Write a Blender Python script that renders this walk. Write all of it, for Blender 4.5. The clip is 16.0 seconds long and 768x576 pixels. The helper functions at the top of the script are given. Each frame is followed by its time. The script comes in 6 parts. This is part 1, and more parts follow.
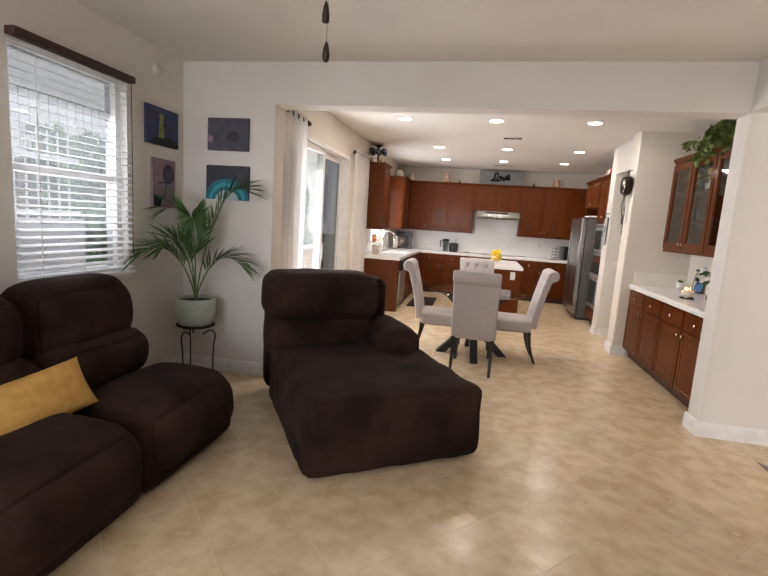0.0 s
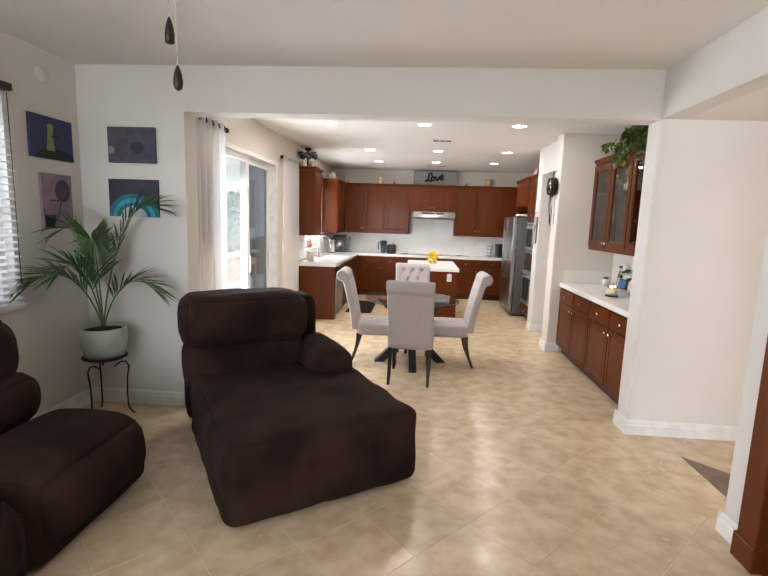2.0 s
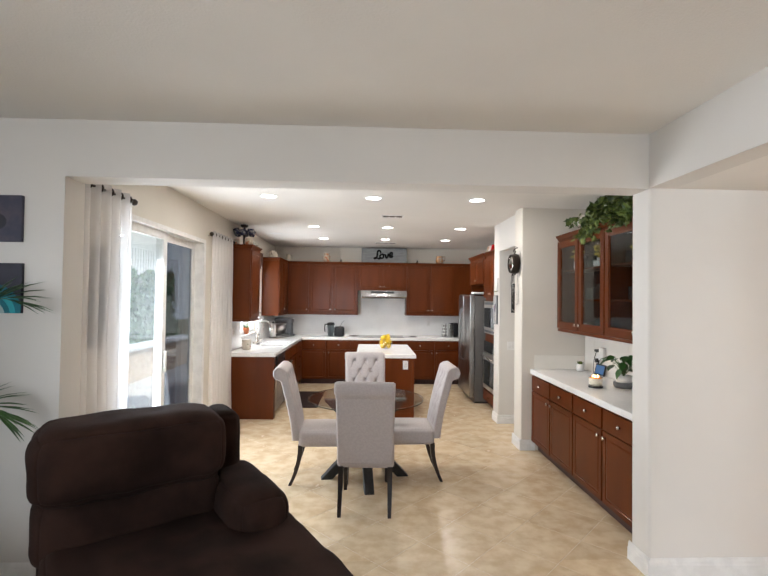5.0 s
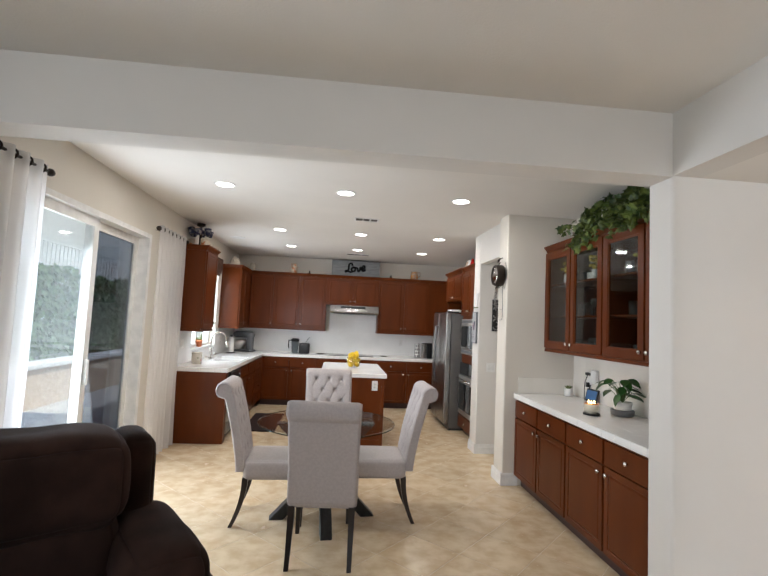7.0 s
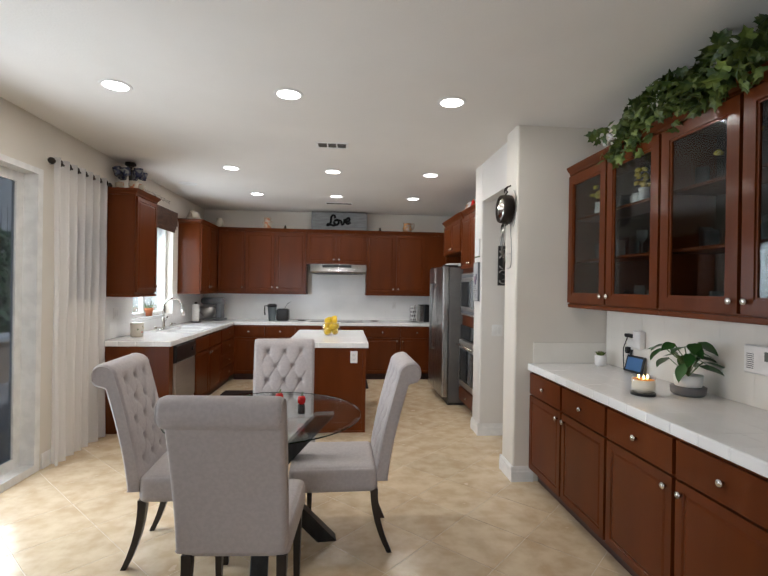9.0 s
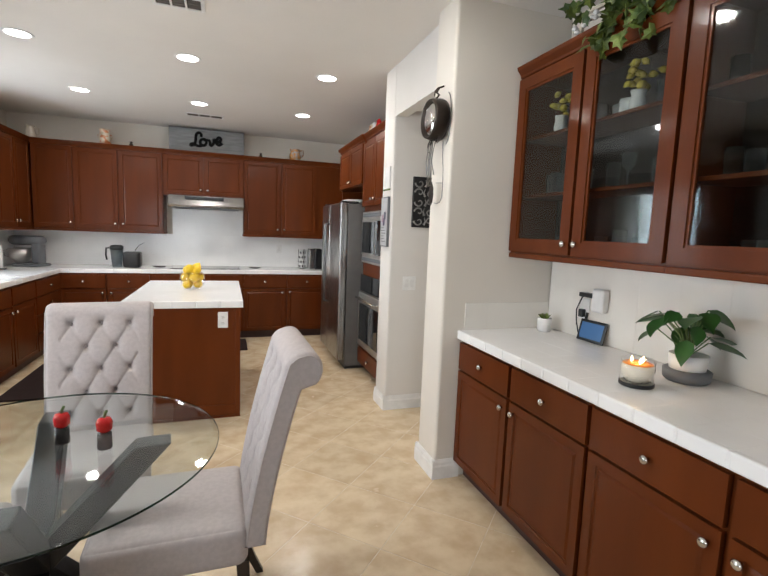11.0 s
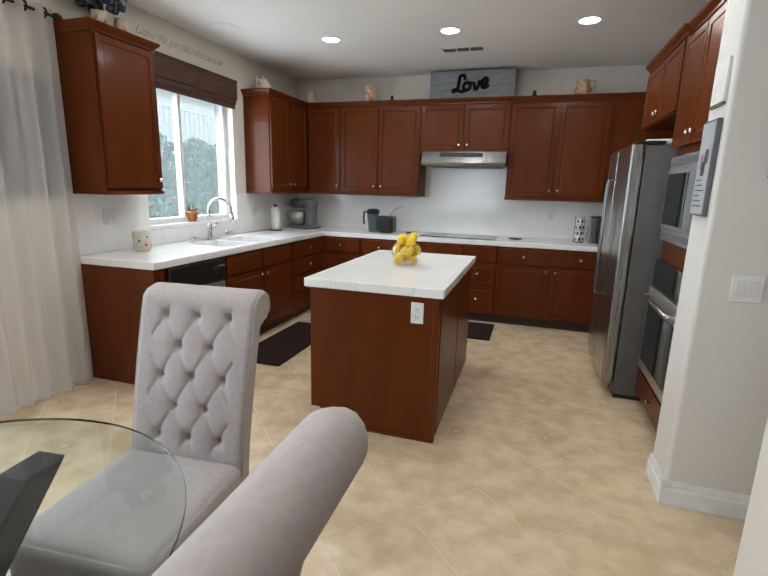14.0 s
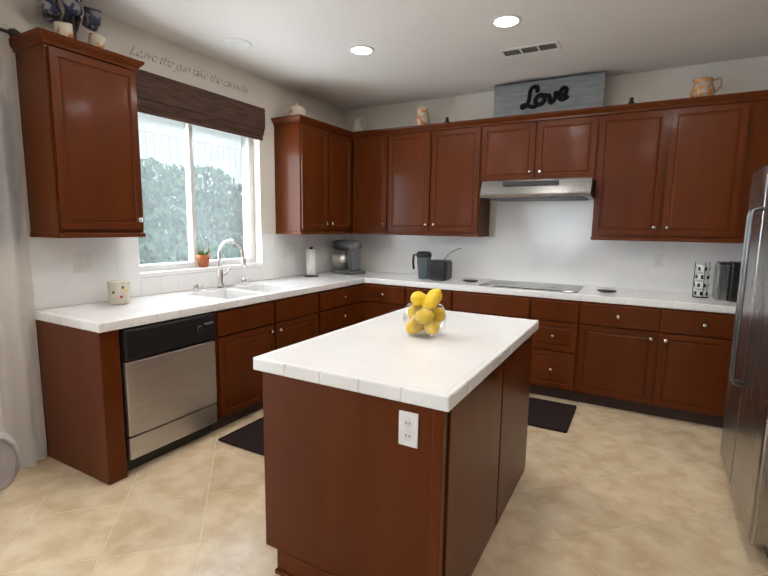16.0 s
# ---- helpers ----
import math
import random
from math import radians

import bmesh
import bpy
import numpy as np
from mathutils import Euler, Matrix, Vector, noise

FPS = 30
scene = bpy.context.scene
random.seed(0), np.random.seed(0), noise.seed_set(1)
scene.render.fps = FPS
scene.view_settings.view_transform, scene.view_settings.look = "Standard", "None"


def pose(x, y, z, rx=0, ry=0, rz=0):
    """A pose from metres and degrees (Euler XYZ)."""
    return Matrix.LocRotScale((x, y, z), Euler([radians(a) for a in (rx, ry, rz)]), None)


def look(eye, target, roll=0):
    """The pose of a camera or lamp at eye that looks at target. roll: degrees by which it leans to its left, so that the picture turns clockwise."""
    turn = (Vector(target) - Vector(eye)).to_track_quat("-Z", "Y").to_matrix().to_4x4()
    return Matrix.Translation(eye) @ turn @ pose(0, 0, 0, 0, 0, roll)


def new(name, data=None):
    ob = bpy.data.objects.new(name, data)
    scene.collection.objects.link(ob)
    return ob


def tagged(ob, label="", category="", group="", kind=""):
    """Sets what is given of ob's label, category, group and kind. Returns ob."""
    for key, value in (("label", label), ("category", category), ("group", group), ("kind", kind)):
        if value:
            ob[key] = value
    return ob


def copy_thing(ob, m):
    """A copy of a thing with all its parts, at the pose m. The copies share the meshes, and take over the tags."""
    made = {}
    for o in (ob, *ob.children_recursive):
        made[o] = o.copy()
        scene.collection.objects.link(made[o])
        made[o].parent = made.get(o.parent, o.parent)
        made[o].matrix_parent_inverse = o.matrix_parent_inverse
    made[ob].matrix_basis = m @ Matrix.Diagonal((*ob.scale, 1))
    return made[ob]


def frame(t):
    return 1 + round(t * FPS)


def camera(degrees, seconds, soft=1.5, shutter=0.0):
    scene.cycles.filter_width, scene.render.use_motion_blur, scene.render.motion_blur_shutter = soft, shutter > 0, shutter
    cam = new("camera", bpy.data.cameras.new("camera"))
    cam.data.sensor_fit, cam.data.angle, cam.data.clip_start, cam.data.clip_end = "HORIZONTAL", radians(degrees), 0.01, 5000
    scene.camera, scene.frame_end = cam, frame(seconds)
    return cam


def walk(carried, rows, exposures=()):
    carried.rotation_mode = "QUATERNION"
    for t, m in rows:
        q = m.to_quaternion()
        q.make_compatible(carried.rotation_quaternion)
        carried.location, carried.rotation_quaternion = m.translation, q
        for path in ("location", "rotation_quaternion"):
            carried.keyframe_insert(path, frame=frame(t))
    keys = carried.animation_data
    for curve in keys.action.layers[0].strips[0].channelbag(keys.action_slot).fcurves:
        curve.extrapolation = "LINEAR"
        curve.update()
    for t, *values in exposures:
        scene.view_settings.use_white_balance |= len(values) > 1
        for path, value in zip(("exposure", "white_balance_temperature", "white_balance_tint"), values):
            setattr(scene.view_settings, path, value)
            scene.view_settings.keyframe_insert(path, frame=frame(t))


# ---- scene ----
cam = camera(79.3, 16.0)
PATH = [
    (0, (0.086, -1.168, 1.485), (-0.292, 0.776, 1.199), 3.8),
    (0.5, (0.126, -1.145, 1.48), (-0.114, 0.824, 1.22), 2.1),
    (1, (0.147, -1.144, 1.488), (-0.086, 0.827, 1.24), 1.0),
    (1.5, (0.157, -1.083, 1.523), (-0.076, 0.884, 1.244), 1.5),
    (2, (0.173, -0.969, 1.611), (0.03, 1.005, 1.325), 1.9),
    (2.5, (0.179, -0.834, 1.651), (0.138, 1.147, 1.378), 1.6),
    (3, (0.12, -0.673, 1.667), (0.155, 1.319, 1.489), 1.1),
    (3.5, (0.074, -0.514, 1.692), (0.142, 1.483, 1.598), 0.7),
    (4, (0.102, -0.374, 1.726), (0.143, 1.625, 1.701), 0.8),
    (6.5, (0.126, 0.215, 1.597), (0.301, 2.205, 1.699), 1.9),
    (7, (0.163, 0.428, 1.567), (0.353, 2.414, 1.713), 2.7),
    (7.5, (0.308, 0.684, 1.548), (0.44, 2.673, 1.708), 2.0),
    (8, (0.384, 0.956, 1.506), (0.512, 2.95, 1.605), 2.1),
    (8.5, (0.451, 1.271, 1.494), (0.581, 3.266, 1.531), 1.9),
    (9, (0.561, 1.572, 1.476), (0.73, 3.565, 1.474), 0.9),
    (9.5, (0.622, 1.863, 1.481), (1.111, 3.801, 1.404), 0.7),
    (12, (0.862, 3.062, 1.448), (1.509, 4.929, 1.136), 2.6),
    (12.5, (1.026, 3.233, 1.458), (1.291, 5.18, 1.085), 3.7),
    (13, (1.149, 3.416, 1.436), (0.959, 5.355, 0.985), 3.5),
    (13.5, (1.188, 3.657, 1.435), (0.74, 5.566, 1.042), 4.9),
    (14, (1.225, 3.875, 1.434), (0.64, 5.741, 1.012), 1.5),
    (14.5, (1.307, 4.152, 1.451), (0.555, 5.983, 1.167), 1.0),
    (15, (1.313, 4.414, 1.443), (0.472, 6.204, 1.145), 0.4),
    (15.5, (1.29, 4.701, 1.447), (0.427, 6.485, 1.181), 0.7),
    (16, (1.301, 4.962, 1.434), (0.337, 6.694, 1.168), 0.8),
]
walk(cam, [(t, look(eye, target, roll)) for t, eye, target, roll in PATH], [(0.0, -0.15, 6830, 17), (0.5, 0.03, 6690, 15), (1.0, 0.06, 6550, 14), (2.0, 0.09, 6450, 13), (4.0, 0.06, 6380, 12), (6.5, -0.24, 6160, 10), (8.0, -0.42, 6220, 11), (9.0, -0.48, 6130, 10), (9.5, -0.40, 6130, 10), (12.0, -0.12, 6230, 9), (13.0, -0.31, 5920, 6), (15.0, -0.44, 6000, 7), (16.0, -0.17, 6180, 9)])

# ---- world, sun, lights ----
world = bpy.data.worlds.new("sky")
scene.world = world
world.use_nodes = True
wn = world.node_tree
sky = wn.nodes.new("ShaderNodeTexSky")
sky.sky_type = "NISHITA"
sky.sun_disc = False
sky.sun_elevation = radians(60)
sky.sun_rotation = radians(107)
wn.links.new(sky.outputs[0], wn.nodes["Background"].inputs[0])
wn.nodes["Background"].inputs[1].default_value = 0.15
sun = new("sun", bpy.data.lights.new("sun", "SUN"))
sun.data.energy, sun.data.angle, sun.data.color = 5.0, radians(4), (1.0, 0.96, 0.9)
sun.matrix_world = look((5, 1.5, 9), (0, 0, 0))


def area(name, eye, target, sx, sy, watts, color):
    ob = new(name, bpy.data.lights.new(name, "AREA"))
    ob.data.shape, ob.data.size, ob.data.size_y = "RECTANGLE", sx, sy
    ob.data.energy, ob.data.color = watts, color
    ob.matrix_world = look(eye, target)
    return ob


DAY = (0.90, 0.95, 1.0)
area("window_daylight", (-2.71, 1.53, 1.7), (0, 1.53, 1.5), 1.4, 0.8, 24, DAY)
area("slider_daylight", (-2.0, 4.38, 1.15), (0, 3.75, 0.95), 1.6, 1.75, 90, DAY)
area("sink_window_daylight", (-2.02, 7.58, 1.62), (0, 7.58, 1.4), 1.0, 1.1, 40, DAY)
# fill lamp added behind the viewpoint; no window is known there
area("rear_fill", (-1.2, -3.14, 1.4), (0.6, 0.2, 0.9), 2.2, 1.7, 107, DAY)
# second added fill, from an unseen foyer end, brightens the column face
area("entry_fill", (2.85, -3.14, 1.3), (2.7, 0, 1.2), 1.2, 1.9, 82, DAY)
area("stairwell_lamp", (3.3, 3.9, 4.7), (3.3, 3.6, 0), 0.5, 0.5, 90, (1.0, 0.66, 0.36))
LAMPS = [(-0.92, 4.675), (0.173, 4.675), (1.267, 4.675), (-0.68, 6.70), (0.412, 6.70), (1.50, 6.70), (-0.664, 8.096), (0.424, 8.096), (1.51, 8.096)]
CEIL = 2.743
for lx, ly in LAMPS:
    ob = new("downlight_lamp", bpy.data.lights.new("downlight_lamp", "AREA"))
    ob.data.shape, ob.data.size, ob.data.energy, ob.data.color = "DISK", 0.13, 9.0, (1.0, 0.935, 0.84)
    ob.matrix_world = look((lx, ly, CEIL - 0.012), (lx, ly + 0.001, 0))


# ---- materials ----
def material(name):
    m = bpy.data.materials.new(name)
    m.use_nodes = True
    return m, m.node_tree.nodes, m.node_tree.links, m.node_tree.nodes["Principled BSDF"]


def surface(name, a, b, rough=0.5, scale=4.0, detail=6.0, metal=0.0, bump=0.0, bump_scale=80.0, spread=(0.35, 0.65), stretch=(1, 1, 1), vary=0.0, coat=0.0, sheen=0.0, rough_vary=0.0, spec=0.5, placed=False):
    """Two colours mixed by noise, with a fine relief; vary: each piece a little lighter or darker."""
    m, n, l, p = material(name)
    tc = n.new("ShaderNodeTexCoord")
    mp = n.new("ShaderNodeMapping")
    mp.inputs["Scale"].default_value = stretch
    geo = n.new("ShaderNodeNewGeometry")
    l.new(geo.outputs["Position"] if placed else tc.outputs["Object"], mp.inputs[0])
    nz = n.new("ShaderNodeTexNoise")
    nz.inputs["Scale"].default_value, nz.inputs["Detail"].default_value = scale, detail
    l.new(mp.outputs[0], nz.inputs["Vector"])
    mr = n.new("ShaderNodeMapRange")
    mr.interpolation_type = "SMOOTHSTEP"
    mr.inputs[1].default_value, mr.inputs[2].default_value = spread
    l.new(nz.outputs["Fac"], mr.inputs[0])
    mx = n.new("ShaderNodeMix")
    mx.data_type = "RGBA"
    mx.inputs[6].default_value, mx.inputs[7].default_value = (*a, 1), (*b, 1)
    l.new(mr.outputs[0], mx.inputs[0])
    out = mx.outputs[2]
    if vary:
        oi = n.new("ShaderNodeObjectInfo")
        hv = n.new("ShaderNodeHueSaturation")
        vr = n.new("ShaderNodeMapRange")
        vr.inputs[3].default_value, vr.inputs[4].default_value = 1 - vary, 1 + vary
        l.new(oi.outputs["Random"], vr.inputs[0])
        l.new(vr.outputs[0], hv.inputs["Value"])
        l.new(out, hv.inputs["Color"])
        out = hv.outputs[0]
    l.new(out, p.inputs["Base Color"])
    p.inputs["Roughness"].default_value, p.inputs["Metallic"].default_value = rough, metal
    if rough_vary:
        rr = n.new("ShaderNodeMapRange")
        rr.inputs[3].default_value, rr.inputs[4].default_value = rough - rough_vary, rough + rough_vary
        l.new(nz.outputs["Fac"], rr.inputs[0])
        l.new(rr.outputs[0], p.inputs["Roughness"])
    p.inputs["Coat Weight"].default_value = coat
    p.inputs["Specular IOR Level"].default_value = spec
    p.inputs["Coat Roughness"].default_value = 0.12
    if sheen:
        p.inputs["Sheen Weight"].default_value, p.inputs["Sheen Roughness"].default_value = sheen, 0.5
    if bump:
        fine = n.new("ShaderNodeTexNoise")
        fine.inputs["Scale"].default_value, fine.inputs["Detail"].default_value = bump_scale, 3
        l.new(mp.outputs[0], fine.inputs["Vector"])
        bp = n.new("ShaderNodeBump")
        bp.inputs["Strength"].default_value, bp.inputs["Distance"].default_value = bump, 0.01
        l.new(fine.outputs["Fac"], bp.inputs["Height"])
        l.new(bp.outputs[0], p.inputs["Normal"])
    return m


def plain(name, c, rough=0.5, metal=0.0, **kw):
    d = tuple(min(1, v * 0.9) for v in c)
    return surface(name, c, d, rough, 12.0, 4.0, metal, **kw)


def glowing(name, c, strength):
    m, n, l, p = material(name)
    p.inputs["Base Color"].default_value = (*c, 1)
    p.inputs["Emission Color"].default_value = (*c, 1)
    p.inputs["Emission Strength"].default_value = strength
    return m


def glass(name, tint=(1, 1, 1), clear=0.9, rough=0.02, veil=0.0):
    m, n, l, p = material(name)
    n.remove(p)
    tr, gl, mx, fr, pw_, ad = n.new("ShaderNodeBsdfTransparent"), n.new("ShaderNodeBsdfGlossy"), n.new("ShaderNodeMixShader"), n.new("ShaderNodeLayerWeight"), n.new("ShaderNodeMath"), n.new("ShaderNodeMath")
    tr.inputs[0].default_value = (*(v * clear for v in tint), 1)
    gl.inputs[0].default_value, gl.inputs["Roughness"].default_value = (1, 1, 1, 1), rough
    fr.inputs[0].default_value = 0.5
    pw_.operation, pw_.inputs[1].default_value = "POWER", 5.0
    ad.operation, ad.inputs[1].default_value, ad.inputs[2].default_value = "MULTIPLY_ADD", 0.8, 0.035
    l.new(fr.outputs["Facing"], pw_.inputs[0])
    l.new(pw_.outputs[0], ad.inputs[0])
    l.new(ad.outputs[0], mx.inputs[0])
    l.new(tr.outputs[0], mx.inputs[1])
    l.new(gl.outputs[0], mx.inputs[2])
    out = mx.outputs[0]
    if veil:
        tl, md_ = n.new("ShaderNodeBsdfTranslucent"), n.new("ShaderNodeMixShader")
        tl.inputs[0].default_value, md_.inputs[0].default_value = (0.9, 0.95, 0.97, 1), veil
        l.new(out, md_.inputs[1])
        l.new(tl.outputs[0], md_.inputs[2])
        out = md_.outputs[0]
    l.new(out, n["Material Output"].inputs[0])
    return m


WALL = surface("wall_paint", (0.70, 0.672, 0.632), (0.665, 0.637, 0.597), 0.75, 1.2, 5, bump=0.05, bump_scale=110)
# warmer copy of the wall paint, with the warm lamplight in its colour
WARMWALL = surface("warm_lit_wall_paint", (0.71, 0.665, 0.595), (0.67, 0.625, 0.555), 0.75, 1.2, 5, bump=0.05, bump_scale=110)
CREAMTILE = surface("glazed_cream_tile", (0.80, 0.765, 0.70), (0.76, 0.725, 0.66), 0.18, 3.0, 4)
DARKSTEEL = plain("dark_steel", (0.24, 0.235, 0.23), 0.3, 1.0)
CEILM = surface("ceiling_paint", (0.775, 0.745, 0.70), (0.735, 0.705, 0.66), 0.85, 0.9, 5, bump=0.16, bump_scale=90)
TRIM = plain("white_trim", (0.80, 0.79, 0.77), 0.4)
TILE = surface("travertine_tile", (0.715, 0.585, 0.405), (0.565, 0.42, 0.265), 0.24, 7.5, 4.5, bump=0.006, bump_scale=9, spread=(0.29, 0.72), vary=0.05, rough_vary=0.08, placed=True)
GROUT = surface("grout", (0.73, 0.635, 0.49), (0.62, 0.52, 0.385), 0.85, 20)
ACCENT = surface("dark_stone_tile", (0.22, 0.155, 0.115), (0.15, 0.11, 0.085), 0.4, 9)
CHERRY = surface("cherry_wood", (0.116, 0.0270, 0.0052), (0.093, 0.0207, 0.0042), 0.32, 2.4, 5, bump=0.02, bump_scale=60, stretch=(3, 3, 0.5), vary=0.06, coat=0.13, spread=(0.25, 0.75), spec=0.12)
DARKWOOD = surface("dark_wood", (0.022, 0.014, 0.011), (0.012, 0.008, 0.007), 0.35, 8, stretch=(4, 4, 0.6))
BLACKBEAM = surface("charcoal_stained_wood", (0.020, 0.022, 0.024), (0.011, 0.012, 0.013), 0.4, 10, stretch=(4, 4, 0.6), bump=0.05)
WHITETILE = surface("glazed_white_tile", (0.85, 0.845, 0.835), (0.81, 0.805, 0.795), 0.16, 3.0, 4, vary=0.015)
WHITEGROUT = plain("white_grout", (0.85, 0.845, 0.835), 0.2)
STEEL = surface("brushed_steel", (0.44, 0.43, 0.415), (0.34, 0.335, 0.325), 0.28, 6, 3, metal=1.0, stretch=(40, 40, 0.6), rough_vary=0.05)
HOODSTEEL = surface("hood_steel", (0.40, 0.395, 0.39), (0.30, 0.295, 0.29), 0.25, 6, 3, metal=1.0, stretch=(0.6, 0.6, 30), rough_vary=0.05)
STEELH = surface("brushed_steel_level", (0.62, 0.60, 0.57), (0.54, 0.52, 0.50), 0.42, 6, 3, metal=1.0, stretch=(0.6, 0.6, 30), rough_vary=0.04)
FRIDGESIDE = plain("grey_fridge_paint", (0.125, 0.12, 0.115), 0.38)
NICKEL = plain("satin_nickel", (0.66, 0.64, 0.60), 0.22, 1.0)
BLACK = plain("black_plastic", (0.012, 0.012, 0.013), 0.3)
BLACKGLASS = plain("black_glass", (0.010, 0.011, 0.012), 0.06)
LINEN = surface("greige_linen", (0.465, 0.42, 0.41), (0.43, 0.388, 0.378), 0.9, 60, 4, bump=0.18, bump_scale=500, sheen=0.06, spec=0.15)
BROWN = surface("brown_microsuede", (0.040, 0.0215, 0.0165), (0.016, 0.0088, 0.0068), 0.85, 3.2, 8, bump=0.15, bump_scale=260, spread=(0.3, 0.72), spec=0.06, sheen=0.015)
YELLOW = surface("mustard_fabric", (0.62, 0.36, 0.10), (0.54, 0.30, 0.075), 0.9, 18, bump=0.2, bump_scale=350)
SHEER = None


def sheer(name):
    m, n, l, p = material(name)
    n.remove(p)
    tr, df, tl, m1, m2 = n.new("ShaderNodeBsdfTransparent"), n.new("ShaderNodeBsdfDiffuse"), n.new("ShaderNodeBsdfTranslucent"), n.new("ShaderNodeMixShader"), n.new("ShaderNodeMixShader")
    df.inputs[0].default_value = tl.inputs[0].default_value = (0.93, 0.925, 0.93, 1)
    m1.inputs[0].default_value, m2.inputs[0].default_value = 0.58, 0.54
    l.new(df.outputs[0], m1.inputs[1])
    l.new(tl.outputs[0], m1.inputs[2])
    l.new(tr.outputs[0], m2.inputs[1])
    l.new(m1.outputs[0], m2.inputs[2])
    l.new(m2.outputs[0], n["Material Output"].inputs[0])
    return m


SHEER = sheer("sheer_curtain")
# whitish veil in the panes paints in the glare of the bright outdoors
PANE = glass("window_glass", (0.97, 1.0, 0.99), 0.97, veil=0.026)
GLAREPANE = glass("glare_window_glass", (0.93, 0.97, 1.0), 0.80, veil=0.035)
SCREENPANE = glass("screened_window_glass", (0.86, 0.92, 1.0), 0.52, 0.05, 0.02)
TABLEGLASS = glass("table_glass", (0.95, 0.985, 0.98), 0.96)
TABLEEDGE = glass("table_glass_edge", (0.25, 0.45, 0.40), 0.7, 0.1)
SEEDED = glass("seeded_cabinet_glass", (0.88, 0.92, 0.90), 0.80, 0.05)
CLEAR = glass("clear_glass", (1, 1, 1), 0.95)
SAGE = surface("sage_glazed_ceramic", (0.42, 0.47, 0.40), (0.36, 0.41, 0.35), 0.3, 6)
SOIL = surface("potting_soil", (0.03, 0.02, 0.014), (0.015, 0.01, 0.008), 0.95, 60, bump=0.6)
IRON = plain("bronze_iron", (0.035, 0.026, 0.02), 0.45, 0.7)
PALM = surface("palm_leaf", (0.055, 0.13, 0.03), (0.035, 0.085, 0.025), 0.45, 8, vary=0.25)
LEAF = surface("ivy_leaf", (0.125, 0.165, 0.028), (0.035, 0.068, 0.016), 0.5, 14, vary=0.35)
DEEPLEAF = surface("glossy_leaf", (0.03, 0.10, 0.02), (0.02, 0.065, 0.015), 0.32, 9, vary=0.2)
STEMM = plain("green_stem", (0.10, 0.16, 0.05), 0.5)
TERRA = plain("terracotta", (0.52, 0.16, 0.055), 0.7)
CREAM = surface("cream_ceramic", (0.66, 0.60, 0.50), (0.58, 0.51, 0.41), 0.25, 14)
LEMON = surface("lemon_peel", (0.82, 0.57, 0.02), (0.74, 0.48, 0.015), 0.35, 40, bump=0.2, bump_scale=150)
RED = plain("red_glaze", (0.55, 0.012, 0.012), 0.2)
GREY = plain("grey_paint", (0.13, 0.135, 0.145), 0.45)
SIGNM = surface("greywashed_board", (0.23, 0.235, 0.24), (0.175, 0.18, 0.185), 0.75, 5, stretch=(1, 1, 8), bump=0.1)
BLINDW = plain("white_blind_slat", (0.80, 0.80, 0.80), 0.45)
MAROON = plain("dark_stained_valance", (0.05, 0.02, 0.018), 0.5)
BAMBOO = surface("woven_bamboo", (0.115, 0.052, 0.030), (0.045, 0.020, 0.013), 0.7, 7, 6, bump=0.6, bump_scale=40, stretch=(1, 1, 14), spread=(0.3, 0.7))
RUBBER = plain("dark_rubber_mat", (0.026, 0.016, 0.015), 0.8, spec=0.15)
CARPET = surface("tan_stair_carpet", (0.36, 0.24, 0.14), (0.29, 0.19, 0.11), 0.95, 50, bump=0.5, bump_scale=300)
PAPER = plain("white_paper", (0.75, 0.74, 0.72), 0.7)
LIGHTDISC = glowing("lit_downlight", (1.0, 0.95, 0.88), 14.0)


# ---- building helpers ----
def box(bm, x0, y0, z0, x1, y1, z1, m=None):
    vs = [bm.verts.new((x, y, z)) for z in (z0, z1) for y in (y0, y1) for x in (x0, x1)]
    if m is not None:
        for v in vs:
            v.co = m @ v.co
    return [bm.faces.new([vs[i] for i in f]) for f in ((0, 2, 3, 1), (4, 5, 7, 6), (0, 1, 5, 4), (2, 6, 7, 3), (0, 4, 6, 2), (1, 3, 7, 5))]


def rounded(x0, y0, z0, x1, y1, z1, r=0.004, seg=2):
    bm = bmesh.new()
    box(bm, x0, y0, z0, x1, y1, z1)
    if r:
        bmesh.ops.bevel(bm, geom=bm.edges[:], offset=r, segments=seg, profile=0.5, affect="EDGES")
    return bm


def mesh_of(name, bm, mat, smooth=False, clean=True):
    if clean:
        bmesh.ops.recalc_face_normals(bm, faces=bm.faces[:])
    me = bpy.data.meshes.new(name)
    bm.to_mesh(me)
    bm.free()
    me.materials.append(mat)
    if smooth:
        for p in me.polygons:
            p.use_smooth = True
    return me


def part(name, bm, mat, parent=None, label="", smooth=False, at=None, clean=True):
    ob = new(name, mesh_of(name, bm, mat, smooth, clean))
    if parent is not None:
        ob.parent = parent
    if at is not None:
        ob.matrix_basis = at
    if label:
        tagged(ob, label)
    return ob


def thing(name, m, label, category, group="", kind=""):
    ob = new(name)
    ob.empty_display_size = 0.1
    ob.matrix_basis = m
    return tagged(ob, label, category, group, kind)


def setting(name, bm, mat, label, category="", smooth=False):
    ob = part(name, bm, mat, None, "", smooth)
    return tagged(ob, label, category or name.split("_")[0], "", "structure")


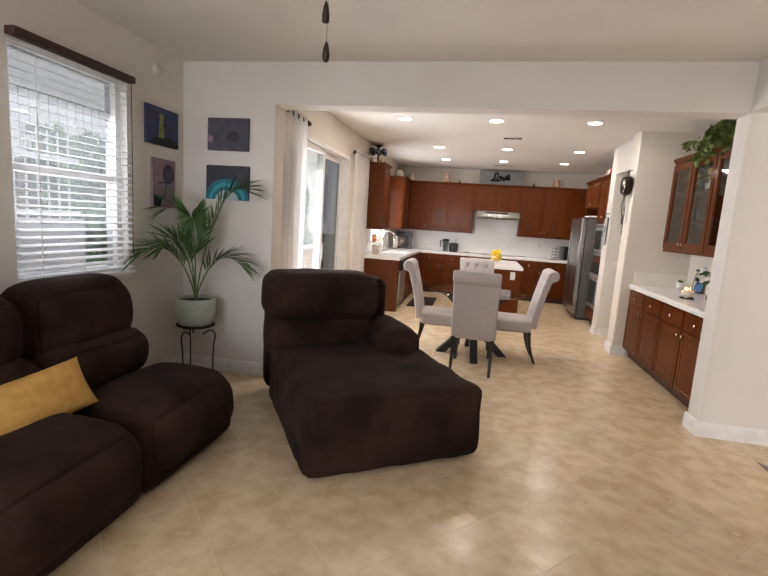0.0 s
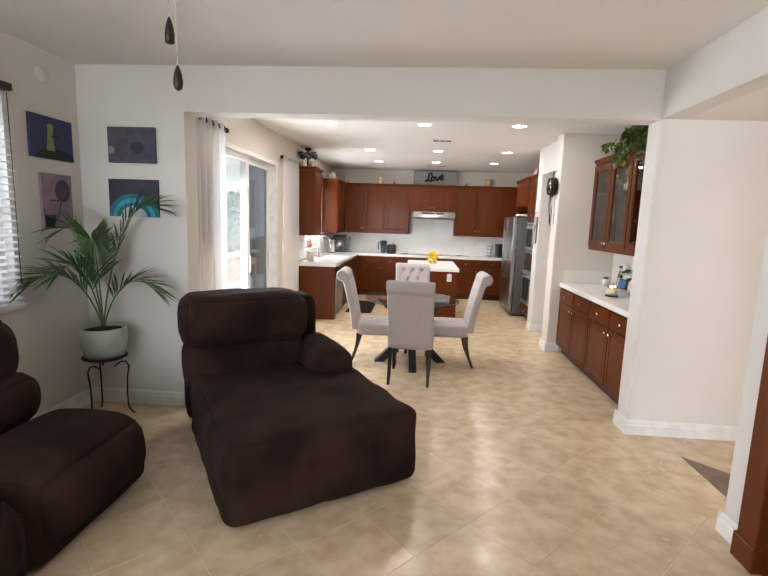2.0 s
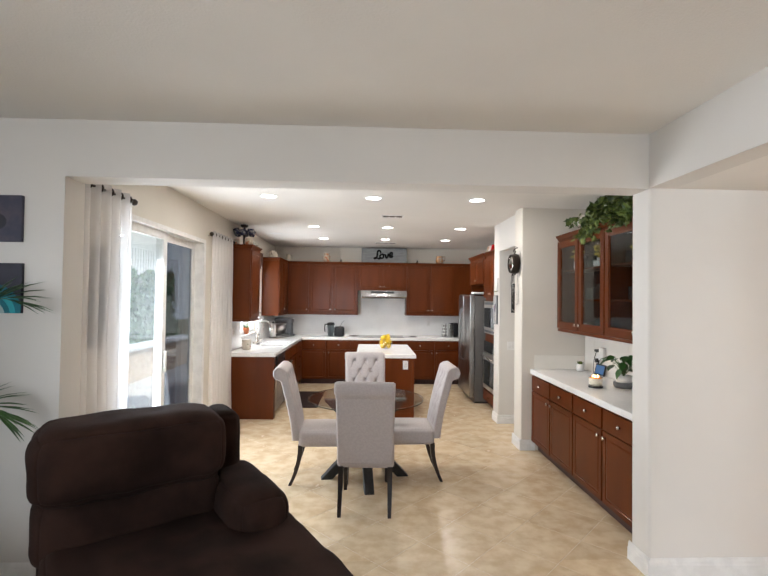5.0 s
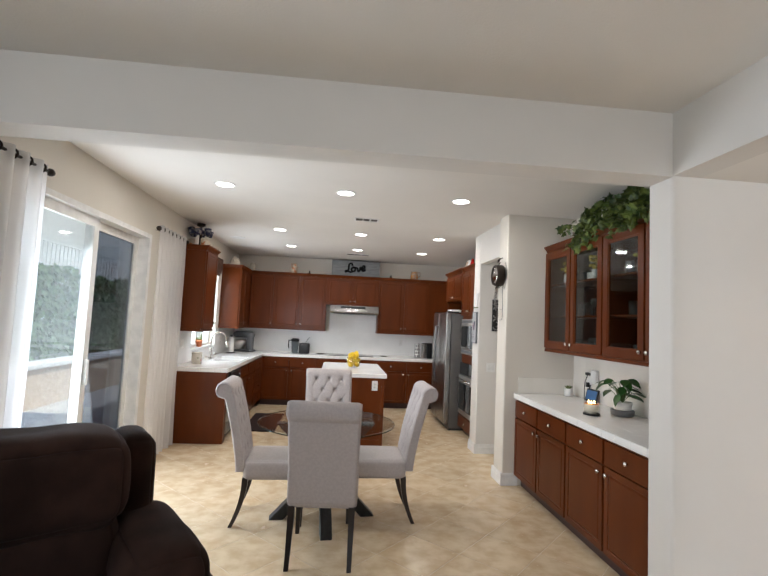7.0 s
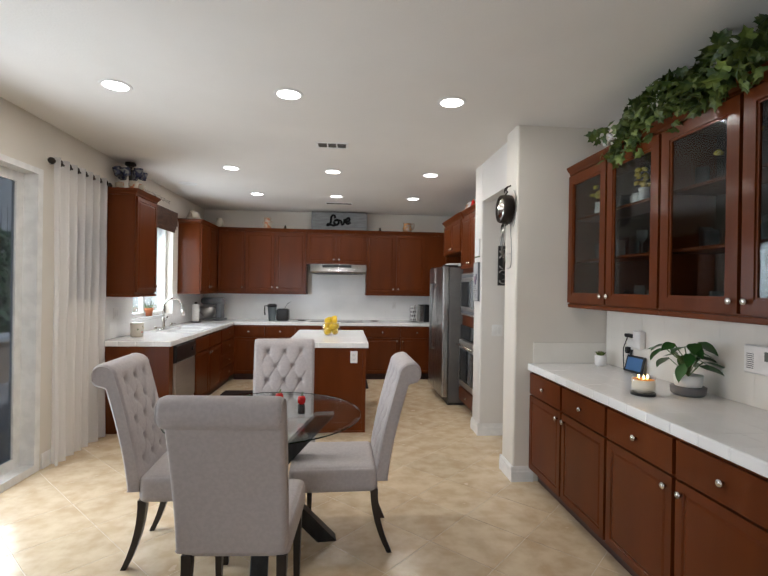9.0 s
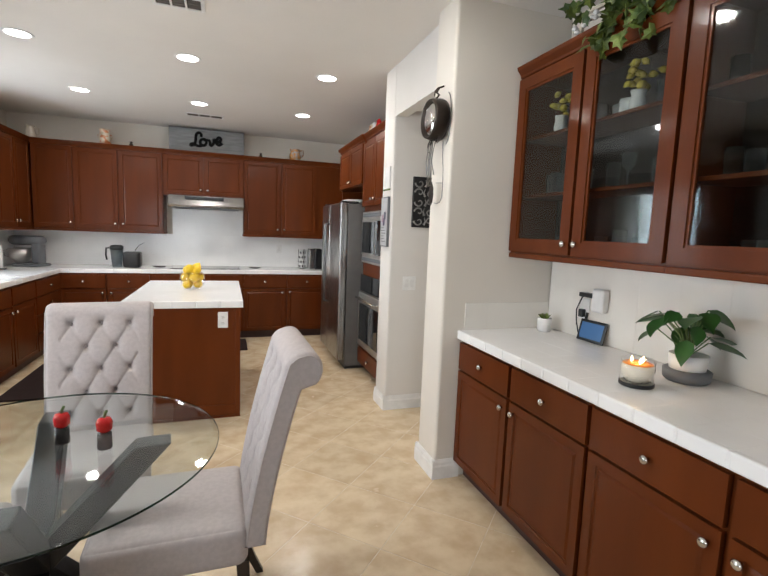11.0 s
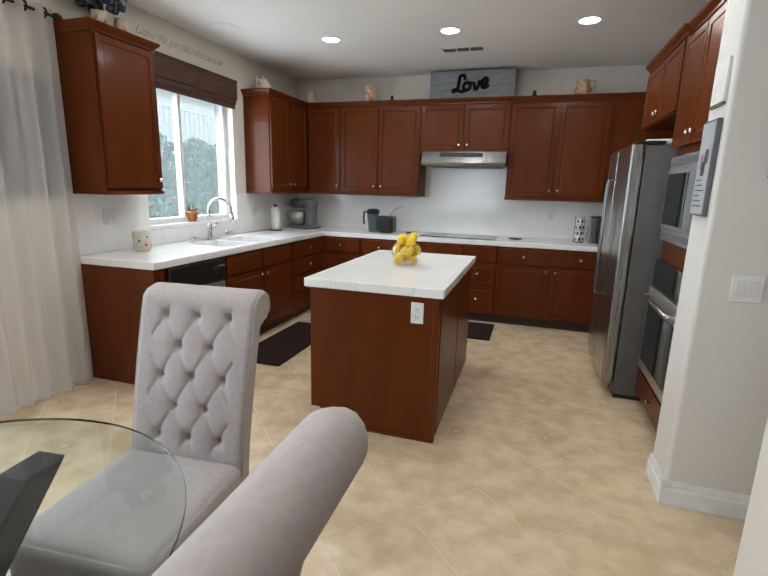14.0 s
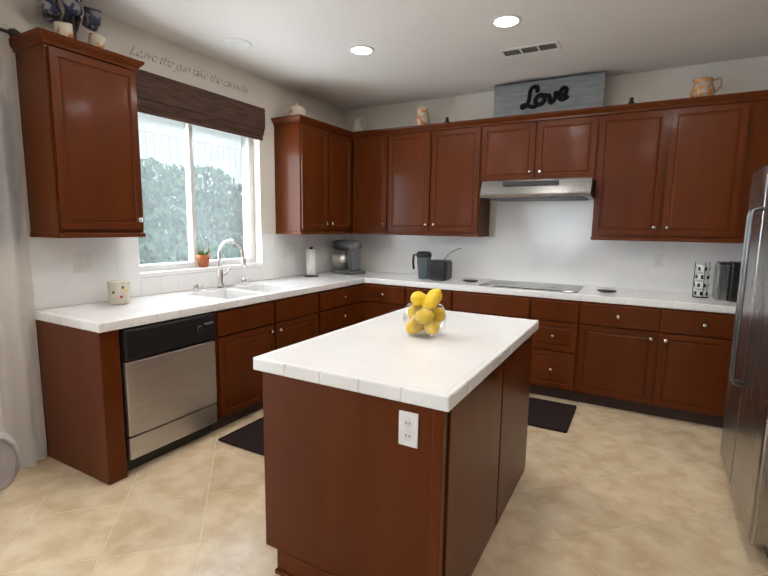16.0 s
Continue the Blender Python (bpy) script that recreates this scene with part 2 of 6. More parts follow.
def lathe(profile, n=24, hollow=False):
    """A turned shape from (radius, height) pairs; hollow: a ring, its profile closed on itself."""
    bm = bmesh.new()
    rings = []
    for r, z in profile:
        rings.append([bm.verts.new((r * math.cos(2 * math.pi * i / n), r * math.sin(2 * math.pi * i / n), z)) for i in range(n)])
    for a, b in zip(rings, rings[1:] + rings[:1] if hollow else rings[1:]):
        for i in range(n):
            bm.faces.new((a[i], a[(i + 1) % n], b[(i + 1) % n], b[i]))
    if not hollow:
        bm.faces.new(rings[0][::-1])
        bm.faces.new(rings[-1])
    return bm


def upright(x0, y0, z0, x1, y1, z1, r=0.02):
    """A block whose standing edges alone are rounded."""
    bm = bmesh.new()
    box(bm, x0, y0, z0, x1, y1, z1)
    es = [e for e in bm.edges if abs(e.verts[0].co.z - e.verts[1].co.z) > 0.5 * (z1 - z0)]
    bmesh.ops.bevel(bm, geom=es, offset=r, segments=4, profile=0.5, affect="EDGES")
    return bm


def tube(points, r, n=8, r_end=None):
    """A round rod along a line of points, tapering to r_end."""
    bm = bmesh.new()
    pts = [Vector(p) for p in points]
    rings = []
    for i, p in enumerate(pts):
        d = (pts[min(i + 1, len(pts) - 1)] - pts[max(i - 1, 0)]).normalized()
        u = d.orthogonal().normalized() if i == 0 else (u - d * u.dot(d)).normalized()
        v = d.cross(u)
        k = r if r_end is None else r + (r_end - r) * i / (len(pts) - 1)
        rings.append([bm.verts.new(p + (u * math.cos(2 * math.pi * j / n) + v * math.sin(2 * math.pi * j / n)) * k) for j in range(n)])
    for a, b in zip(rings, rings[1:]):
        for j in range(n):
            bm.faces.new((a[j], a[(j + 1) % n], b[(j + 1) % n], b[j]))
    bm.faces.new(rings[0][::-1])
    bm.faces.new(rings[-1])
    return bm


def cushion(x0, y0, z0, x1, y1, z1, r=0.08, puff=0.02, n=14, seed=0, wrinkle=0.004):
    """A soft block: a rounded box whose faces swell and crease a little."""
    bm = bmesh.new()
    c, h = Vector(((x0 + x1) / 2, (y0 + y1) / 2, (z0 + z1) / 2)), Vector(((x1 - x0) / 2, (y1 - y0) / 2, (z1 - z0) / 2))
    r = min(r, *h)
    bmesh.ops.create_cube(bm, size=2.0)
    bmesh.ops.subdivide_edges(bm, edges=bm.edges[:], cuts=n, use_grid_fill=True)
    for v in bm.verts:
        q = v.co.copy()
        s = [math.sin(max(-1, min(1, t)) * math.pi / 2) if abs(t) < 1 else t for t in q]
        p = Vector((s[0] * h.x, s[1] * h.y, s[2] * h.z))
        inner = Vector([max(-h[k] + r, min(h[k] - r, p[k])) for k in range(3)])
        d = p - inner
        if d.length > 1e-6:
            p = inner + d.normalized() * r
        g = (1 - q.x * q.x) * (1 - q.y * q.y) + (1 - q.x * q.x) * (1 - q.z * q.z) + (1 - q.y * q.y) * (1 - q.z * q.z)
        nrm = d.normalized() if d.length > 1e-6 else Vector((0, 0, 1))
        p += nrm * (puff * g + wrinkle * noise.noise((p + Vector((seed * 7.1, 0, 0))) * 7))
        v.co = c + p
    return bm



# ---- floor, walls, ceilings ----
FAR, XK, XL, XB = 9.58, -1.81, -2.57, 2.61
bm = bmesh.new()
box(bm, -2.75, -3.3, -0.12, 4.1, FAR + 0.15, -0.0012)
floor = setting("floor", bm, GROUT, "beige travertine tile floor laid diagonally", "floor")

WL0, WL1, WLZ = 1.08, 1.98, 0.945
DIV, DIVB, XC = 2.66, 2.855, 1.875
bm = bmesh.new()
box(bm, XL - 0.16, -3.3, 0, XL, WL0, CEIL)
box(bm, XL - 0.16, WL1, 0, XL, DIVB, CEIL)
box(bm, XL - 0.16, WL0, 0, XL, WL1, WLZ)
box(bm, XL - 0.16, WL0, 2.40, XL, WL1, CEIL)
setting("wall_living_west", bm, WALL, "off-white painted wall with a window opening", "wall")
bm = bmesh.new()
box(bm, XL, DIV, 0, -1.695, DIVB, 2.40)
box(bm, XL, DIV, 2.40, XC, DIVB, CEIL)
ob = setting("wall_divider", bm, WALL, "off-white painted wall and header over a wide opening", "wall")
b = upright(XC, DIV, 0, 2.77, DIVB, 2.405)
setting("wall_column", b, WALL, "off-white painted wall end with rounded corners", "wall")
bm = bmesh.new()
box(bm, XC, 1.49, 2.405, 2.03, DIV, CEIL)
box(bm, XC, DIV, 2.405, 2.03, DIVB, CEIL)
setting("beam_foyer", bm, WALL, "off-white painted dropped beam over the foyer opening", "beam")
b = upright(XC, -3.3, 0, 2.03, 1.48, CEIL)
setting("wall_living_east", b, WALL, "off-white painted wall end beside the foyer", "wall")
# unseen south wall; its openings are added for the two fill lamps
bm = bmesh.new()
box(bm, -2.73, -3.3, 0, -2.3, -3.15, CEIL)
box(bm, -0.1, -3.3, 0, 2.25, -3.15, CEIL)
box(bm, 3.45, -3.3, 0, 4.0, -3.15, CEIL)
box(bm, 2.25, -3.3, 0, 3.45, -3.15, 0.35)
box(bm, 2.25, -3.3, 2.25, 3.45, -3.15, CEIL)
box(bm, -2.3, -3.3, 0, -0.1, -3.15, 0.55)
box(bm, -2.3, -3.3, 2.25, -0.1, -3.15, CEIL)
setting("wall_living_south", bm, WALL, "plain off-white painted unseen wall with openings added for fill lamps", "wall")
bm = bmesh.new()
SL0, SL1, SLZ = 3.40, 5.42, 2.355
W0, W1, WZ0, WZ1 = 6.98, 8.19, 1.07, 2.36
for y0, y1, z0, z1 in ((DIVB, SL0, 0, CEIL), (SL0, SL1, SLZ, CEIL), (SL1, W0, 0, CEIL), (W0, W1, 0, WZ0), (W0, W1, WZ1, CEIL), (W1, FAR + 0.15, 0, CEIL)):
    box(bm, XK - 0.18, y0, z0, XK, y1, z1)
setting("wall_kitchen_west", bm, WARMWALL, "off-white painted kitchen wall with door and window openings", "wall")
bm = bmesh.new()
box(bm, XK, FAR, 0, XB + 0.1, FAR + 0.15, CEIL)
setting("wall_kitchen_north", bm, WARMWALL, "off-white painted kitchen wall", "wall")
bm = bmesh.new()
box(bm, XB, DIVB, 0, XB + 0.1, 5.03, CEIL)
box(bm, XB, 6.40, 0, XB + 0.1, FAR, CEIL)
setting("wall_kitchen_east", bm, WARMWALL, "off-white painted wall behind the buffet", "wall")
# lamp and candle glow on the wing wall comes from its warmer colour
b = upright(1.87, 5.04, 0, XB + 0.1, 5.29, CEIL, 0.018)
setting("wall_wing", b, WARMWALL, "off-white painted wing wall with rounded corners", "wall")
b = upright(1.93, 6.15, 0, 3.6, 6.40, CEIL, 0.018)
setting("wall_passage", b, WALL, "off-white painted wall beside the ovens", "wall")
bm = bmesh.new()
box(bm, 1.933, 5.27, 2.36, 2.02, 6.17, CEIL)
box(bm, 2.02, 5.29, 2.42, 3.5, 6.15, 2.52)
setting("header_passage", bm, WALL, "off-white painted header over the passage", "beam")
bm = bmesh.new()
box(bm, 3.5, 5.29, 0, 3.6, 6.15, 2.36)
setting("wall_passage_end", bm, WALL, "plain off-white painted wall closing the passage", "wall")
bm = bmesh.new()
box(bm, -2.75, -3.3, CEIL, 2.03, DIVB, CEIL + 0.12)
setting("ceiling_living", bm, CEILM, "smooth off-white painted ceiling", "ceiling")
bm = bmesh.new()
box(bm, XK - 0.18, DIVB, CEIL, XB + 0.1, FAR + 0.15, CEIL + 0.12)
setting("ceiling_kitchen", bm, CEILM, "smooth off-white painted kitchen ceiling", "ceiling")
bm = bmesh.new()
box(bm, 2.03, 1.0, 2.405, 2.83, DIVB, 2.6)
box(bm, 2.03, -3.3, 2.405, 4.0, 1.0, 2.6)
setting("ceiling_foyer", bm, CEILM, "low off-white painted foyer ceiling", "ceiling")
bm = bmesh.new()
box(bm, 3.9, -3.3, 0, 4.0, 6.0, 5.0)
box(bm, 2.71, 5.9, 0, 3.9, 6.0, 5.0)
box(bm, 2.72, DIVB, 0, 2.83, 5.9, 5.0)
box(bm, 2.69, 1.0, 2.6, 3.9, 1.1, 5.0)
box(bm, 2.60, 1.0, 2.6, 2.69, 2.83, 5.0)
setting("wall_stairwell", bm, WALL, "tall off-white painted stairwell walls", "wall")
bm = bmesh.new()
box(bm, 2.60, 1.0, 5.0, 4.0, 6.0, 5.1)
setting("ceiling_stairwell", bm, CEILM, "off-white painted stairwell ceiling", "ceiling")


def baseboard(name, x0, y0, x1, y1, nx, ny):
    """A moulded skirting along a wall face from one end to the other; nx, ny: the way it faces."""
    prof = ((0, 0), (0.016, 0), (0.016, 0.075), (0.011, 0.085), (0.011, 0.10), (0.005, 0.118), (0, 0.118))
    bm = bmesh.new()
    ends = [[bm.verts.new((x + nx * d, y + ny * d, z)) for d, z in prof] for x, y in ((x0, y0), (x1, y1))]
    k = len(prof)
    for i in range(k):
        bm.faces.new((ends[0][i], ends[0][(i + 1) % k], ends[1][(i + 1) % k], ends[1][i]))
    bm.faces.new(ends[0])
    bm.faces.new(ends[1][::-1])
    setting(name, bm, TRIM, "white moulded wooden baseboard", "baseboard")


baseboard("baseboard_divider", XL, DIV, -1.68, DIV, 0, -1)
baseboard("baseboard_jamb", -1.695, DIV - 0.015, -1.695, DIVB + 0.015, 1, 0)
baseboard("baseboard_column", XC - 0.015, DIV, 2.77, DIV, 0, -1)
baseboard("baseboard_column_end", XC, DIV - 0.015, XC, DIVB + 0.015, -1, 0)
baseboard("baseboard_west", XL, -3.15, XL, DIV, 1, 0)
baseboard("baseboard_pillar", XC - 0.015, 1.48, 2.04, 1.48, 0, 1)
baseboard("baseboard_pillar_side", XC, 1.31, XC, 1.495, -1, 0)
baseboard("baseboard_wing_end", 1.87, 5.025, 1.87, 5.305, -1, 0)
baseboard("baseboard_wing_front", 1.855, 5.04, 2.03, 5.04, 0, -1)
baseboard("baseboard_wing_back", 1.855, 5.29, 2.70, 5.29, 0, 1)
baseboard("baseboard_passage", 1.915, 6.15, 3.5, 6.15, 0, -1)
baseboard("baseboard_passage_end", 1.93, 6.135, 1.93, 6.40, -1, 0)
baseboard("baseboard_kitchen", XK, SL1 + 0.02, XK, 6.30, 1, 0)
baseboard("baseboard_kitchen_south", XK, DIVB, XK, SL0, 1, 0)


# ---- windows and sliding door ----
def framed_window(name, x, y0, y1, z0, z1, splits, label, axis=0.045, vertical=True, tint=None):
    w = tagged(new(name), label, "window", "", "structure")
    w.matrix_basis = pose(x, 0, 0)
    t = 0.05
    bm = bmesh.new()
    for a in ((y0, z0, y1, z0 + t), (y0, z1 - t, y1, z1), (y0, z0 + t, y0 + t, z1 - t), (y1 - t, z0 + t, y1, z1 - t)):
        box(bm, -axis, a[0], a[1], axis, a[2], a[3])
    part("window_frame", bm, TRIM, w)
    if vertical:
        bm = rounded(-0.03, splits - 0.019, z0 + t, 0.03, splits + 0.019, z1 - t, 0.004)
        panes = ((y0 + t, splits - 0.019, z0 + t, z1 - t), (splits + 0.019, y1 - t, z0 + t, z1 - t))
    else:
        bm = rounded(-0.03, y0 + t, splits - 0.025, 0.03, y1 - t, splits + 0.025, 0.004)
        panes = ((y0 + t, y1 - t, z0 + t, splits - 0.025), (y0 + t, y1 - t, splits + 0.025, z1 - t))
    part("meeting_rail", bm, TRIM, w)
    for i, (a, b, c, d) in enumerate(panes):
        bm = bmesh.new()
        box(bm, -0.003, a, c, 0.003, b, d)
        p = part("pane", bm, PANE if vertical else GLAREPANE, w)
        p.visible_shadow = False
    return w


w = framed_window("window_living", XL - 0.10, WL0, WL1, WLZ, 2.40, 1.665, "white vinyl sash window behind blinds", vertical=False)
bm = rounded(0.05, WL0 - 0.03, WLZ - 0.025, 0.125, WL1 + 0.03, WLZ + 0.005, 0.005)
part("window_sill", bm, TRIM, w)
w = framed_window("window_sink", XK - 0.13, W0, W1, WZ0, WZ1, 7.535, "white vinyl sliding window above the sink")
bm = rounded(0.046, W0, WZ0 - 0.03, 0.135, W1, WZ0 + 0.004, 0.004)
part("window_sill", bm, WHITETILE, w)

# sliding glass door
d = tagged(new("door_patio"), "white vinyl sliding glass patio door, closed", "sliding door", "", "structure")
d.matrix_basis = pose(XK - 0.09, 0, 0)
bm = bmesh.new()
for a in ((SL0, 0, SL1, 0.06), (SL0, SLZ - 0.045, SL1, SLZ), (SL0, 0.06, SL0 + 0.06, SLZ - 0.045), (SL1 - 0.06, 0.06, SL1, SLZ - 0.045)):
    box(bm, -0.07, a[0], a[1], 0.095, a[2], a[3])
part("door_frame", bm, TRIM, d)
for y0, y1, off, g in ((SL0 + 0.06, 4.46, 0.03, PANE), (4.43, SL1 - 0.06, -0.03, SCREENPANE)):
    bm = bmesh.new()
    s, zt = 0.075, SLZ - 0.045
    for a in ((y0, 0.06, y1, 0.06 + s), (y0, zt - s, y1, zt), (y0, 0.06 + s, y0 + s, zt - s), (y1 - s, 0.06 + s, y1, zt - s)):
        box(bm, off - 0.018, a[0], a[1], off + 0.018, a[2], a[3])
    sash = part("sash", bm, TRIM, d)
    bm = bmesh.new()
    box(bm, off - 0.004, y0 + s, 0.06 + s, off + 0.004, y1 - s, zt - s)
    part("pane", bm, g, sash).visible_shadow = False
bm = bmesh.new()
box(bm, 0.052, 4.405, 0.95, 0.075, 4.435, 1.15)
part("door_handle", bm, TRIM, d)

# horizontal blinds in the living window
bl = thing("window_blind", pose(XL + 0.035, 0, 0), "white horizontal slat blind with dark valance, lowered", "blind")
part("valance", rounded(-0.03, WL0 - 0.015, 2.365, 0.035, WL1 + 0.015, 2.412, 0.005), MAROON, bl, "dark stained wooden valance")
slat = mesh_of("slat", rounded(-0.026, WL0 - 0.01, -0.0015, 0.026, WL1 + 0.01, 0.0015, 0), BLINDW)
for i in range(29):
    o = new("slat", slat)
    o.parent = bl
    o.matrix_basis = pose(0, 0, 2.338 - i * 0.0475, 0, 14, 0)
part("bottom_rail", rounded(-0.026, WL0 - 0.01, 0.952, 0.026, WL1 + 0.01, 0.978, 0.004), BLINDW, bl)
for y in (1.20, 1.86):
    part("ladder_tape", rounded(0.018, y - 0.002, 0.96, 0.022, y + 0.002, 2.345, 0), BLINDW, bl)
part("tilt_cord", tube([(0.05, 1.93, 2.34), (0.05, 1.93, 1.15)], 0.003, 6), MAROON, bl)
part("cord_tassel", lathe([(0.003, 0), (0.009, 0.01), (0.007, 0.035), (0.003, 0.04)], 10), MAROON, bl, at=pose(0.05, 1.93, 1.11))


# ---- curtains ----
def curtain(y0, y1, folds, seed, z0=0.015, z1=2.36):
    bm = bmesh.new()
    nx, nz = folds * 14, 16
    rows = []
    rnd = random.Random(seed)
    ph = [rnd.uniform(-0.9, 0.9) for _ in range(folds + 2)]
    am = [rnd.uniform(0.55, 1.25) for _ in range(folds + 2)]
    for k in range(nz + 1):
        f = k / nz
        row = []
        for i in range(nx + 1):
            u = i / nx
            c, e = int(u * folds), u * folds - int(u * folds)
            p = ph[c] + (ph[c + 1] - ph[c]) * e
            amp = (0.032 + 0.010 * f) * (1 + (am[c] + (am[c + 1] - am[c]) * e - 1) * f)
            x = amp * math.sin(2 * math.pi * folds * u + p * f) + 0.02 * f * noise.noise((u * 6, f * 2.0, seed)) + 0.006 * noise.noise((u * 23, f * 5, seed + 4))
            y = y0 + (y1 - y0) * (u + 0.02 * math.sin(6 * u + seed) * f)
            row.append(bm.verts.new((max(x, -0.045), y, z1 + (z0 - z1) * f)))
        rows.append(row)
    for a, b in zip(rows, rows[1:]):
        for i in range(nx):
            bm.faces.new((a[i], a[i + 1], b[i + 1], b[i]))
    return bm


for y0, y1, folds, seed in ((2.90, 3.54, 5, 1), (5.44, 6.27, 7, 2)):
    c = thing("curtain", pose(XK + 0.07, 0, 0), "white sheer grommet curtain hanging to the floor", "curtain", "curtains at the patio door")
    part("fabric", curtain(y0, y1, folds, seed, z1=2.47), SHEER, c, "", True, clean=False)
    ring = lathe([(0.021, -0.003), (0.033, -0.003), (0.033, 0.003), (0.021, 0.003)], 18, True)
    rm = mesh_of("grommet", ring, IRON)
    for k in range(folds):
        g = new("grommet", rm)
        g.parent = c
        g.matrix_basis = pose(0.0, y0 + (y1 - y0) * (k + 0.5) / folds, 2.43, 90, 0, 0)
    r = thing("curtain_rod", pose(XK + 0.07, 0, 2.43), "dark bronze curtain rod with round finials", "curtain rod", "curtain rods")
    part("rod", tube([(0, y0 - 0.02, 0), (0, y1 + 0.02, 0)], 0.0095, 12), IRON, r)
    for y in (y0 - 0.03, y1 + 0.03):
        part("finial", lathe([(0.004, -0.03), (0.02, -0.022), (0.027, 0), (0.02, 0.022), (0.004, 0.03)], 14), IRON, r, "", True, pose(0, y, 0, 90, 0, 0))
    for y in (y0 + 0.06, y1 - 0.06):
        part("bracket", rounded(-0.07, y - 0.006, -0.008, 0.006, y + 0.006, -0.0095 + 0.004, 0), IRON, r)

# ---- downlights, vents ----
ring = mesh_of("trim_ring", lathe([(0.076, -0.006), (0.095, -0.004), (0.097, 0.0), (0.076, 0.0)], 32, True), TRIM)
disc = mesh_of("lens", lathe([(0.001, -0.004), (0.076, -0.0042), (0.076, -0.001), (0.001, -0.001)], 32), LIGHTDISC)
for lx, ly in LAMPS:
    t = thing("ceiling_downlight", pose(lx, ly, CEIL), "round recessed ceiling downlight, switched on", "ceiling light", "recessed ceiling lights")
    for n_, me in (("trim_ring", ring), ("lens", disc)):
        o = new(n_, me)
        o.parent = t


# shade of the vent openings as a dark colour on flat pieces
VENTSHADE = plain("dark_vent_shade", (0.13, 0.115, 0.10), 0.8)


def vent(x0, y0, x1, y1, cells, label):
    v = thing("ceiling_vent", pose((x0 + x1) / 2, (y0 + y1) / 2, CEIL), label, "air vent")
    w_, h_ = (x1 - x0) / 2, (y1 - y0) / 2
    bm = bmesh.new()
    e = 0.022
    for a in ((-w_, -h_, w_, -h_ + e), (-w_, h_ - e, w_, h_), (-w_, -h_ + e, -w_ + e, h_ - e), (w_ - e, -h_ + e, w_, h_ - e)):
        box(bm, a[0], a[1], -0.007, a[2], a[3], 0)
    part("frame", bm, TRIM, v)
    bm = bmesh.new()
    box(bm, -w_ + e, -h_ + e, -0.002, w_ - e, h_ - e, 0.0)
    part("backing", bm, VENTSHADE, v)
    cw = (2 * w_ - 2 * e) / cells
    for k in range(1, cells):
        part("divider", rounded(-w_ + e + k * cw - 0.006, -h_ + e, -0.007, -w_ + e + k * cw + 0.006, h_ - e, -0.002, 0), TRIM, v)
    ns = max(2, int(2 * h_ / 0.04))
    for k in range(ns):
        y = -h_ + e + (k + 0.5) * (2 * h_ - 2 * e) / ns
        part("slat", rounded(-w_ + e, y - 0.0015, -0.006, w_ - e, y + 0.0015, -0.002, 0), VENTSHADE, v)


vent(0.285, 5.66, 0.575, 5.83, 3, "white louvred ceiling air vent")
vent(0.245, 8.57, 0.665, 8.73, 3, "narrow white louvred ceiling air vent")
t = thing("ceiling_speaker", pose(-1.42, 7.58, CEIL), "round white flush ceiling speaker grille", "speaker")
part("grille", lathe([(0.001, -0.006), (0.09, -0.006), (0.11, -0.003), (0.112, 0), (0.001, 0)], 32), TRIM, t)


# ---- cabinets ----
def door_bm(w, h, t=0.02, frame_w=0.055):
    """A cabinet front with a framed, bevelled centre panel; its front faces -y."""
    bm = bmesh.new()
    fs = box(bm, 0, -t, 0, w, 0, h)
    f = fs[2]
    bmesh.ops.inset_region(bm, faces=[f], thickness=0.004, depth=0.003)
    if min(w, h) > 0.2:
        bmesh.ops.inset_region(bm, faces=[f], thickness=frame_w, depth=0.0)
        bmesh.ops.inset_region(bm, faces=[f], thickness=0.005, depth=-0.006)
        bmesh.ops.inset_region(bm, faces=[f], thickness=0.006, depth=0.0)
        bmesh.ops.inset_region(bm, faces=[f], thickness=0.018, depth=0.004)
    return bm


KNOB = mesh_of("knob", lathe([(0.006, 0), (0.006, 0.012), (0.015, 0.016), (0.016, 0.022), (0.010, 0.028), (0.001, 0.029)], 14), NICKEL, True)


def knob(parent, x, z):
    k = new("knob", KNOB)
    k.parent = parent
    k.matrix_basis = pose(x, -0.018, z, 90, 0, 0)


def front(parent, name, x, z, w, h, kx, kz):
    d = part(name, door_bm(w, h), CHERRY, parent, at=pose(x, 0, z))
    if kx is not None:
        knob(d, kx, kz)
    return d


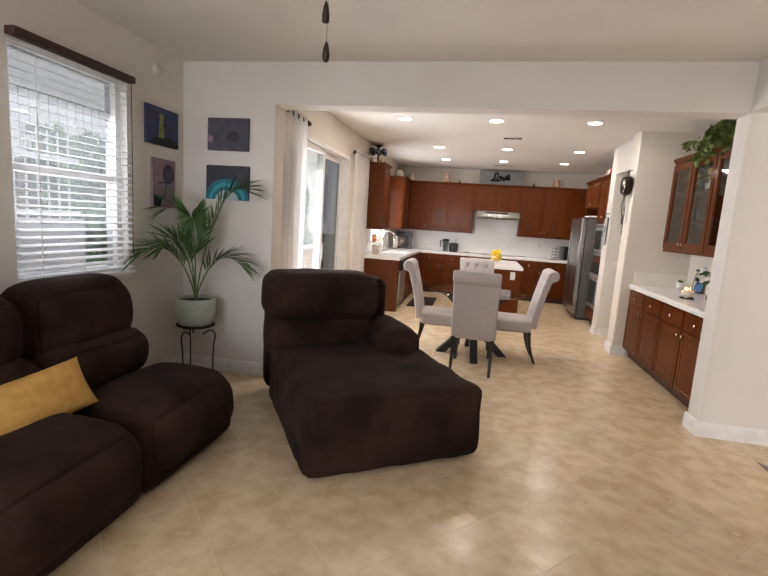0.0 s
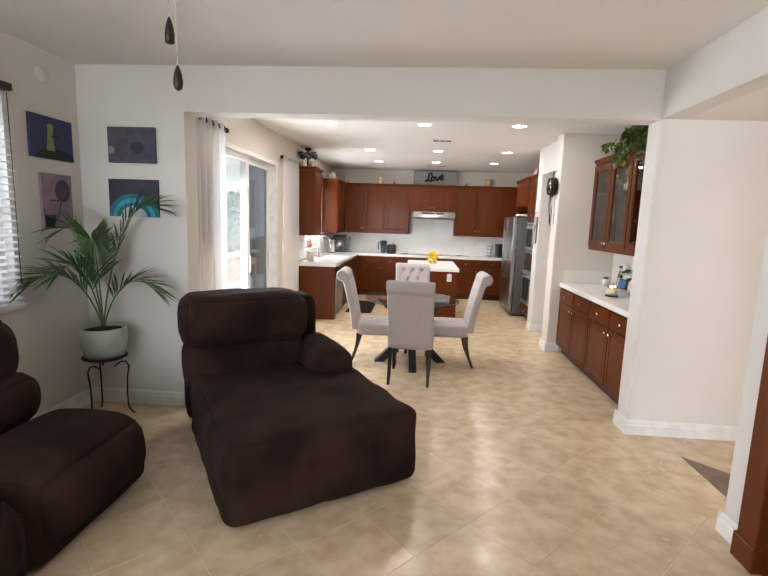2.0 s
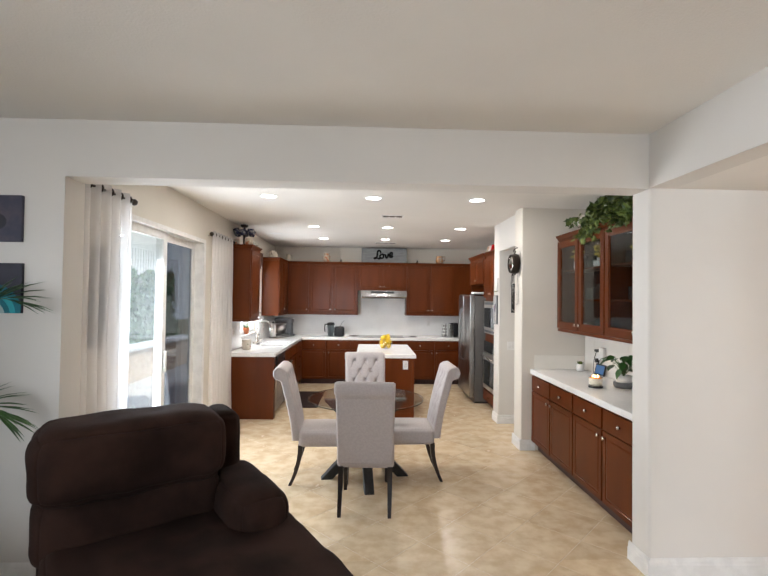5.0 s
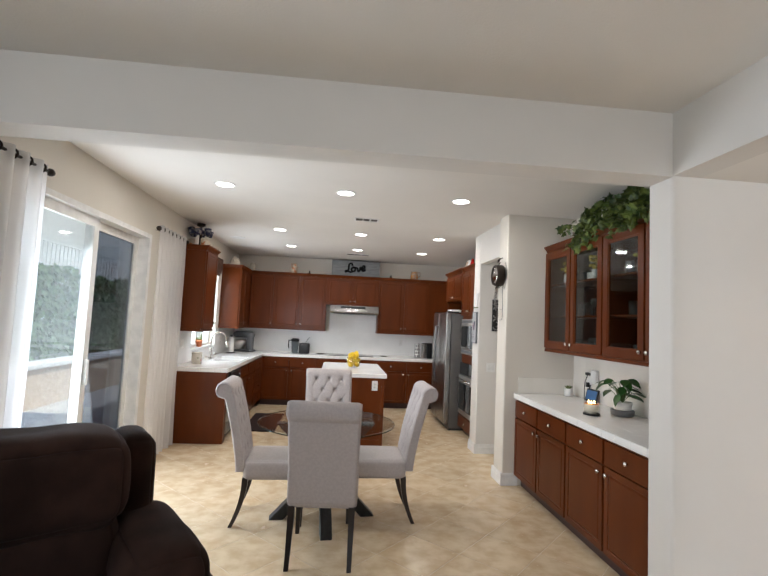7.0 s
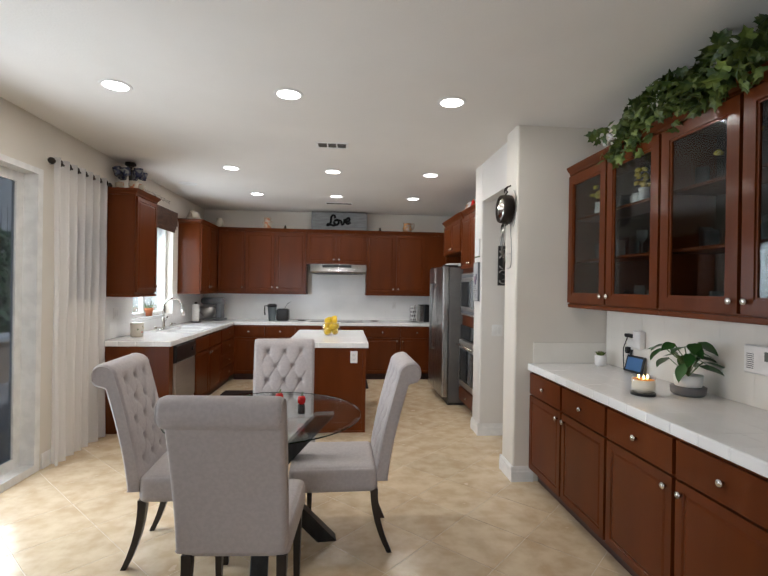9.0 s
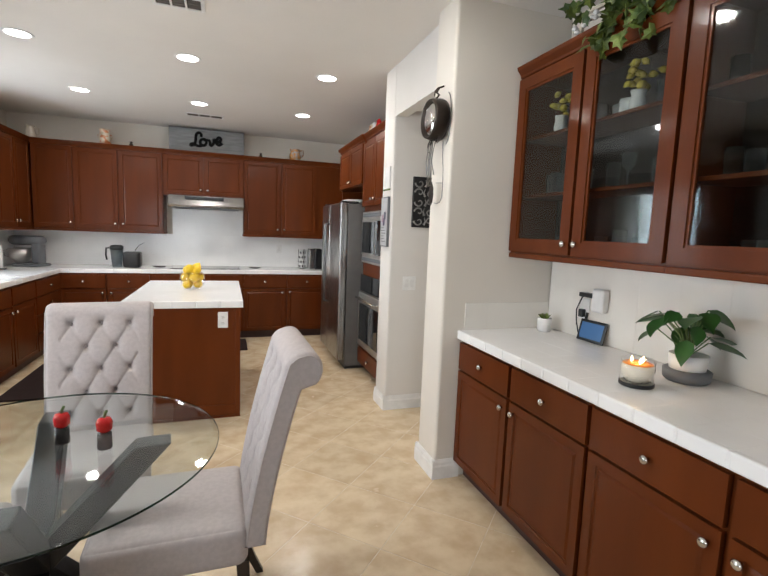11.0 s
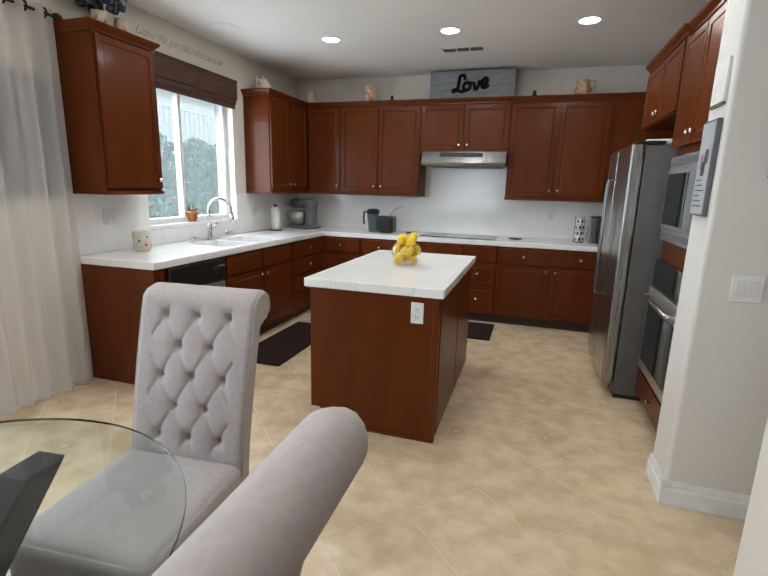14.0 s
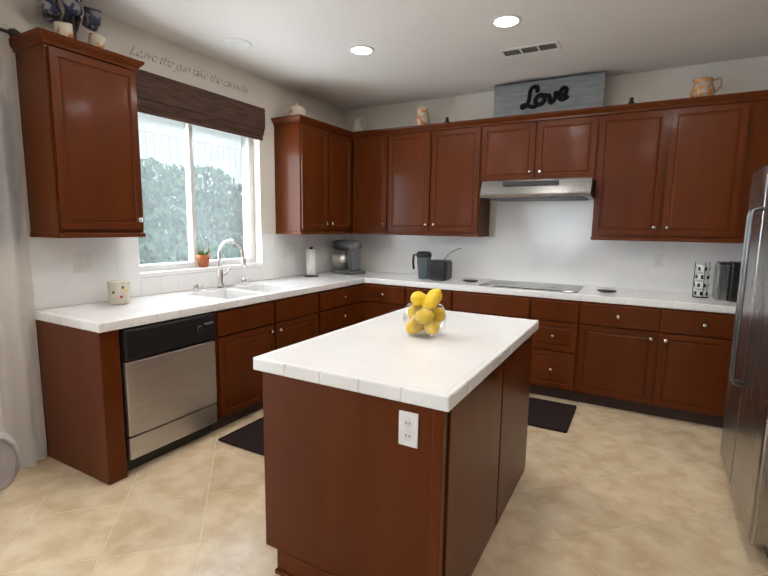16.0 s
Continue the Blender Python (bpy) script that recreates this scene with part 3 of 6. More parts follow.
def base_unit(m, w, layout, label, depth=0.58, group="base cabinets", kick=0.10, top=0.86, body_top=None):
    """layout: columns of (width, [fronts from the top: (height, kind, knob side)])."""
    c = thing("base_cabinet", m, label, "cabinet", group)
    part("body", rounded(0, 0.001, kick, w, depth, body_top or top, 0.002, 1), CHERRY, c)
    if body_top:
        part("front_rail", rounded(0, 0.001, body_top + 0.001, w, 0.03, top, 0.002, 1), CHERRY, c)
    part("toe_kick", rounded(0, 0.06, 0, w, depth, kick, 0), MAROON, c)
    x = 0.0
    for cw, fronts in layout:
        z = top - 0.02
        for h, kind, side in fronts:
            g = 0.012
            kx = {"l": 0.035, "r": cw - 2 * g - 0.035, "c": (cw - 2 * g) / 2, "": None}[side]
            kz = (h - g) / 2 if kind == "drawer" else h - g - 0.05
            front(c, kind, x + g, z - h + g, cw - 2 * g, h - g, kx, kz)
            z -= h
        x += cw
    return c


def crown(parent, x0, x1, y0, y1, z, left=True, right=True):
    """A stepped cornice along the front and the free ends of a wall cabinet."""
    prof = ((0.0, 0.0), (0.010, 0.004), (0.012, 0.018), (0.032, 0.040), (0.036, 0.046), (0.040, 0.060), (0.0, 0.060))
    bm = bmesh.new()
    ring = []
    for o, h in prof:
        xa, xb = x0 - (o if left else 0), x1 + (o if right else 0)
        ring.append([bm.verts.new(p) for p in ((xa, y1, z + h), (xa, y0 - o, z + h), (xb, y0 - o, z + h), (xb, y1, z + h))])
    for a, b in zip(ring, ring[1:]):
        for i in range(3):
            bm.faces.new((a[i], a[i + 1], b[i + 1], b[i]))
    bm.faces.new(ring[-1])
    part("cornice", bm, CHERRY, parent)


def wall_unit(m, w, doors, label, z0=1.37, z1=2.35, depth=0.33, left=True, right=True, rail=True, group="wall cabinets"):
    """doors: (width, knob side) from the left."""
    c = thing("wall_cabinet", m, label, "cabinet", group)
    part("body", rounded(0, 0.001, z0, w, depth, z1, 0.002, 1), CHERRY, c)
    x = 0.0
    for dw, side in doors:
        if side != "-":
            h = z1 - z0 - 0.03
            front(c, "door", x + 0.012, z0 + 0.02, dw - 0.024, h, 0.032 if side == "l" else dw - 0.024 - 0.032, 0.06)
        x += dw
    if rail:
        part("light_rail", rounded(-0.006 * left, -0.014, z0 - 0.028, w + 0.006 * right, depth, z0, 0.006), CHERRY, c)
    crown(c, 0, w, 0, depth, z1, left, right)
    return c


NORTH, WESTW, EASTW = 0, 90, -90
UP, CF = 9.25, 8.94
# far wall, wall cabinets
wall_unit(pose(-1.48, UP, 0), 1.41, ((0.43, "r"), (0.48, "r"), (0.50, "l")), "cherry wood wall cabinet with three panelled doors", left=False)
wall_unit(pose(-0.07, UP, 0), 0.98, ((0.49, "r"), (0.49, "l")), "short cherry wood wall cabinet above the range hood", z0=1.84, left=False, right=False, rail=False)
wall_unit(pose(0.91, UP, 0), 1.70, ((0.495, "r"), (0.495, "l"), (0.71, "-")), "tall cherry wood wall cabinet with two panelled doors", right=False)
# west wall, wall cabinets
wall_unit(pose(-1.505, 6.325, 0, 0, 0, WESTW), 0.50, ((0.50, "r"),), "cherry wood wall cabinet with one panelled door beside the window", depth=0.305)
wall_unit(pose(-1.505, 8.385, 0, 0, 0, WESTW), 1.195, ((0.42, "r"), (0.42, "l"), (0.355, "-")), "cherry wood corner wall cabinet with panelled doors", depth=0.305, right=False)
# west wall base run
base_unit(pose(-1.155, 7.06, 0, 0, 0, WESTW), 1.12, ((0.56, [(0.17, "drawer", ""), (0.57, "door", "r")]), (0.56, [(0.17, "drawer", ""), (0.57, "door", "l")])), "cherry wood sink base cabinet with two doors", body_top=0.735, depth=0.65)
base_unit(pose(-1.155, 8.18, 0, 0, 0, WESTW), 0.77, ((0.77, [(0.17, "drawer", "c"), (0.19, "drawer", "c"), (0.19, "drawer", "c"), (0.19, "drawer", "c")]),), "cherry wood base cabinet with four drawers", depth=0.65)
c = thing("end_panel", pose(-1.155, 6.31, 0, 0, 0, WESTW), "cherry wood end panel closing the counter run", "cabinet panel")
part("panel", rounded(0, 0, 0.0, 0.105, 0.653, 0.86, 0.003), CHERRY, c)
# far wall base run
base_unit(pose(-1.155, CF, 0), 0.965, ((0.49, [(0.17, "drawer", "c"), (0.57, "door", "r")]), (0.475, [(0.17, "drawer", "c"), (0.57, "door", "l")])), "cherry wood base cabinet with drawers over doors", depth=0.62)
base_unit(pose(-0.19, CF, 0), 1.085, ((0.70, [(0.17, "drawer", ""), (0.57, "door", "r")]), (0.385, [(0.17, "drawer", ""), (0.25, "drawer", "c"), (0.32, "drawer", "c")])), "cherry wood base cabinet under the cooktop", depth=0.62)
base_unit(pose(0.895, CF, 0), 1.70, ((0.555, [(0.17, "drawer", "c"), (0.57, "door", "r")]), (0.555, [(0.17, "drawer", "c"), (0.57, "door", "l")]), (0.59, [])), "cherry wood base cabinet with two drawers over two doors", depth=0.62)
# oven tower and fridge surround, fronts facing west
OX = 2.03
t = thing("oven_cabinet", pose(OX, 7.32, 0, 0, 0, EASTW), "tall cherry wood cabinet holding microwave and wall oven", "cabinet")
part("body", rounded(0, 0.02, 0.09, 0.91, 0.57, 2.385, 0.003), CHERRY, t)
part("toe_kick", rounded(0, 0.07, 0, 0.91, 0.57, 0.09, 0), DARKWOOD, t)
front(t, "drawer", 0.03, 0.10, 0.76, 0.16, 0.38, 0.08)
front(t, "door", 0.03, 1.72, 0.375, 0.62, 0.335, 0.06)
front(t, "door", 0.415, 1.72, 0.375, 0.62, 0.035, 0.06)
crown(t, 0, 0.91, 0.02, 0.57, 2.385, False, False)
t = thing("wall_cabinet", pose(OX, 8.34, 0, 0, 0, EASTW), "short cherry wood cabinet above the refrigerator", "cabinet", "wall cabinets")
part("body", rounded(0, 0.001, 1.95, 1.02, 0.57, 2.385, 0.003), CHERRY, t)
front(t, "door", 0.02, 1.96, 0.485, 0.40, 0.45, 0.05)
front(t, "door", 0.515, 1.96, 0.485, 0.40, 0.035, 0.05)
crown(t, 0, 1.02, 0, 0.57, 2.385, True, False)
part("side_panel", rounded(0, 0.02, 0, 0.02, 0.57, 1.95, 0), CHERRY, t)

# buffet: base cabinets, glass-fronted wall cabinets
for y1 in (5.035, 3.985):
    base_unit(pose(2.01, y1, 0, 0, 0, EASTW), 1.05, ((0.525, [(0.17, "drawer", "c"), (0.57, "door", "r")]), (0.525, [(0.17, "drawer", "c"), (0.57, "door", "l")])), "cherry wood buffet base cabinet with two drawers and two doors", depth=0.595, group="buffet base cabinets")
c = thing("filler_panel", pose(2.01, 2.934, 0, 0, 0, EASTW), "cherry wood filler at the buffet end", "cabinet panel")
part("panel", rounded(0, 0, 0.0, 0.093, 0.595, 0.86, 0.002), CHERRY, c)


def frame_bm(x0, z0, x1, z1, s, y0, y1):
    """A mitred picture-frame ring of width s in the xz plane, from depth y0 to y1."""
    bm = bmesh.new()
    loops = []
    for y in (y0, y1):
        for k in (0, s):
            loops.append([bm.verts.new((x, y, z)) for x, z in ((x0 + k, z0 + k), (x1 - k, z0 + k), (x1 - k, z1 - k), (x0 + k, z1 - k))])
    for a, b in ((0, 1), (1, 3), (3, 2), (2, 0)):
        for i in range(4):
            bm.faces.new((loops[a][i], loops[a][(i + 1) % 4], loops[b][(i + 1) % 4], loops[b][i]))
    return bm


def glass_unit(m, w):
    z0, z1, d = 1.375, 2.36, 0.305
    c = thing("display_cabinet", m, "cherry wood wall cabinet with two seeded glass doors", "cabinet", "buffet wall cabinets")
    # near-black back panel carries the shade of the cabinet interior in its colour
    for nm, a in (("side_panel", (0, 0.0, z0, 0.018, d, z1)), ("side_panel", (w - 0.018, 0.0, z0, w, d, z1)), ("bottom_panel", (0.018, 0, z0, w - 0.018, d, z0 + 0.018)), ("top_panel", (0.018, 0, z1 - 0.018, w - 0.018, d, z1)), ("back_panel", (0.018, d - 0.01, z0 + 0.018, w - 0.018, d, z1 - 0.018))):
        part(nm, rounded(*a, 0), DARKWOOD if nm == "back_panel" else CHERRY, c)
    for z in (1.69, 2.01):
        part("shelf", rounded(0.02, 0.03, z, w - 0.02, d - 0.012, z + 0.018, 0.002), CHERRY, c)
    part("stile", rounded(w / 2 - 0.02, -0.002, z0 + 0.018, w / 2 + 0.02, 0.02, z1 - 0.018, 0), CHERRY, c)
    for i in (0, 1):
        x0, dw, h = i * w / 2 + 0.010, w / 2 - 0.020, z1 - z0 - 0.02
        s = 0.062
        door = part("door", frame_bm(0, 0, dw, h, s, -0.022, -0.003), CHERRY, c, at=pose(x0, 0, z0 + 0.01))
        part("glazing_bead", frame_bm(s, s, dw - s, h - s, 0.012, -0.016, -0.004), CHERRY, door)
        bm = bmesh.new()
        box(bm, s + 0.004, -0.010, s + 0.004, dw - s - 0.004, -0.006, h - s - 0.004)
        part("pane", bm, SEEDED, door).visible_shadow = False
        knob(door, dw - 0.03 if i == 0 else 0.03, 0.055)
    part("light_rail", rounded(0, -0.014, z0 - 0.03, w, d, z0, 0.006), CHERRY, c)
    crown(c, 0, w, 0, d, z1, False, False)
    return c


glass_unit(pose(2.30, 5.035, 0, 0, 0, EASTW), 1.05)
glass_unit(pose(2.30, 3.985, 0, 0, 0, EASTW), 1.05)


# ---- tiled worktops ----
def worktop(name, x0, y0, x1, y1, label, edges, tile=0.152, z=0.91, cut=None):
    """A white tiled top: a grout bed, a field of tiles and thick edge tiles."""
    w = thing(name, pose(0, 0, 0), label, "countertop")
    bed = bmesh.new()
    pieces = [(x0, y0, x1, y1)] if cut is None else [(x0, y0, x1, cut[1]), (x0, cut[3], x1, y1), (x0, cut[1], cut[0], cut[3]), (cut[2], cut[1], x1, cut[3])]
    for a in pieces:
        box(bed, a[0] + 0.003, a[1] + 0.003, z - 0.05, a[2] - 0.003, a[3] - 0.003, z - 0.0004)
    part("grout_bed", bed, WHITEGROUT, w)
    e = 0.028
    bm = bmesh.new()
    g = 0.0004
    fx0, fx1 = x0 + e * ("w" in edges), x1 - e * ("e" in edges)
    fy0, fy1 = y0 + e * ("s" in edges), y1 - e * ("n" in edges)
    nx, ny = max(1, round((fx1 - fx0) / tile)), max(1, round((fy1 - fy0) / tile))
    tx, ty = (fx1 - fx0) / nx, (fy1 - fy0) / ny
    for i in range(nx):
        for j in range(ny):
            a = (fx0 + i * tx + g, fy0 + j * ty + g, fx0 + (i + 1) * tx - g, fy0 + (j + 1) * ty - g)
            if cut and a[0] < cut[2] and a[2] > cut[0] and a[1] < cut[3] and a[3] > cut[1]:
                continue
            box(bm, a[0], a[1], z - 0.006, a[2], a[3], z)
    f = part("field_tiles", bm, WHITETILE, w)
    tagged(f, "glazed white field tiles", kind="stuff")
    for k, (on, fixed) in {"s": (True, y0), "n": (True, y1), "w": (False, x0), "e": (False, x1)}.items():
        if k not in edges:
            continue
        lo, hi = (x0, x1) if on else (fy0, fy1)
        n_ = max(1, round((hi - lo) / tile))
        st = (hi - lo) / n_
        for i in range(n_):
            a, b = lo + i * st + g, lo + (i + 1) * st - g
            p, q = (fixed, fixed + e - g) if k in "sw" else (fixed - e + g, fixed)
            r = (a, p, z - 0.052, b, q, z + 0.001) if on else (p, a, z - 0.052, q, b, z + 0.001)
            part("edge_tile", rounded(*r, 0.007, 2), WHITETILE, w, smooth=False)
    return w


worktop("island_worktop", -0.02, 6.268, 0.812, 7.67, "white glazed tile island worktop", "snwe")
worktop("counter_worktop", XK + 0.002, 6.30, -1.135, 8.93, "white glazed tile worktop with undermount sink", "se", cut=(-1.64, 7.22, -1.21, 8.02))
worktop("counter_worktop", XK + 0.002, 8.932, 2.58, FAR - 0.002, "white glazed tile worktop along the cooktop wall", "s")
worktop("buffet_worktop", 1.975, 2.842, XB - 0.002, 5.038, "white glazed tile buffet worktop", "w")


def splash(name, m, w, z0, z1, tile, label, holes=(), mat=None):
    """Thin wall tiles on a grout sheet, facing -y of its pose."""
    s = thing(name, m, label, "backsplash")
    bm = bmesh.new()
    nx, nz = max(1, round(w / tile)), max(1, round((z1 - z0) / tile))
    tx, tz = w / nx, (z1 - z0) / nz
    bed = bmesh.new()
    for i in range(nx):
        for j in range(nz):
            a = (i * tx, z0 + j * tz, (i + 1) * tx, z0 + (j + 1) * tz)
            if any(a[0] < h[2] - 0.01 and a[2] > h[0] + 0.01 and a[1] < h[3] - 0.01 and a[3] > h[1] + 0.01 for h in holes):
                continue
            box(bm, a[0] + 0.0008, -0.0080, a[1] + 0.0008, a[2] - 0.0008, -0.003, a[3] - 0.0008)
            box(bed, a[0], -0.0072, a[1], a[2], -0.0005, a[3])
    part("grout_sheet", bed, mat or WHITEGROUT, s, clean=False)
    tagged(part("wall_tiles", bm, mat or WHITETILE, s), "glazed wall tiles", kind="stuff")
    return s


splash("backsplash", pose(XK + 0.01, FAR, 0), 4.3, 0.912, 1.34, 0.153, "white glazed square tile backsplash")
splash("backsplash", pose(0.0, FAR, 0), 0.91, 1.34, 1.84, 0.153, "white glazed square tile behind the range hood")
splash("backsplash", pose(XK, 6.31, 0, 0, 0, WESTW), W0 - 6.31, 0.912, 1.34, 0.153, "white glazed square tile backsplash beside the sink")
splash("backsplash", pose(XK, W0, 0, 0, 0, WESTW), W1 - W0, 0.912, WZ0 - 0.032, 0.153, "white glazed square tile under the window")
splash("backsplash", pose(XK, W1, 0, 0, 0, WESTW), FAR - W1 - 0.01, 0.912, 1.34, 0.153, "white glazed square tile backsplash in the corner")
splash("backsplash", pose(XB, 5.03, 0, 0, 0, EASTW), 2.19, 0.912, 1.345, 0.216, "cream glazed tile backsplash behind the buffet", mat=CREAMTILE)
splash("backsplash", pose(2.02, 5.04, 0), 0.58, 0.912, 1.07, 0.153, "low cream glazed tile upstand on the wing wall", mat=CREAMTILE)

# ---- island ----
isl = thing("kitchen_island", pose(0, 0, 0), "cherry wood kitchen island with panelled sides", "kitchen island")
part("body", rounded(0.012, 6.288, 0.10, 0.782, 7.64, 0.86, 0.004), CHERRY, isl)
part("plinth", rounded(0.075, 6.288, 0.0, 0.782, 7.64, 0.10, 0.0), CHERRY, isl)
part("base_moulding", rounded(0.07, 6.276, 0.0, 0.79, 6.2879, 0.018, 0.002), CHERRY, isl)
part("corner_post", rounded(0.752, 6.281, 0.0, 0.789, 6.318, 0.86, 0.004), CHERRY, isl)
for y0, y1 in ((6.34, 6.99), (7.01, 7.62)):
    part("side_panel", rounded(0.7821, y0, 0.03, 0.792, y1, 0.84, 0.003), CHERRY, isl)
o = thing("wall_outlet", pose(0.665, 6.2879, 0.765), "white double power outlet on the island", "outlet")
part("plate", rounded(-0.036, -0.006, -0.06, 0.036, 0, 0.06, 0.003), TRIM, o)
for z in (-0.022, 0.022):
    s = part("socket", lathe([(0.001, 0), (0.017, 0), (0.017, 0.002), (0.001, 0.002)], 16), PAPER, o, at=pose(0, -0.006, z, 90, 0, 0))
    for x in (-0.006, 0.006):
        part("slot", rounded(x - 0.0015, 0.0045, 0.0, x + 0.0015, -0.0035, 0.003, 0), BLACK, s)

# ---- appliances ----
dw = thing("dishwasher", pose(-1.155, 6.42, 0, 0, 0, WESTW), "stainless dishwasher with black control panel", "dishwasher")
part("body", rounded(0.005, 0.01, 0.10, 0.625, 0.57, 0.855, 0), BLACK, dw)
part("door", rounded(0.008, -0.022, 0.235, 0.622, 0.01, 0.665, 0.006), STEELH, dw, "brushed stainless door")
part("lower_panel", rounded(0.008, -0.016, 0.095, 0.622, 0.01, 0.225, 0.004), STEELH, dw)
cp = part("control_panel", rounded(0.008, -0.03, 0.675, 0.622, 0.01, 0.85, 0.010), BLACK, dw)
part("dial", lathe([(0.024, 0), (0.026, 0.010), (0.020, 0.016), (0.001, 0.016)], 20), BLACK, cp, at=pose(0.49, -0.03, 0.765, 90, 0, 0))
part("latch", rounded(0.53, -0.036, 0.785, 0.60, -0.029, 0.80, 0.002), GREY, cp)
part("toe_kick", rounded(0.008, 0.06, 0, 0.622, 0.5, 0.095, 0), BLACK, dw)

fr = thing("refrigerator", pose(1.795, 8.255, 0, 0, 0, EASTW), "stainless side-by-side refrigerator with grey sides", "refrigerator")
part("body", rounded(0.005, 0.085, 0.03, 0.915, 0.78, 1.745, 0.004), FRIDGESIDE, fr)
part("toe_grille", rounded(0.01, 0.09, 0.0, 0.91, 0.7, 0.09, 0), BLACK, fr)
for x0, x1, hx in ((0.0, 0.40, 0.365), (0.406, 0.92, 0.44)):
    d_ = part("door", rounded(x0, 0, 0.10, x1, 0.08, 1.755, 0.014, 3), STEEL, fr, "brushed stainless door")
    part("door_handle", tube([(hx, 0.0, 0.66), (hx, -0.044, 0.665), (hx, -0.048, 0.69), (hx, -0.048, 1.1), (hx, -0.048, 1.51), (hx, -0.044, 1.535), (hx, 0.0, 1.54)], 0.0085, 8), DARKSTEEL, d_, "", True)
part("hinge_cover", rounded(0.80, 0.02, 1.755, 0.90, 0.2, 1.775, 0.004), BLACK, fr)
part("hinge_cover", rounded(0.02, 0.02, 1.755, 0.12, 0.2, 1.775, 0.004), BLACK, fr)

mw = thing("microwave", pose(OX, 7.30, 0, 0, 0, EASTW), "stainless built-in microwave with dark window", "microwave")
part("trim_frame", rounded(0.02, -0.012, 1.155, 0.74, 0.02, 1.665, 0.005), STEELH, mw)
part("vent_strip", rounded(0.05, -0.016, 1.61, 0.71, -0.011, 1.645, 0.002), GREY, mw)
part("vent_strip", rounded(0.05, -0.016, 1.175, 0.71, -0.011, 1.21, 0.002), GREY, mw)
md = part("door", rounded(0.06, -0.028, 1.235, 0.70, -0.012, 1.585, 0.006), STEELH, mw)
part("window", rounded(0.09, -0.032, 1.26, 0.50, -0.027, 1.56, 0.003), BLACKGLASS, md)
part("keypad", rounded(0.53, -0.032, 1.25, 0.69, -0.027, 1.57, 0.003), BLACKGLASS, md)
ov = thing("wall_oven", pose(OX, 7.30, 0, 0, 0, EASTW), "stainless built-in wall oven with dark glass door", "oven")
part("control_panel", rounded(0.02, -0.014, 0.86, 0.74, 0.02, 1.03, 0.005), BLACKGLASS, ov)
od = part("door", rounded(0.02, -0.03, 0.29, 0.74, 0.02, 0.85, 0.008), STEELH, ov)
part("window", rounded(0.07, -0.034, 0.36, 0.69, -0.029, 0.74, 0.004), BLACKGLASS, od)
part("door_handle", tube([(0.08, -0.03, 0.79), (0.09, -0.075, 0.795), (0.67, -0.075, 0.795), (0.68, -0.03, 0.79)], 0.012, 8), NICKEL, od, "", True)

hd = thing("range_hood", pose(0.0, 9.0, 0), "slim stainless under-cabinet range hood", "range hood")
bm = bmesh.new()
v = [bm.verts.new(p) for p in ((0.005, 0.06, 1.838), (0.905, 0.06, 1.838), (0.905, 0.57, 1.838), (0.005, 0.57, 1.838), (0.005, 0.0, 1.72), (0.905, 0.0, 1.72), (0.905, 0.57, 1.69), (0.005, 0.57, 1.69), (0.005, 0.01, 1.69), (0.905, 0.01, 1.69))]
for f in ((0, 3, 2, 1), (0, 1, 5, 4), (4, 5, 9, 8), (8, 9, 6, 7), (3, 7, 6, 2), (0, 4, 8, 7, 3), (1, 2, 6, 9, 5)):
    bm.faces.new([v[i] for i in f])
bmesh.ops.bevel(bm, geom=bm.edges[:], offset=0.004, segments=2, affect="EDGES")
part("canopy", bm, HOODSTEEL, hd)
part("control_strip", rounded(0.20, 0.026, 1.79, 0.66, 0.052, 1.825, 0.002), BLACK, hd)
part("filter", rounded(0.06, 0.05, 1.682, 0.85, 0.5, 1.692, 0.002), GREY, hd)
ck = thing("cooktop", pose(0, 0, 0), "black glass electric cooktop set in the worktop", "cooktop")
part("glass_plate", rounded(0.02, 9.03, 0.911, 0.86, 9.47, 0.918, 0.002), BLACKGLASS, ck)
for x, y, r in ((0.22, 9.14, 0.09), (0.22, 9.35, 0.07), (0.63, 9.14, 0.07), (0.63, 9.35, 0.10)):
    part("burner_ring", lathe([(r - 0.003, 0), (r, 0), (r, 0.0008), (r - 0.003, 0.0008)], 40, True), GREY, ck, at=pose(x, y, 0.918))

# sink and tap
sk = thing("kitchen_sink", pose(0, 0, 0), "white double-bowl undermount sink", "sink")
for y0, y1 in ((7.22, 7.60), (7.64, 8.02)):
    bm = bmesh.new()
    x0, x1 = -1.64, -1.21
    box(bm, x0, y0, 0.74, x1, y1, 0.755)
    for a in ((x0, y0, x0 + 0.012, y1), (x1 - 0.012, y0, x1, y1), (x0 + 0.012, y0, x1 - 0.012, y0 + 0.012), (x0 + 0.012, y1 - 0.012, x1 - 0.012, y1)):
        box(bm, a[0], a[1], 0.755, a[2], a[3], 0.905)
    part("bowl", bm, TRIM, sk)
part("divider", rounded(-1.64, 7.60, 0.84, -1.21, 7.64, 0.904, 0.006), TRIM, sk)
tp = thing("kitchen_faucet", pose(-1.70, 7.60, 0.912), "brushed steel gooseneck pull-down kitchen faucet", "faucet")
part("deck_plate", rounded(-0.03, -0.13, 0, 0.03, 0.13, 0.008, 0.003), NICKEL, tp)
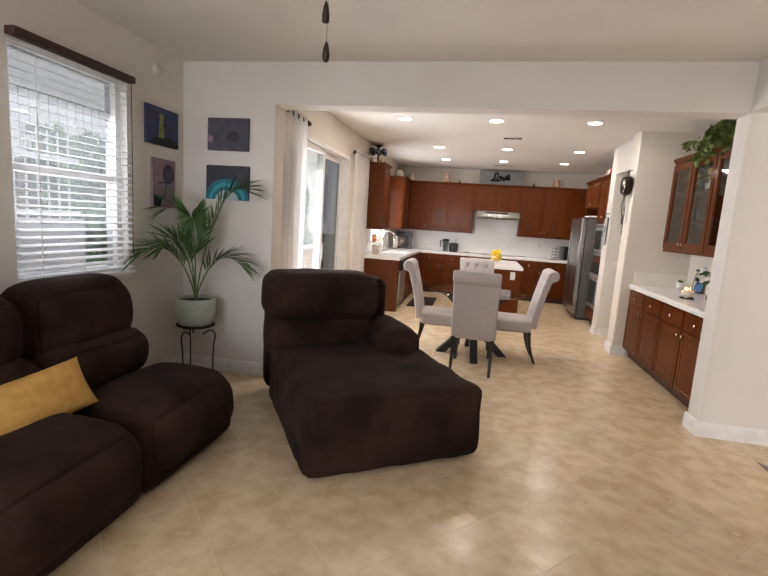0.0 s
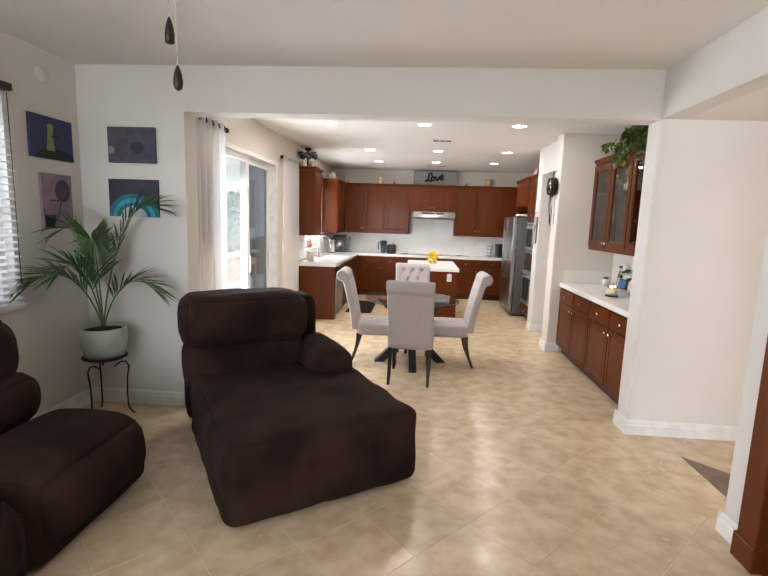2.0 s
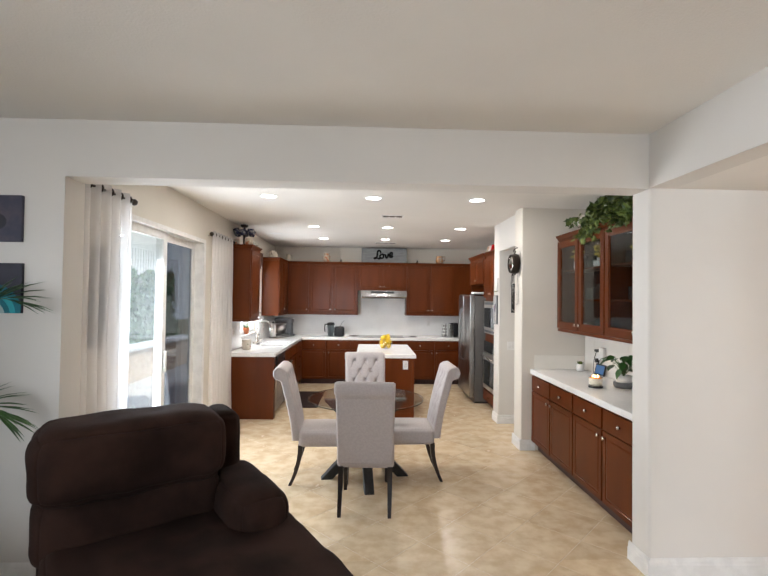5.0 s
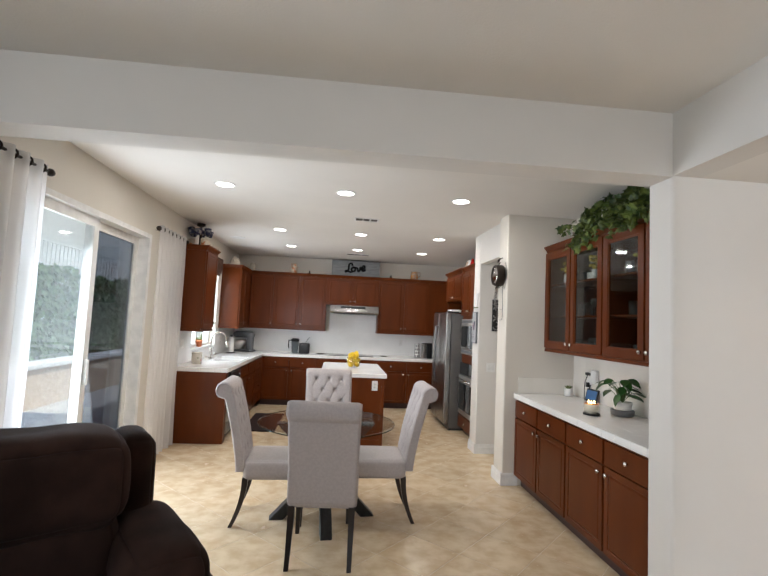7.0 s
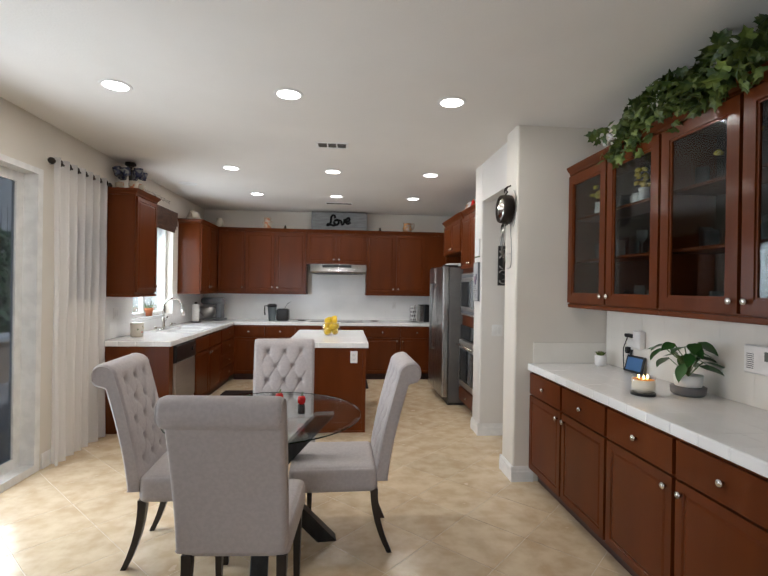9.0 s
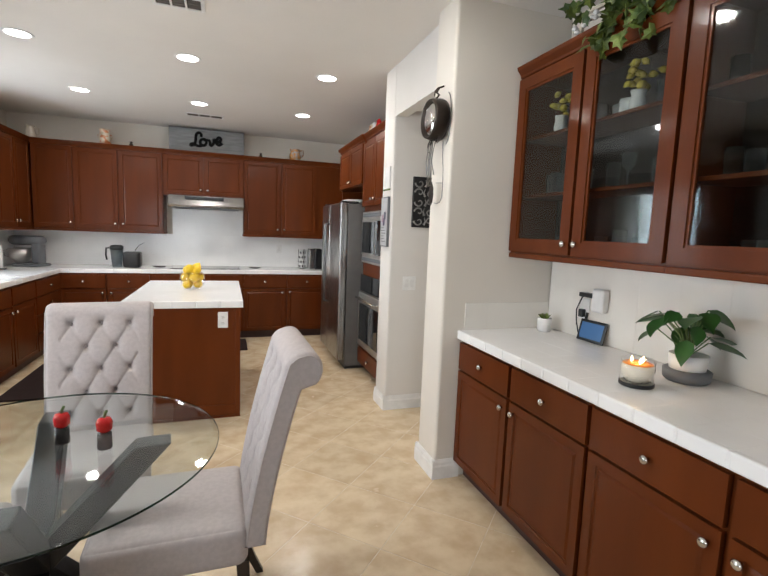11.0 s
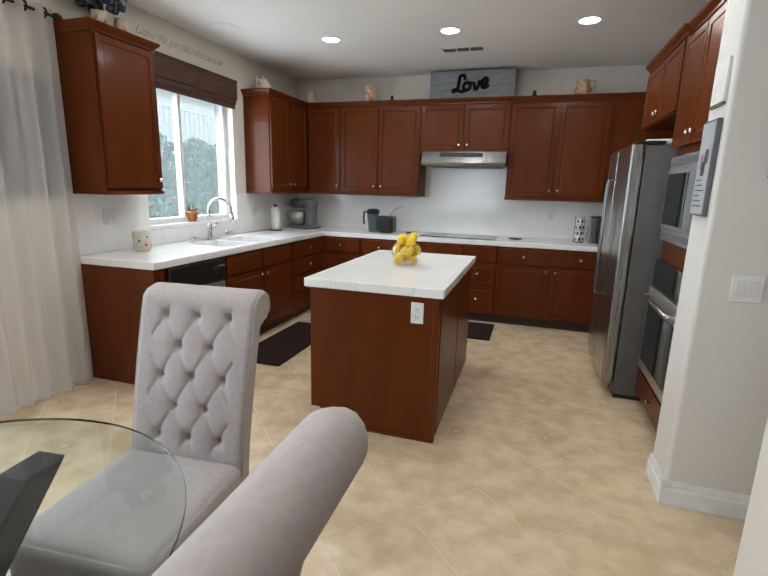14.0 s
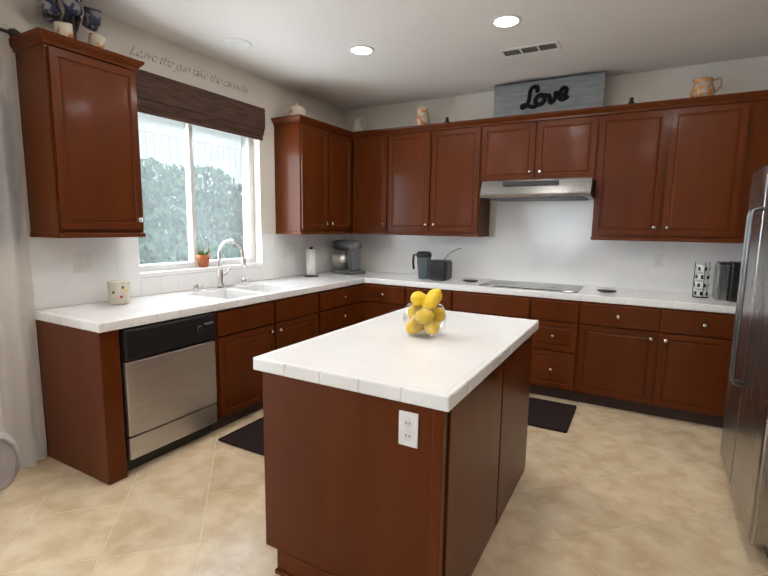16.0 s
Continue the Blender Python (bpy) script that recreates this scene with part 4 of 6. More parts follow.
arc = [(0, 0, 0.008), (0, 0, 0.27)] + [(0.105 - 0.105 * math.cos(a), 0.05 * (1 - math.cos(a)) / 2, 0.27 + 0.115 * math.sin(a)) for a in [math.pi * k / 10 for k in range(1, 10)]] + [(0.215, 0.05, 0.235)]
part("spout", tube(arc, 0.014, 12), NICKEL, tp, "", True)
part("spray_head", tube([(0.214, 0.05, 0.25), (0.222, 0.052, 0.17)], 0.017, 12, 0.020), NICKEL, tp, "", True)
part("handle", tube([(0.0, 0.016, 0.09), (0.01, 0.05, 0.11), (0.02, 0.09, 0.155)], 0.009, 8, 0.006), NICKEL, tp, "", True)
part("body", lathe([(0.026, 0), (0.026, 0.02), (0.020, 0.03), (0.020, 0.13), (0.014, 0.14)], 18), NICKEL, tp, "", True, pose(0, 0, 0.008))
for y, h in ((7.36, 0.05), (7.86, 0.06)):
    s = thing("soap_dispenser", pose(-1.70, y, 0.912), "small brushed steel soap dispenser", "soap dispenser", "sink fittings")
    part("collar", lathe([(0.020, 0), (0.020, 0.03), (0.016, h), (0.001, h)], 16), NICKEL, s, "", True)
    part("nozzle", tube([(0, 0, h - 0.01), (0.055, 0.02, h - 0.012)], 0.006, 8), NICKEL, s, "", True)


# ---- dining set ----
TC = (0.12, 4.27)
tb = thing("dining_table", pose(*TC, 0), "round glass dining table on crossed dark timber beams", "table")
bm = lathe([(0.001, 0.735), (0.535, 0.735), (0.545, 0.739), (0.545, 0.744), (0.528, 0.749), (0.001, 0.749)], 96)
top = part("tabletop", bm, TABLEGLASS, tb, "clear bevelled glass top")
top.visible_shadow = False
part("glass_edge", lathe([(0.5452, 0.738), (0.5462, 0.739), (0.5462, 0.744), (0.5452, 0.745)], 96, True), TABLEEDGE, tb).visible_shadow = False
for k, a in enumerate((186, 276, 6, 96)):
    ca, sa = math.cos(radians(a)), math.sin(radians(a))
    p0, p1 = Vector((0.36 * ca, 0.36 * sa, 0)), Vector((-0.34 * ca, -0.34 * sa, 0.734))
    w2 = Vector((-sa, ca, 0)) * 0.043
    dz = Vector((0.055 * ca, 0.055 * sa, 0))
    bm = bmesh.new()
    v = [bm.verts.new(p) for p in (p0 - w2 - dz, p0 + w2 - dz, p0 + w2 + dz, p0 - w2 + dz, p1 - w2 - dz, p1 + w2 - dz, p1 + w2 + dz, p1 - w2 + dz)]
    for f in ((0, 1, 2, 3), (4, 5, 6, 7), (0, 1, 5, 4), (1, 2, 6, 5), (2, 3, 7, 6), (3, 0, 4, 7)):
        bm.faces.new([v[i] for i in f])
    bmesh.ops.bevel(bm, geom=bm.edges[:], offset=0.004, segments=1, affect="EDGES")
    part("beam", bm, BLACKBEAM, tb)


def taper(z):
    """The back narrows a little from the scroll towards the seat."""
    return 0.97 + 0.03 * max(0.0, min(1.0, (z - 0.40) / 0.6))


def chair_back():
    """A tufted scroll back swept across its width, about 0.44 wide."""
    w, nx = 0.45, 72
    def centre(t):
        return -0.005 - 0.125 * t ** 1.4, 0.40 + 0.60 * t
    front_p, back_p = [], []
    n = 72
    for i in range(n + 1):
        t = i / n
        y, z = centre(t)
        front_p.append((y + 0.038, z))
        back_p.append((y - 0.036 - 0.004 * t, z))
    cy, cz = front_p[-1][0] - 0.080, front_p[-1][1]
    roll = [(cy + 0.080 * math.cos(a) * (1 if math.cos(a) > 0 else 0.62), cz + 0.062 * math.sin(a)) for a in [math.pi * 1.32 * k / 16 for k in range(1, 17)]]
    back_p = [p for p in back_p if p[1] < cz - 0.062]
    prof = front_p + roll + back_p[::-1]
    buttons = []
    for k in range(5):
        buttons += [(x, 0.545 + 0.105 * k) for x in ((-0.125, 0.0, 0.125) if k % 2 == 0 else (-0.0625, 0.0625))]
    bm = bmesh.new()
    cols = []
    for j in range(nx + 1):
        x = -w / 2 + w * j / nx
        col = []
        edge = min(1.0, (w / 2 - abs(x)) / 0.02)
        soft = 0.012 * (1 - math.sqrt(max(0, 1 - (1 - edge) ** 2)))
        for i, (y, z) in enumerate(prof):
            ny, nz = prof[(i + 1) % len(prof)][1] - prof[i - 1][1], prof[i - 1][0] - prof[(i + 1) % len(prof)][0]
            nl = math.hypot(ny, nz) or 1.0
            d = 0.0
            if i <= n:
                for bx, bz in buttons:
                    q = math.hypot(x - bx, z - bz)
                    d -= 0.024 * math.exp(-(q / 0.013) ** 2) + 0.009 * math.exp(-(q / 0.032) ** 2)
                u, u2 = (x / 0.125 + (z - 0.545) / 0.21) % 1.0, (x / 0.125 - (z - 0.545) / 0.21) % 1.0
                cr, cr2 = min(u, 1 - u), min(u2, 1 - u2)
                if 0.50 < z < 1.0 and abs(x) < 0.165:
                    d -= 0.0095 * math.exp(-(cr / 0.032) ** 2) + 0.003 * math.exp(-(cr2 / 0.06) ** 2)
            col.append(bm.verts.new((x * taper(z), y + d - soft * ny / nl, z - soft * nz / nl)))
        cols.append(col)
    k = len(prof)
    for a, b in zip(cols, cols[1:]):
        for i in range(k):
            bm.faces.new((a[i], b[i], b[(i + 1) % k], a[(i + 1) % k]))
    for col in (cols[0], cols[-1]):
        cap = [bm.verts.new(v.co) for v in col]
        bm.faces.new(cap)
    return bm, buttons, prof, w, n


def make_chair():
    c = thing("dining_chair", pose(0, 0, 0), "greige linen tufted scroll-back dining chair with dark legs", "chair", "chairs round the glass table")
    bm, buttons, prof, w, n = chair_back()
    back = part("backrest", bm, LINEN, c, "", True)
    me = mesh_of("button", lathe([(0.009, 0), (0.008, 0.004), (0.001, 0.006)], 10), LINEN, True)
    for bx, bz in buttons:
        i = min(range(n + 1), key=lambda q: abs(prof[q][1] - bz))
        o = new("button", me)
        o.parent = back
        o.matrix_basis = pose(bx * taper(bz), prof[i][0] - 0.033, bz, -90, 0, 0)
    for s in (-1, 1):
        x = s * (w / 2 + 0.001)
        pts = []
        for i in range(4, n + 16, 2):
            ny, nz = prof[i + 1][1] - prof[i - 1][1], prof[i - 1][0] - prof[i + 1][0]
            nl = math.hypot(ny, nz)
            pts.append((x * taper(prof[i][1]), prof[i][0] - 0.010 * ny / nl, prof[i][1] - 0.010 * nz / nl))
        part("piping", tube(pts, 0.0035, 6), LINEN, back, "", True)
    part("seat", cushion(-0.225, 0.02, 0.345, 0.225, 0.50, 0.485, 0.03, 0.006, 12, 3, 0.002), LINEN, c, "", True)
    for s in (-1, 1):
        for y0, bend in ((0.035, -1), (0.455, 1)):
            pts = []
            for k in range(7):
                f = k / 6
                off = bend * (0.09 * f * f if bend < 0 else 0.0)
                pts.append((s * (0.195 - (0.0 if bend < 0 else 0.0) * f), y0 + off, 0.36 * (1 - f)))
            bm = bmesh.new()
            rings = []
            for k, p in enumerate(pts):
                h = 0.021 - 0.007 * k / 6
                rings.append([bm.verts.new((p[0] + a * h, p[1] + b * h, p[2])) for a, b in ((-1, -1), (1, -1), (1, 1), (-1, 1))])
            for a, b in zip(rings, rings[1:]):
                for i in range(4):
                    bm.faces.new((a[i], a[(i + 1) % 4], b[(i + 1) % 4], b[i]))
            bm.faces.new(rings[0])
            bm.faces.new(rings[-1])
            part("leg", bm, DARKWOOD, c, "", False)
    return c


ch = make_chair()
ch.matrix_basis = pose(0.122, 3.51, 0, 0, 0, -3)
copy_thing(ch, pose(0.772, 4.345, 0, 0, 0, 91))
copy_thing(ch, pose(-0.505, 4.265, 0, 0, 0, -88))
copy_thing(ch, pose(0.115, 5.11, 0, 0, 0, 185))

# ---- recliner sofa ----
def sofa_module(parent, y0, y1, seed, free=0.0):
    s = part("seat", cushion(-1.98, y0 + 0.004, 0.05, -1.345, y1 - 0.004, 0.465, 0.18, 0.025, 18, seed, 0.008), BROWN, parent, "", True)
    part("lower_back_cushion", cushion(-2.30, y0 + 0.004, 0.40, -1.92, y1 - 0.004 - free, 0.69, 0.12, 0.02, 14, seed + 1, 0.008), BROWN, parent, "", True)
    part("upper_back_cushion", cushion(-2.40, y0 + 0.006, 0.60, -2.02, y1 - 0.006 - free, 1.02, 0.16, 0.025, 16, seed + 2, 0.010), BROWN, parent, "", True)
    part("foot_panel", cushion(-1.60, y0 + 0.008, 0.02, -1.40, y1 - 0.008, 0.36, 0.05, 0.012, 10, seed + 3, 0.006), BROWN, parent, "", True)


so = thing("recliner_sofa", pose(-0.03, 0.05, 0), "dark brown microsuede reclining sofa along the window wall", "sofa")
for i, (y0, y1) in enumerate(((0.68, 1.53), (-0.14, 0.68), (-0.96, -0.14))):
    sofa_module(so, y0, y1, 10 + 5 * i, 0.10 if i == 0 else 0.0)
part("frame", cushion(-2.42, -0.95, 0.02, -1.60, 1.48, 0.34, 0.05, 0, 8, 4, 0.002), BROWN, so, "", True)
part("back_frame", cushion(-2.46, -0.95, 0.05, -2.26, 1.40, 0.92, 0.06, 0, 8, 4, 0.002), BROWN, so, "", True)
pl = thing("throw_pillow", pose(-1.87, 0.52, 0.545, 0, 0, 0), "mustard yellow lumbar pillow on the sofa", "pillow")
bm = bmesh.new()
bmesh.ops.create_cube(bm, size=2.0)
bmesh.ops.subdivide_edges(bm, edges=bm.edges[:], cuts=14, use_grid_fill=True)
for v in bm.verts:
    e = max(0.0, (1 - abs(v.co.x) ** 2.6) * (1 - abs(v.co.z) ** 2.2))
    pinch = 1 - 0.05 * (1 - v.co.x ** 2) * v.co.z ** 2
    v.co = Vector((v.co.x * 0.30 * (1 - 0.05 * (1 - v.co.z ** 2)), v.co.y * (0.006 + 0.065 * e ** 0.6), v.co.z * 0.13 * pinch))
pc = part("cover", bm, YELLOW, pl, "", True, pose(0, 0, 0, 0, 0, 0))
pc.matrix_basis = pose(0, 0, 0, 0, 0, 84) @ pose(0, 0, 0, -28, 0, 0) @ pose(0, 0, 0, 0, -4, 0)

# ---- chaise ----
cz = thing("recliner_chaise", pose(-0.30, 1.49, 0, 0, 0, 33.5), "dark brown microsuede reclining chaise with one padded arm", "chaise lounge")
# local: x across, y from the foot to the back
part("seat", cushion(-0.575, -0.075, 0.012, 0.575, 1.24, 0.475, 0.06, 0.022, 24, 37, 0.014), BROWN, cz, "", True)
part("frame", cushion(-0.54, 0.10, 0.02, 0.50, 1.45, 0.36, 0.05, 0.0, 8, 4, 0.003), BROWN, cz, "", True)
part("lower_back_cushion", cushion(-0.615, 1.085, 0.36, 0.25, 1.38, 0.72, 0.10, 0.015, 14, 43, 0.010), BROWN, cz, "", True)
part("upper_back_cushion", cushion(-0.63, 1.03, 0.675, 0.26, 1.46, 1.03, 0.10, 0.02, 16, 47, 0.014), BROWN, cz, "", True)
part("back_frame", cushion(-0.60, 1.30, 0.05, 0.34, 1.52, 0.98, 0.06, 0.0, 8, 4, 0.003), BROWN, cz, "", True)
part("arm", cushion(0.22, 0.72, 0.30, 0.52, 1.40, 0.655, 0.11, 0.015, 14, 53, 0.008), BROWN, cz, "", True)
part("wing", cushion(0.24, 1.24, 0.40, 0.41, 1.54, 0.985, 0.07, 0.008, 10, 57, 0.005), BROWN, cz, "", True)

tw = thing("folded_towel", pose(2.05, 7.75, 1.7765), "white folded towel on top of the refrigerator", "towel")
part("cloth", cushion(-0.12, -0.12, 0, 0.10, 0.10, 0.035, 0.015, 0.004, 10, 61, 0.006), PAPER, tw, "", True)


# ---- outside ----
GROUNDM = surface("lawn_and_soil", (0.16, 0.17, 0.08), (0.12, 0.11, 0.06), 0.95, 3, bump=0.3)
CONCRETE = surface("patio_concrete", (0.48, 0.45, 0.41), (0.40, 0.37, 0.34), 0.85, 5, bump=0.1)
STUCCO = surface("tan_stucco", (0.55, 0.42, 0.30), (0.48, 0.36, 0.26), 0.9, 9, bump=0.2)
PALEWALL = surface("pale_render", (0.72, 0.71, 0.69), (0.66, 0.65, 0.63), 0.9, 5)
HEDGE = surface("ivy_bank_leaf", (0.12, 0.22, 0.085), (0.06, 0.13, 0.055), 0.6, 10, vary=0.0)
bm = bmesh.new()
box(bm, -400, -400, -0.4, 400, 400, -0.13)
setting("ground", bm, GROUNDM, "open ground around the house", "ground")
bm = bmesh.new()
box(bm, -5.0, 1.0, -0.129, XK - 0.19, 12, -0.03)
setting("patio", bm, CONCRETE, "pale concrete patio slab", "patio")
pw = thing("planter_wall", pose(0, 0, -0.03), "low tan stucco planter wall with pale cap", "wall")
part("wall", rounded(-4.7, 1.2, -0.09, -4.45, 12, 0.62, 0.01), STUCCO, pw)
part("cap", rounded(-4.76, 1.15, 0.62, -4.39, 12.05, 0.70, 0.015), PALEWALL, pw)
rb = random.Random(5)
for name, xa, ya, yb, zt, cnt in (("ivy_hedge", -5.4, 3.9, 13.5, 2.35, 15000),):
    verts, faces = [], []
    for k in range(cnt):
        y = rb.uniform(ya, yb)
        top = zt + 0.35 * noise.noise((y * 0.9, 3.1, 0)) + 0.15 * noise.noise((y * 3, 1.1, 0))
        z = rb.uniform(0.45, top)
        x = xa + 0.18 * noise.noise((y * 1.3, z * 1.3, 7)) - 0.22 * (z / zt) + rb.uniform(-0.12, 0.12)
        s = rb.uniform(0.035, 0.075)
        e = Euler((rb.uniform(-0.9, 0.9), rb.uniform(0.5, 1.9), rb.uniform(-0.9, 0.9))).to_matrix()
        b0 = len(verts)
        for p in ((-s, 0, 0), (0, -s * 0.8, 0), (s * 1.2, 0, 0), (0, s * 0.8, 0)):
            verts.append(tuple(e @ Vector(p) + Vector((x, y, z))))
        faces.append((b0, b0 + 1, b0 + 2, b0 + 3))
    hm = bpy.data.meshes.new(name)
    hm.from_pydata(verts, [], faces)
    hm.materials.append(HEDGE)
    h = thing(name, pose(0, 0, 0), "dense green ivy covering the garden bank", "hedge", kind="stuff")
    o = new("foliage", hm)
    o.parent = h
    part("bank", rounded(-6.6, ya, -0.1, -5.62, yb, 2.0, 0.2, 2), GROUNDM, h)
# oversized pale backdrop, added to cover the sky with a bright hazy tone
nb = thing("neighbour_house", pose(-14, 0, -0.13), "pale house-shaped backdrop added for the bright hazy view", "house")
part("wall", rounded(-4, -30, 0, 0, 90, 9.0, 0.02), PALEWALL, nb)
part("roof", rounded(-4.4, -30.4, 9.0, 0.4, 90.4, 9.3, 0.05), GREY, nb)
fn = thing("garden_fence", pose(-5.9, 0, 1.9), "white metal bar fence on top of the bank", "fence")
for z in (0.12, 1.0):
    part("rail", rounded(-0.02, -4, z, 0.02, 13.5, z + 0.04, 0), TRIM, fn)
bar = mesh_of("bar", rounded(-0.008, -0.008, 0.0, 0.008, 0.008, 1.05, 0), TRIM)
for k in range(120):
    o = new("bar", bar)
    o.parent = fn
    o.location = (0, -4 + k * 0.146, 0)
part("retaining_wall", rounded(-0.2, -4, -2.0, 0.2, 2.6, 0.0, 0.02), PALEWALL, fn)
YARDWALL = surface("weathered_render", (0.46, 0.46, 0.46), (0.38, 0.38, 0.39), 0.9, 4)
sb = thing("side_yard_wall", pose(-4.6, 0, -0.13), "white slatted yard gate wall outside the window", "fence")
part("wall", rounded(-0.08, -4, 0, 0.08, 3.6, 1.40, 0.02), YARDWALL, sb)
for z in (1.45, 2.05):
    part("rail", rounded(-0.02, -4, z, 0.02, 3.6, z + 0.04, 0), TRIM, sb)
for k in range(58):
    o = new("bar", bar)
    o.parent = sb
    o.location = (0, -3.95 + k * 0.13, 1.3)
# covered outdoor seat
ot = thing("outdoor_sofa", pose(-3.15, 5.2, -0.03), "grey outdoor sofa under a pale cover", "outdoor sofa")
part("seat", cushion(-0.5, -0.85, 0.0, 0.45, 0.85, 0.42, 0.08, 0.02, 10, 3, 0.02), surface("grey_cover", (0.40, 0.40, 0.43), (0.32, 0.32, 0.35), 0.9, 5), ot, "", True)
part("backrest", cushion(-0.5, -0.85, 0.3, -0.2, 0.85, 0.82, 0.08, 0.02, 10, 8, 0.02), bpy.data.materials["grey_cover"], ot, "", True)
ft = thing("fire_table", pose(-3.5, 4.0, -0.03), "round pale outdoor table on the patio", "table")
part("top", lathe([(0.001, 0.60), (0.50, 0.60), (0.52, 0.62), (0.52, 0.66), (0.001, 0.67)], 32), PALEWALL, ft)
part("base", lathe([(0.30, 0), (0.28, 0.3), (0.34, 0.60), (0.001, 0.60)], 24), STUCCO, ft)

# ---- living room things ----
def painting(m, w, h, label, shapes):
    """A canvas of size w, h facing -y, with flat painted shapes: (kind, material, numbers)."""
    p = thing("painting", m, label, "painting", "canvas paintings")
    part("canvas", rounded(-w / 2, -0.022, -h / 2, w / 2, 0, h / 2, 0.002), shapes[0], p)
    for i, (kind, mat, *a) in enumerate(shapes[1:]):
        y = -0.0225 - 0.0006 * (i + 1)
        bm = bmesh.new()
        if kind == "rect":
            pts = [(a[0], a[1]), (a[2], a[1]), (a[2], a[3]), (a[0], a[3])]
        elif kind == "poly":
            pts = a[0]
        else:
            cx, cz_, r, k = a
            pts = [(cx + r * math.cos(2 * math.pi * q / 40), cz_ + r * k * math.sin(2 * math.pi * q / 40)) for q in range(40)]
        pts = [q for q in clip(list(pts), -w / 2, -h / 2, w / 2, h / 2)] if len(pts) > 2 else pts
        bm.faces.new([bm.verts.new((u, y, v)) for u, v in pts])
        part("paint_shape", bm, mat, p, clean=False)
    return p


def clip(poly, x0, y0, x1, y1):
    for ax, lim, keep in ((0, x0, 1), (0, x1, -1), (1, y0, 1), (1, y1, -1)):
        res = []
        for p, q in zip(poly, poly[1:] + poly[:1]):
            a, b = (p[ax] - lim) * keep, (q[ax] - lim) * keep
            if a >= 0:
                res.append(p)
            if a * b < 0:
                f = a / (a - b)
                res.append((p[0] + (q[0] - p[0]) * f, p[1] + (q[1] - p[1]) * f))
        poly = res
        if len(poly) < 3:
            return []
    return poly


def paint(name, c, d=None):
    return surface(name, c, d or tuple(v * 0.8 for v in c), 0.7, 14, bump=0.1)


NAVY, NIGHT, TEAL, AQUA, ICE, LILAC, PLUM, OLIVE, SLATE, LIMEY = paint("navy_paint", (0.025, 0.05, 0.15), (0.05, 0.045, 0.09)), paint("night_paint", (0.035, 0.035, 0.05)), paint("teal_paint", (0.01, 0.16, 0.21)), paint("aqua_paint", (0.03, 0.36, 0.42)), paint("ice_paint", (0.42, 0.55, 0.55)), paint("lilac_paint", (0.30, 0.21, 0.245), (0.23, 0.165, 0.205)), paint("plum_paint", (0.07, 0.05, 0.10)), paint("dark_hill_paint", (0.012, 0.016, 0.02)), paint("slate_paint", (0.055, 0.055, 0.085), (0.085, 0.075, 0.10)), paint("lime_paint", (0.25, 0.29, 0.09))
painting(pose(XL + 0.001, 2.36, 2.13, 0, 0, 90), 0.40, 0.30, "blue night canvas with a pale tree on a hill", [NAVY, ("disc", OLIVE, 0.03, -0.19, 0.22, 0.55), ("poly", LIMEY, [(-0.06, -0.09), (0.015, -0.09), (0.0, 0.06), (-0.045, 0.05)]), ("disc", LIMEY, -0.02, 0.075, 0.03, 0.9), ("rect", OLIVE, -0.01, 0.01, 0.06, 0.022)])
painting(pose(XL + 0.001, 2.375, 1.675, 0, 0, 90), 0.29, 0.40, "mauve canvas of a plant in a dark pot", [LILAC, ("disc", PLUM, 0.05, 0.08, 0.075, 1.1), ("disc", SLATE, 0.05, 0.08, 0.04, 1.1), ("poly", PLUM, [(-0.02, -0.12), (0.0, -0.12), (0.05, 0.04), (0.035, 0.04)]), ("rect", PLUM, -0.08, 0.0, 0.01, 0.012), ("poly", OLIVE, [(-0.13, -0.19), (-0.05, -0.19), (-0.03, -0.10), (-0.14, -0.10)])])
painting(pose(-2.12, DIV - 0.001, 2.138), 0.39, 0.275, "dark slate blue abstract canvas", [SLATE, ("disc", LILAC, -0.17, -0.04, 0.03, 1.0), ("disc", NIGHT, 0.05, -0.02, 0.06, 0.8)])
painting(pose(-2.12, DIV - 0.001, 1.726), 0.41, 0.295, "dark canvas with a turquoise glowing arch", [NIGHT, ("disc", TEAL, 0.0, -0.15, 0.215, 0.86), ("disc", AQUA, 0.0, -0.15, 0.175, 0.86), ("disc", TEAL, 0.0, -0.155, 0.145, 0.84), ("disc", ICE, 0.0, -0.16, 0.115, 0.84), ("rect", OLIVE, -0.02, -0.148, -0.008, -0.075)])

# canvas behind the sheer curtain
cv = thing("painting", pose(XK + 0.001, 0, 0), "grey canvas painting behind the sheer curtain", "painting", "canvas paintings")
part("canvas", rounded(0, 6.09, 1.32, 0.022, 6.28, 2.07, 0.003), surface("grey_canvas", (0.20, 0.20, 0.21), (0.10, 0.10, 0.11), 0.8, 5, 4), cv)

cv = thing("painting", pose(XK + 0.001, 0, 0), "grey canvas painting behind the sheer curtain", "painting", "canvas paintings")
part("canvas", rounded(0, 5.80, 1.32, 0.022, 6.03, 2.07, 0.003), bpy.data.materials["grey_canvas"], cv)
cv = thing("painting", pose(XK + 0.001, 0, 0), "narrow grey canvas painting behind the sheer curtain", "painting", "canvas paintings")
part("canvas", rounded(0, 3.05, 1.32, 0.022, 3.30, 2.05, 0.003), bpy.data.materials["grey_canvas"], cv)

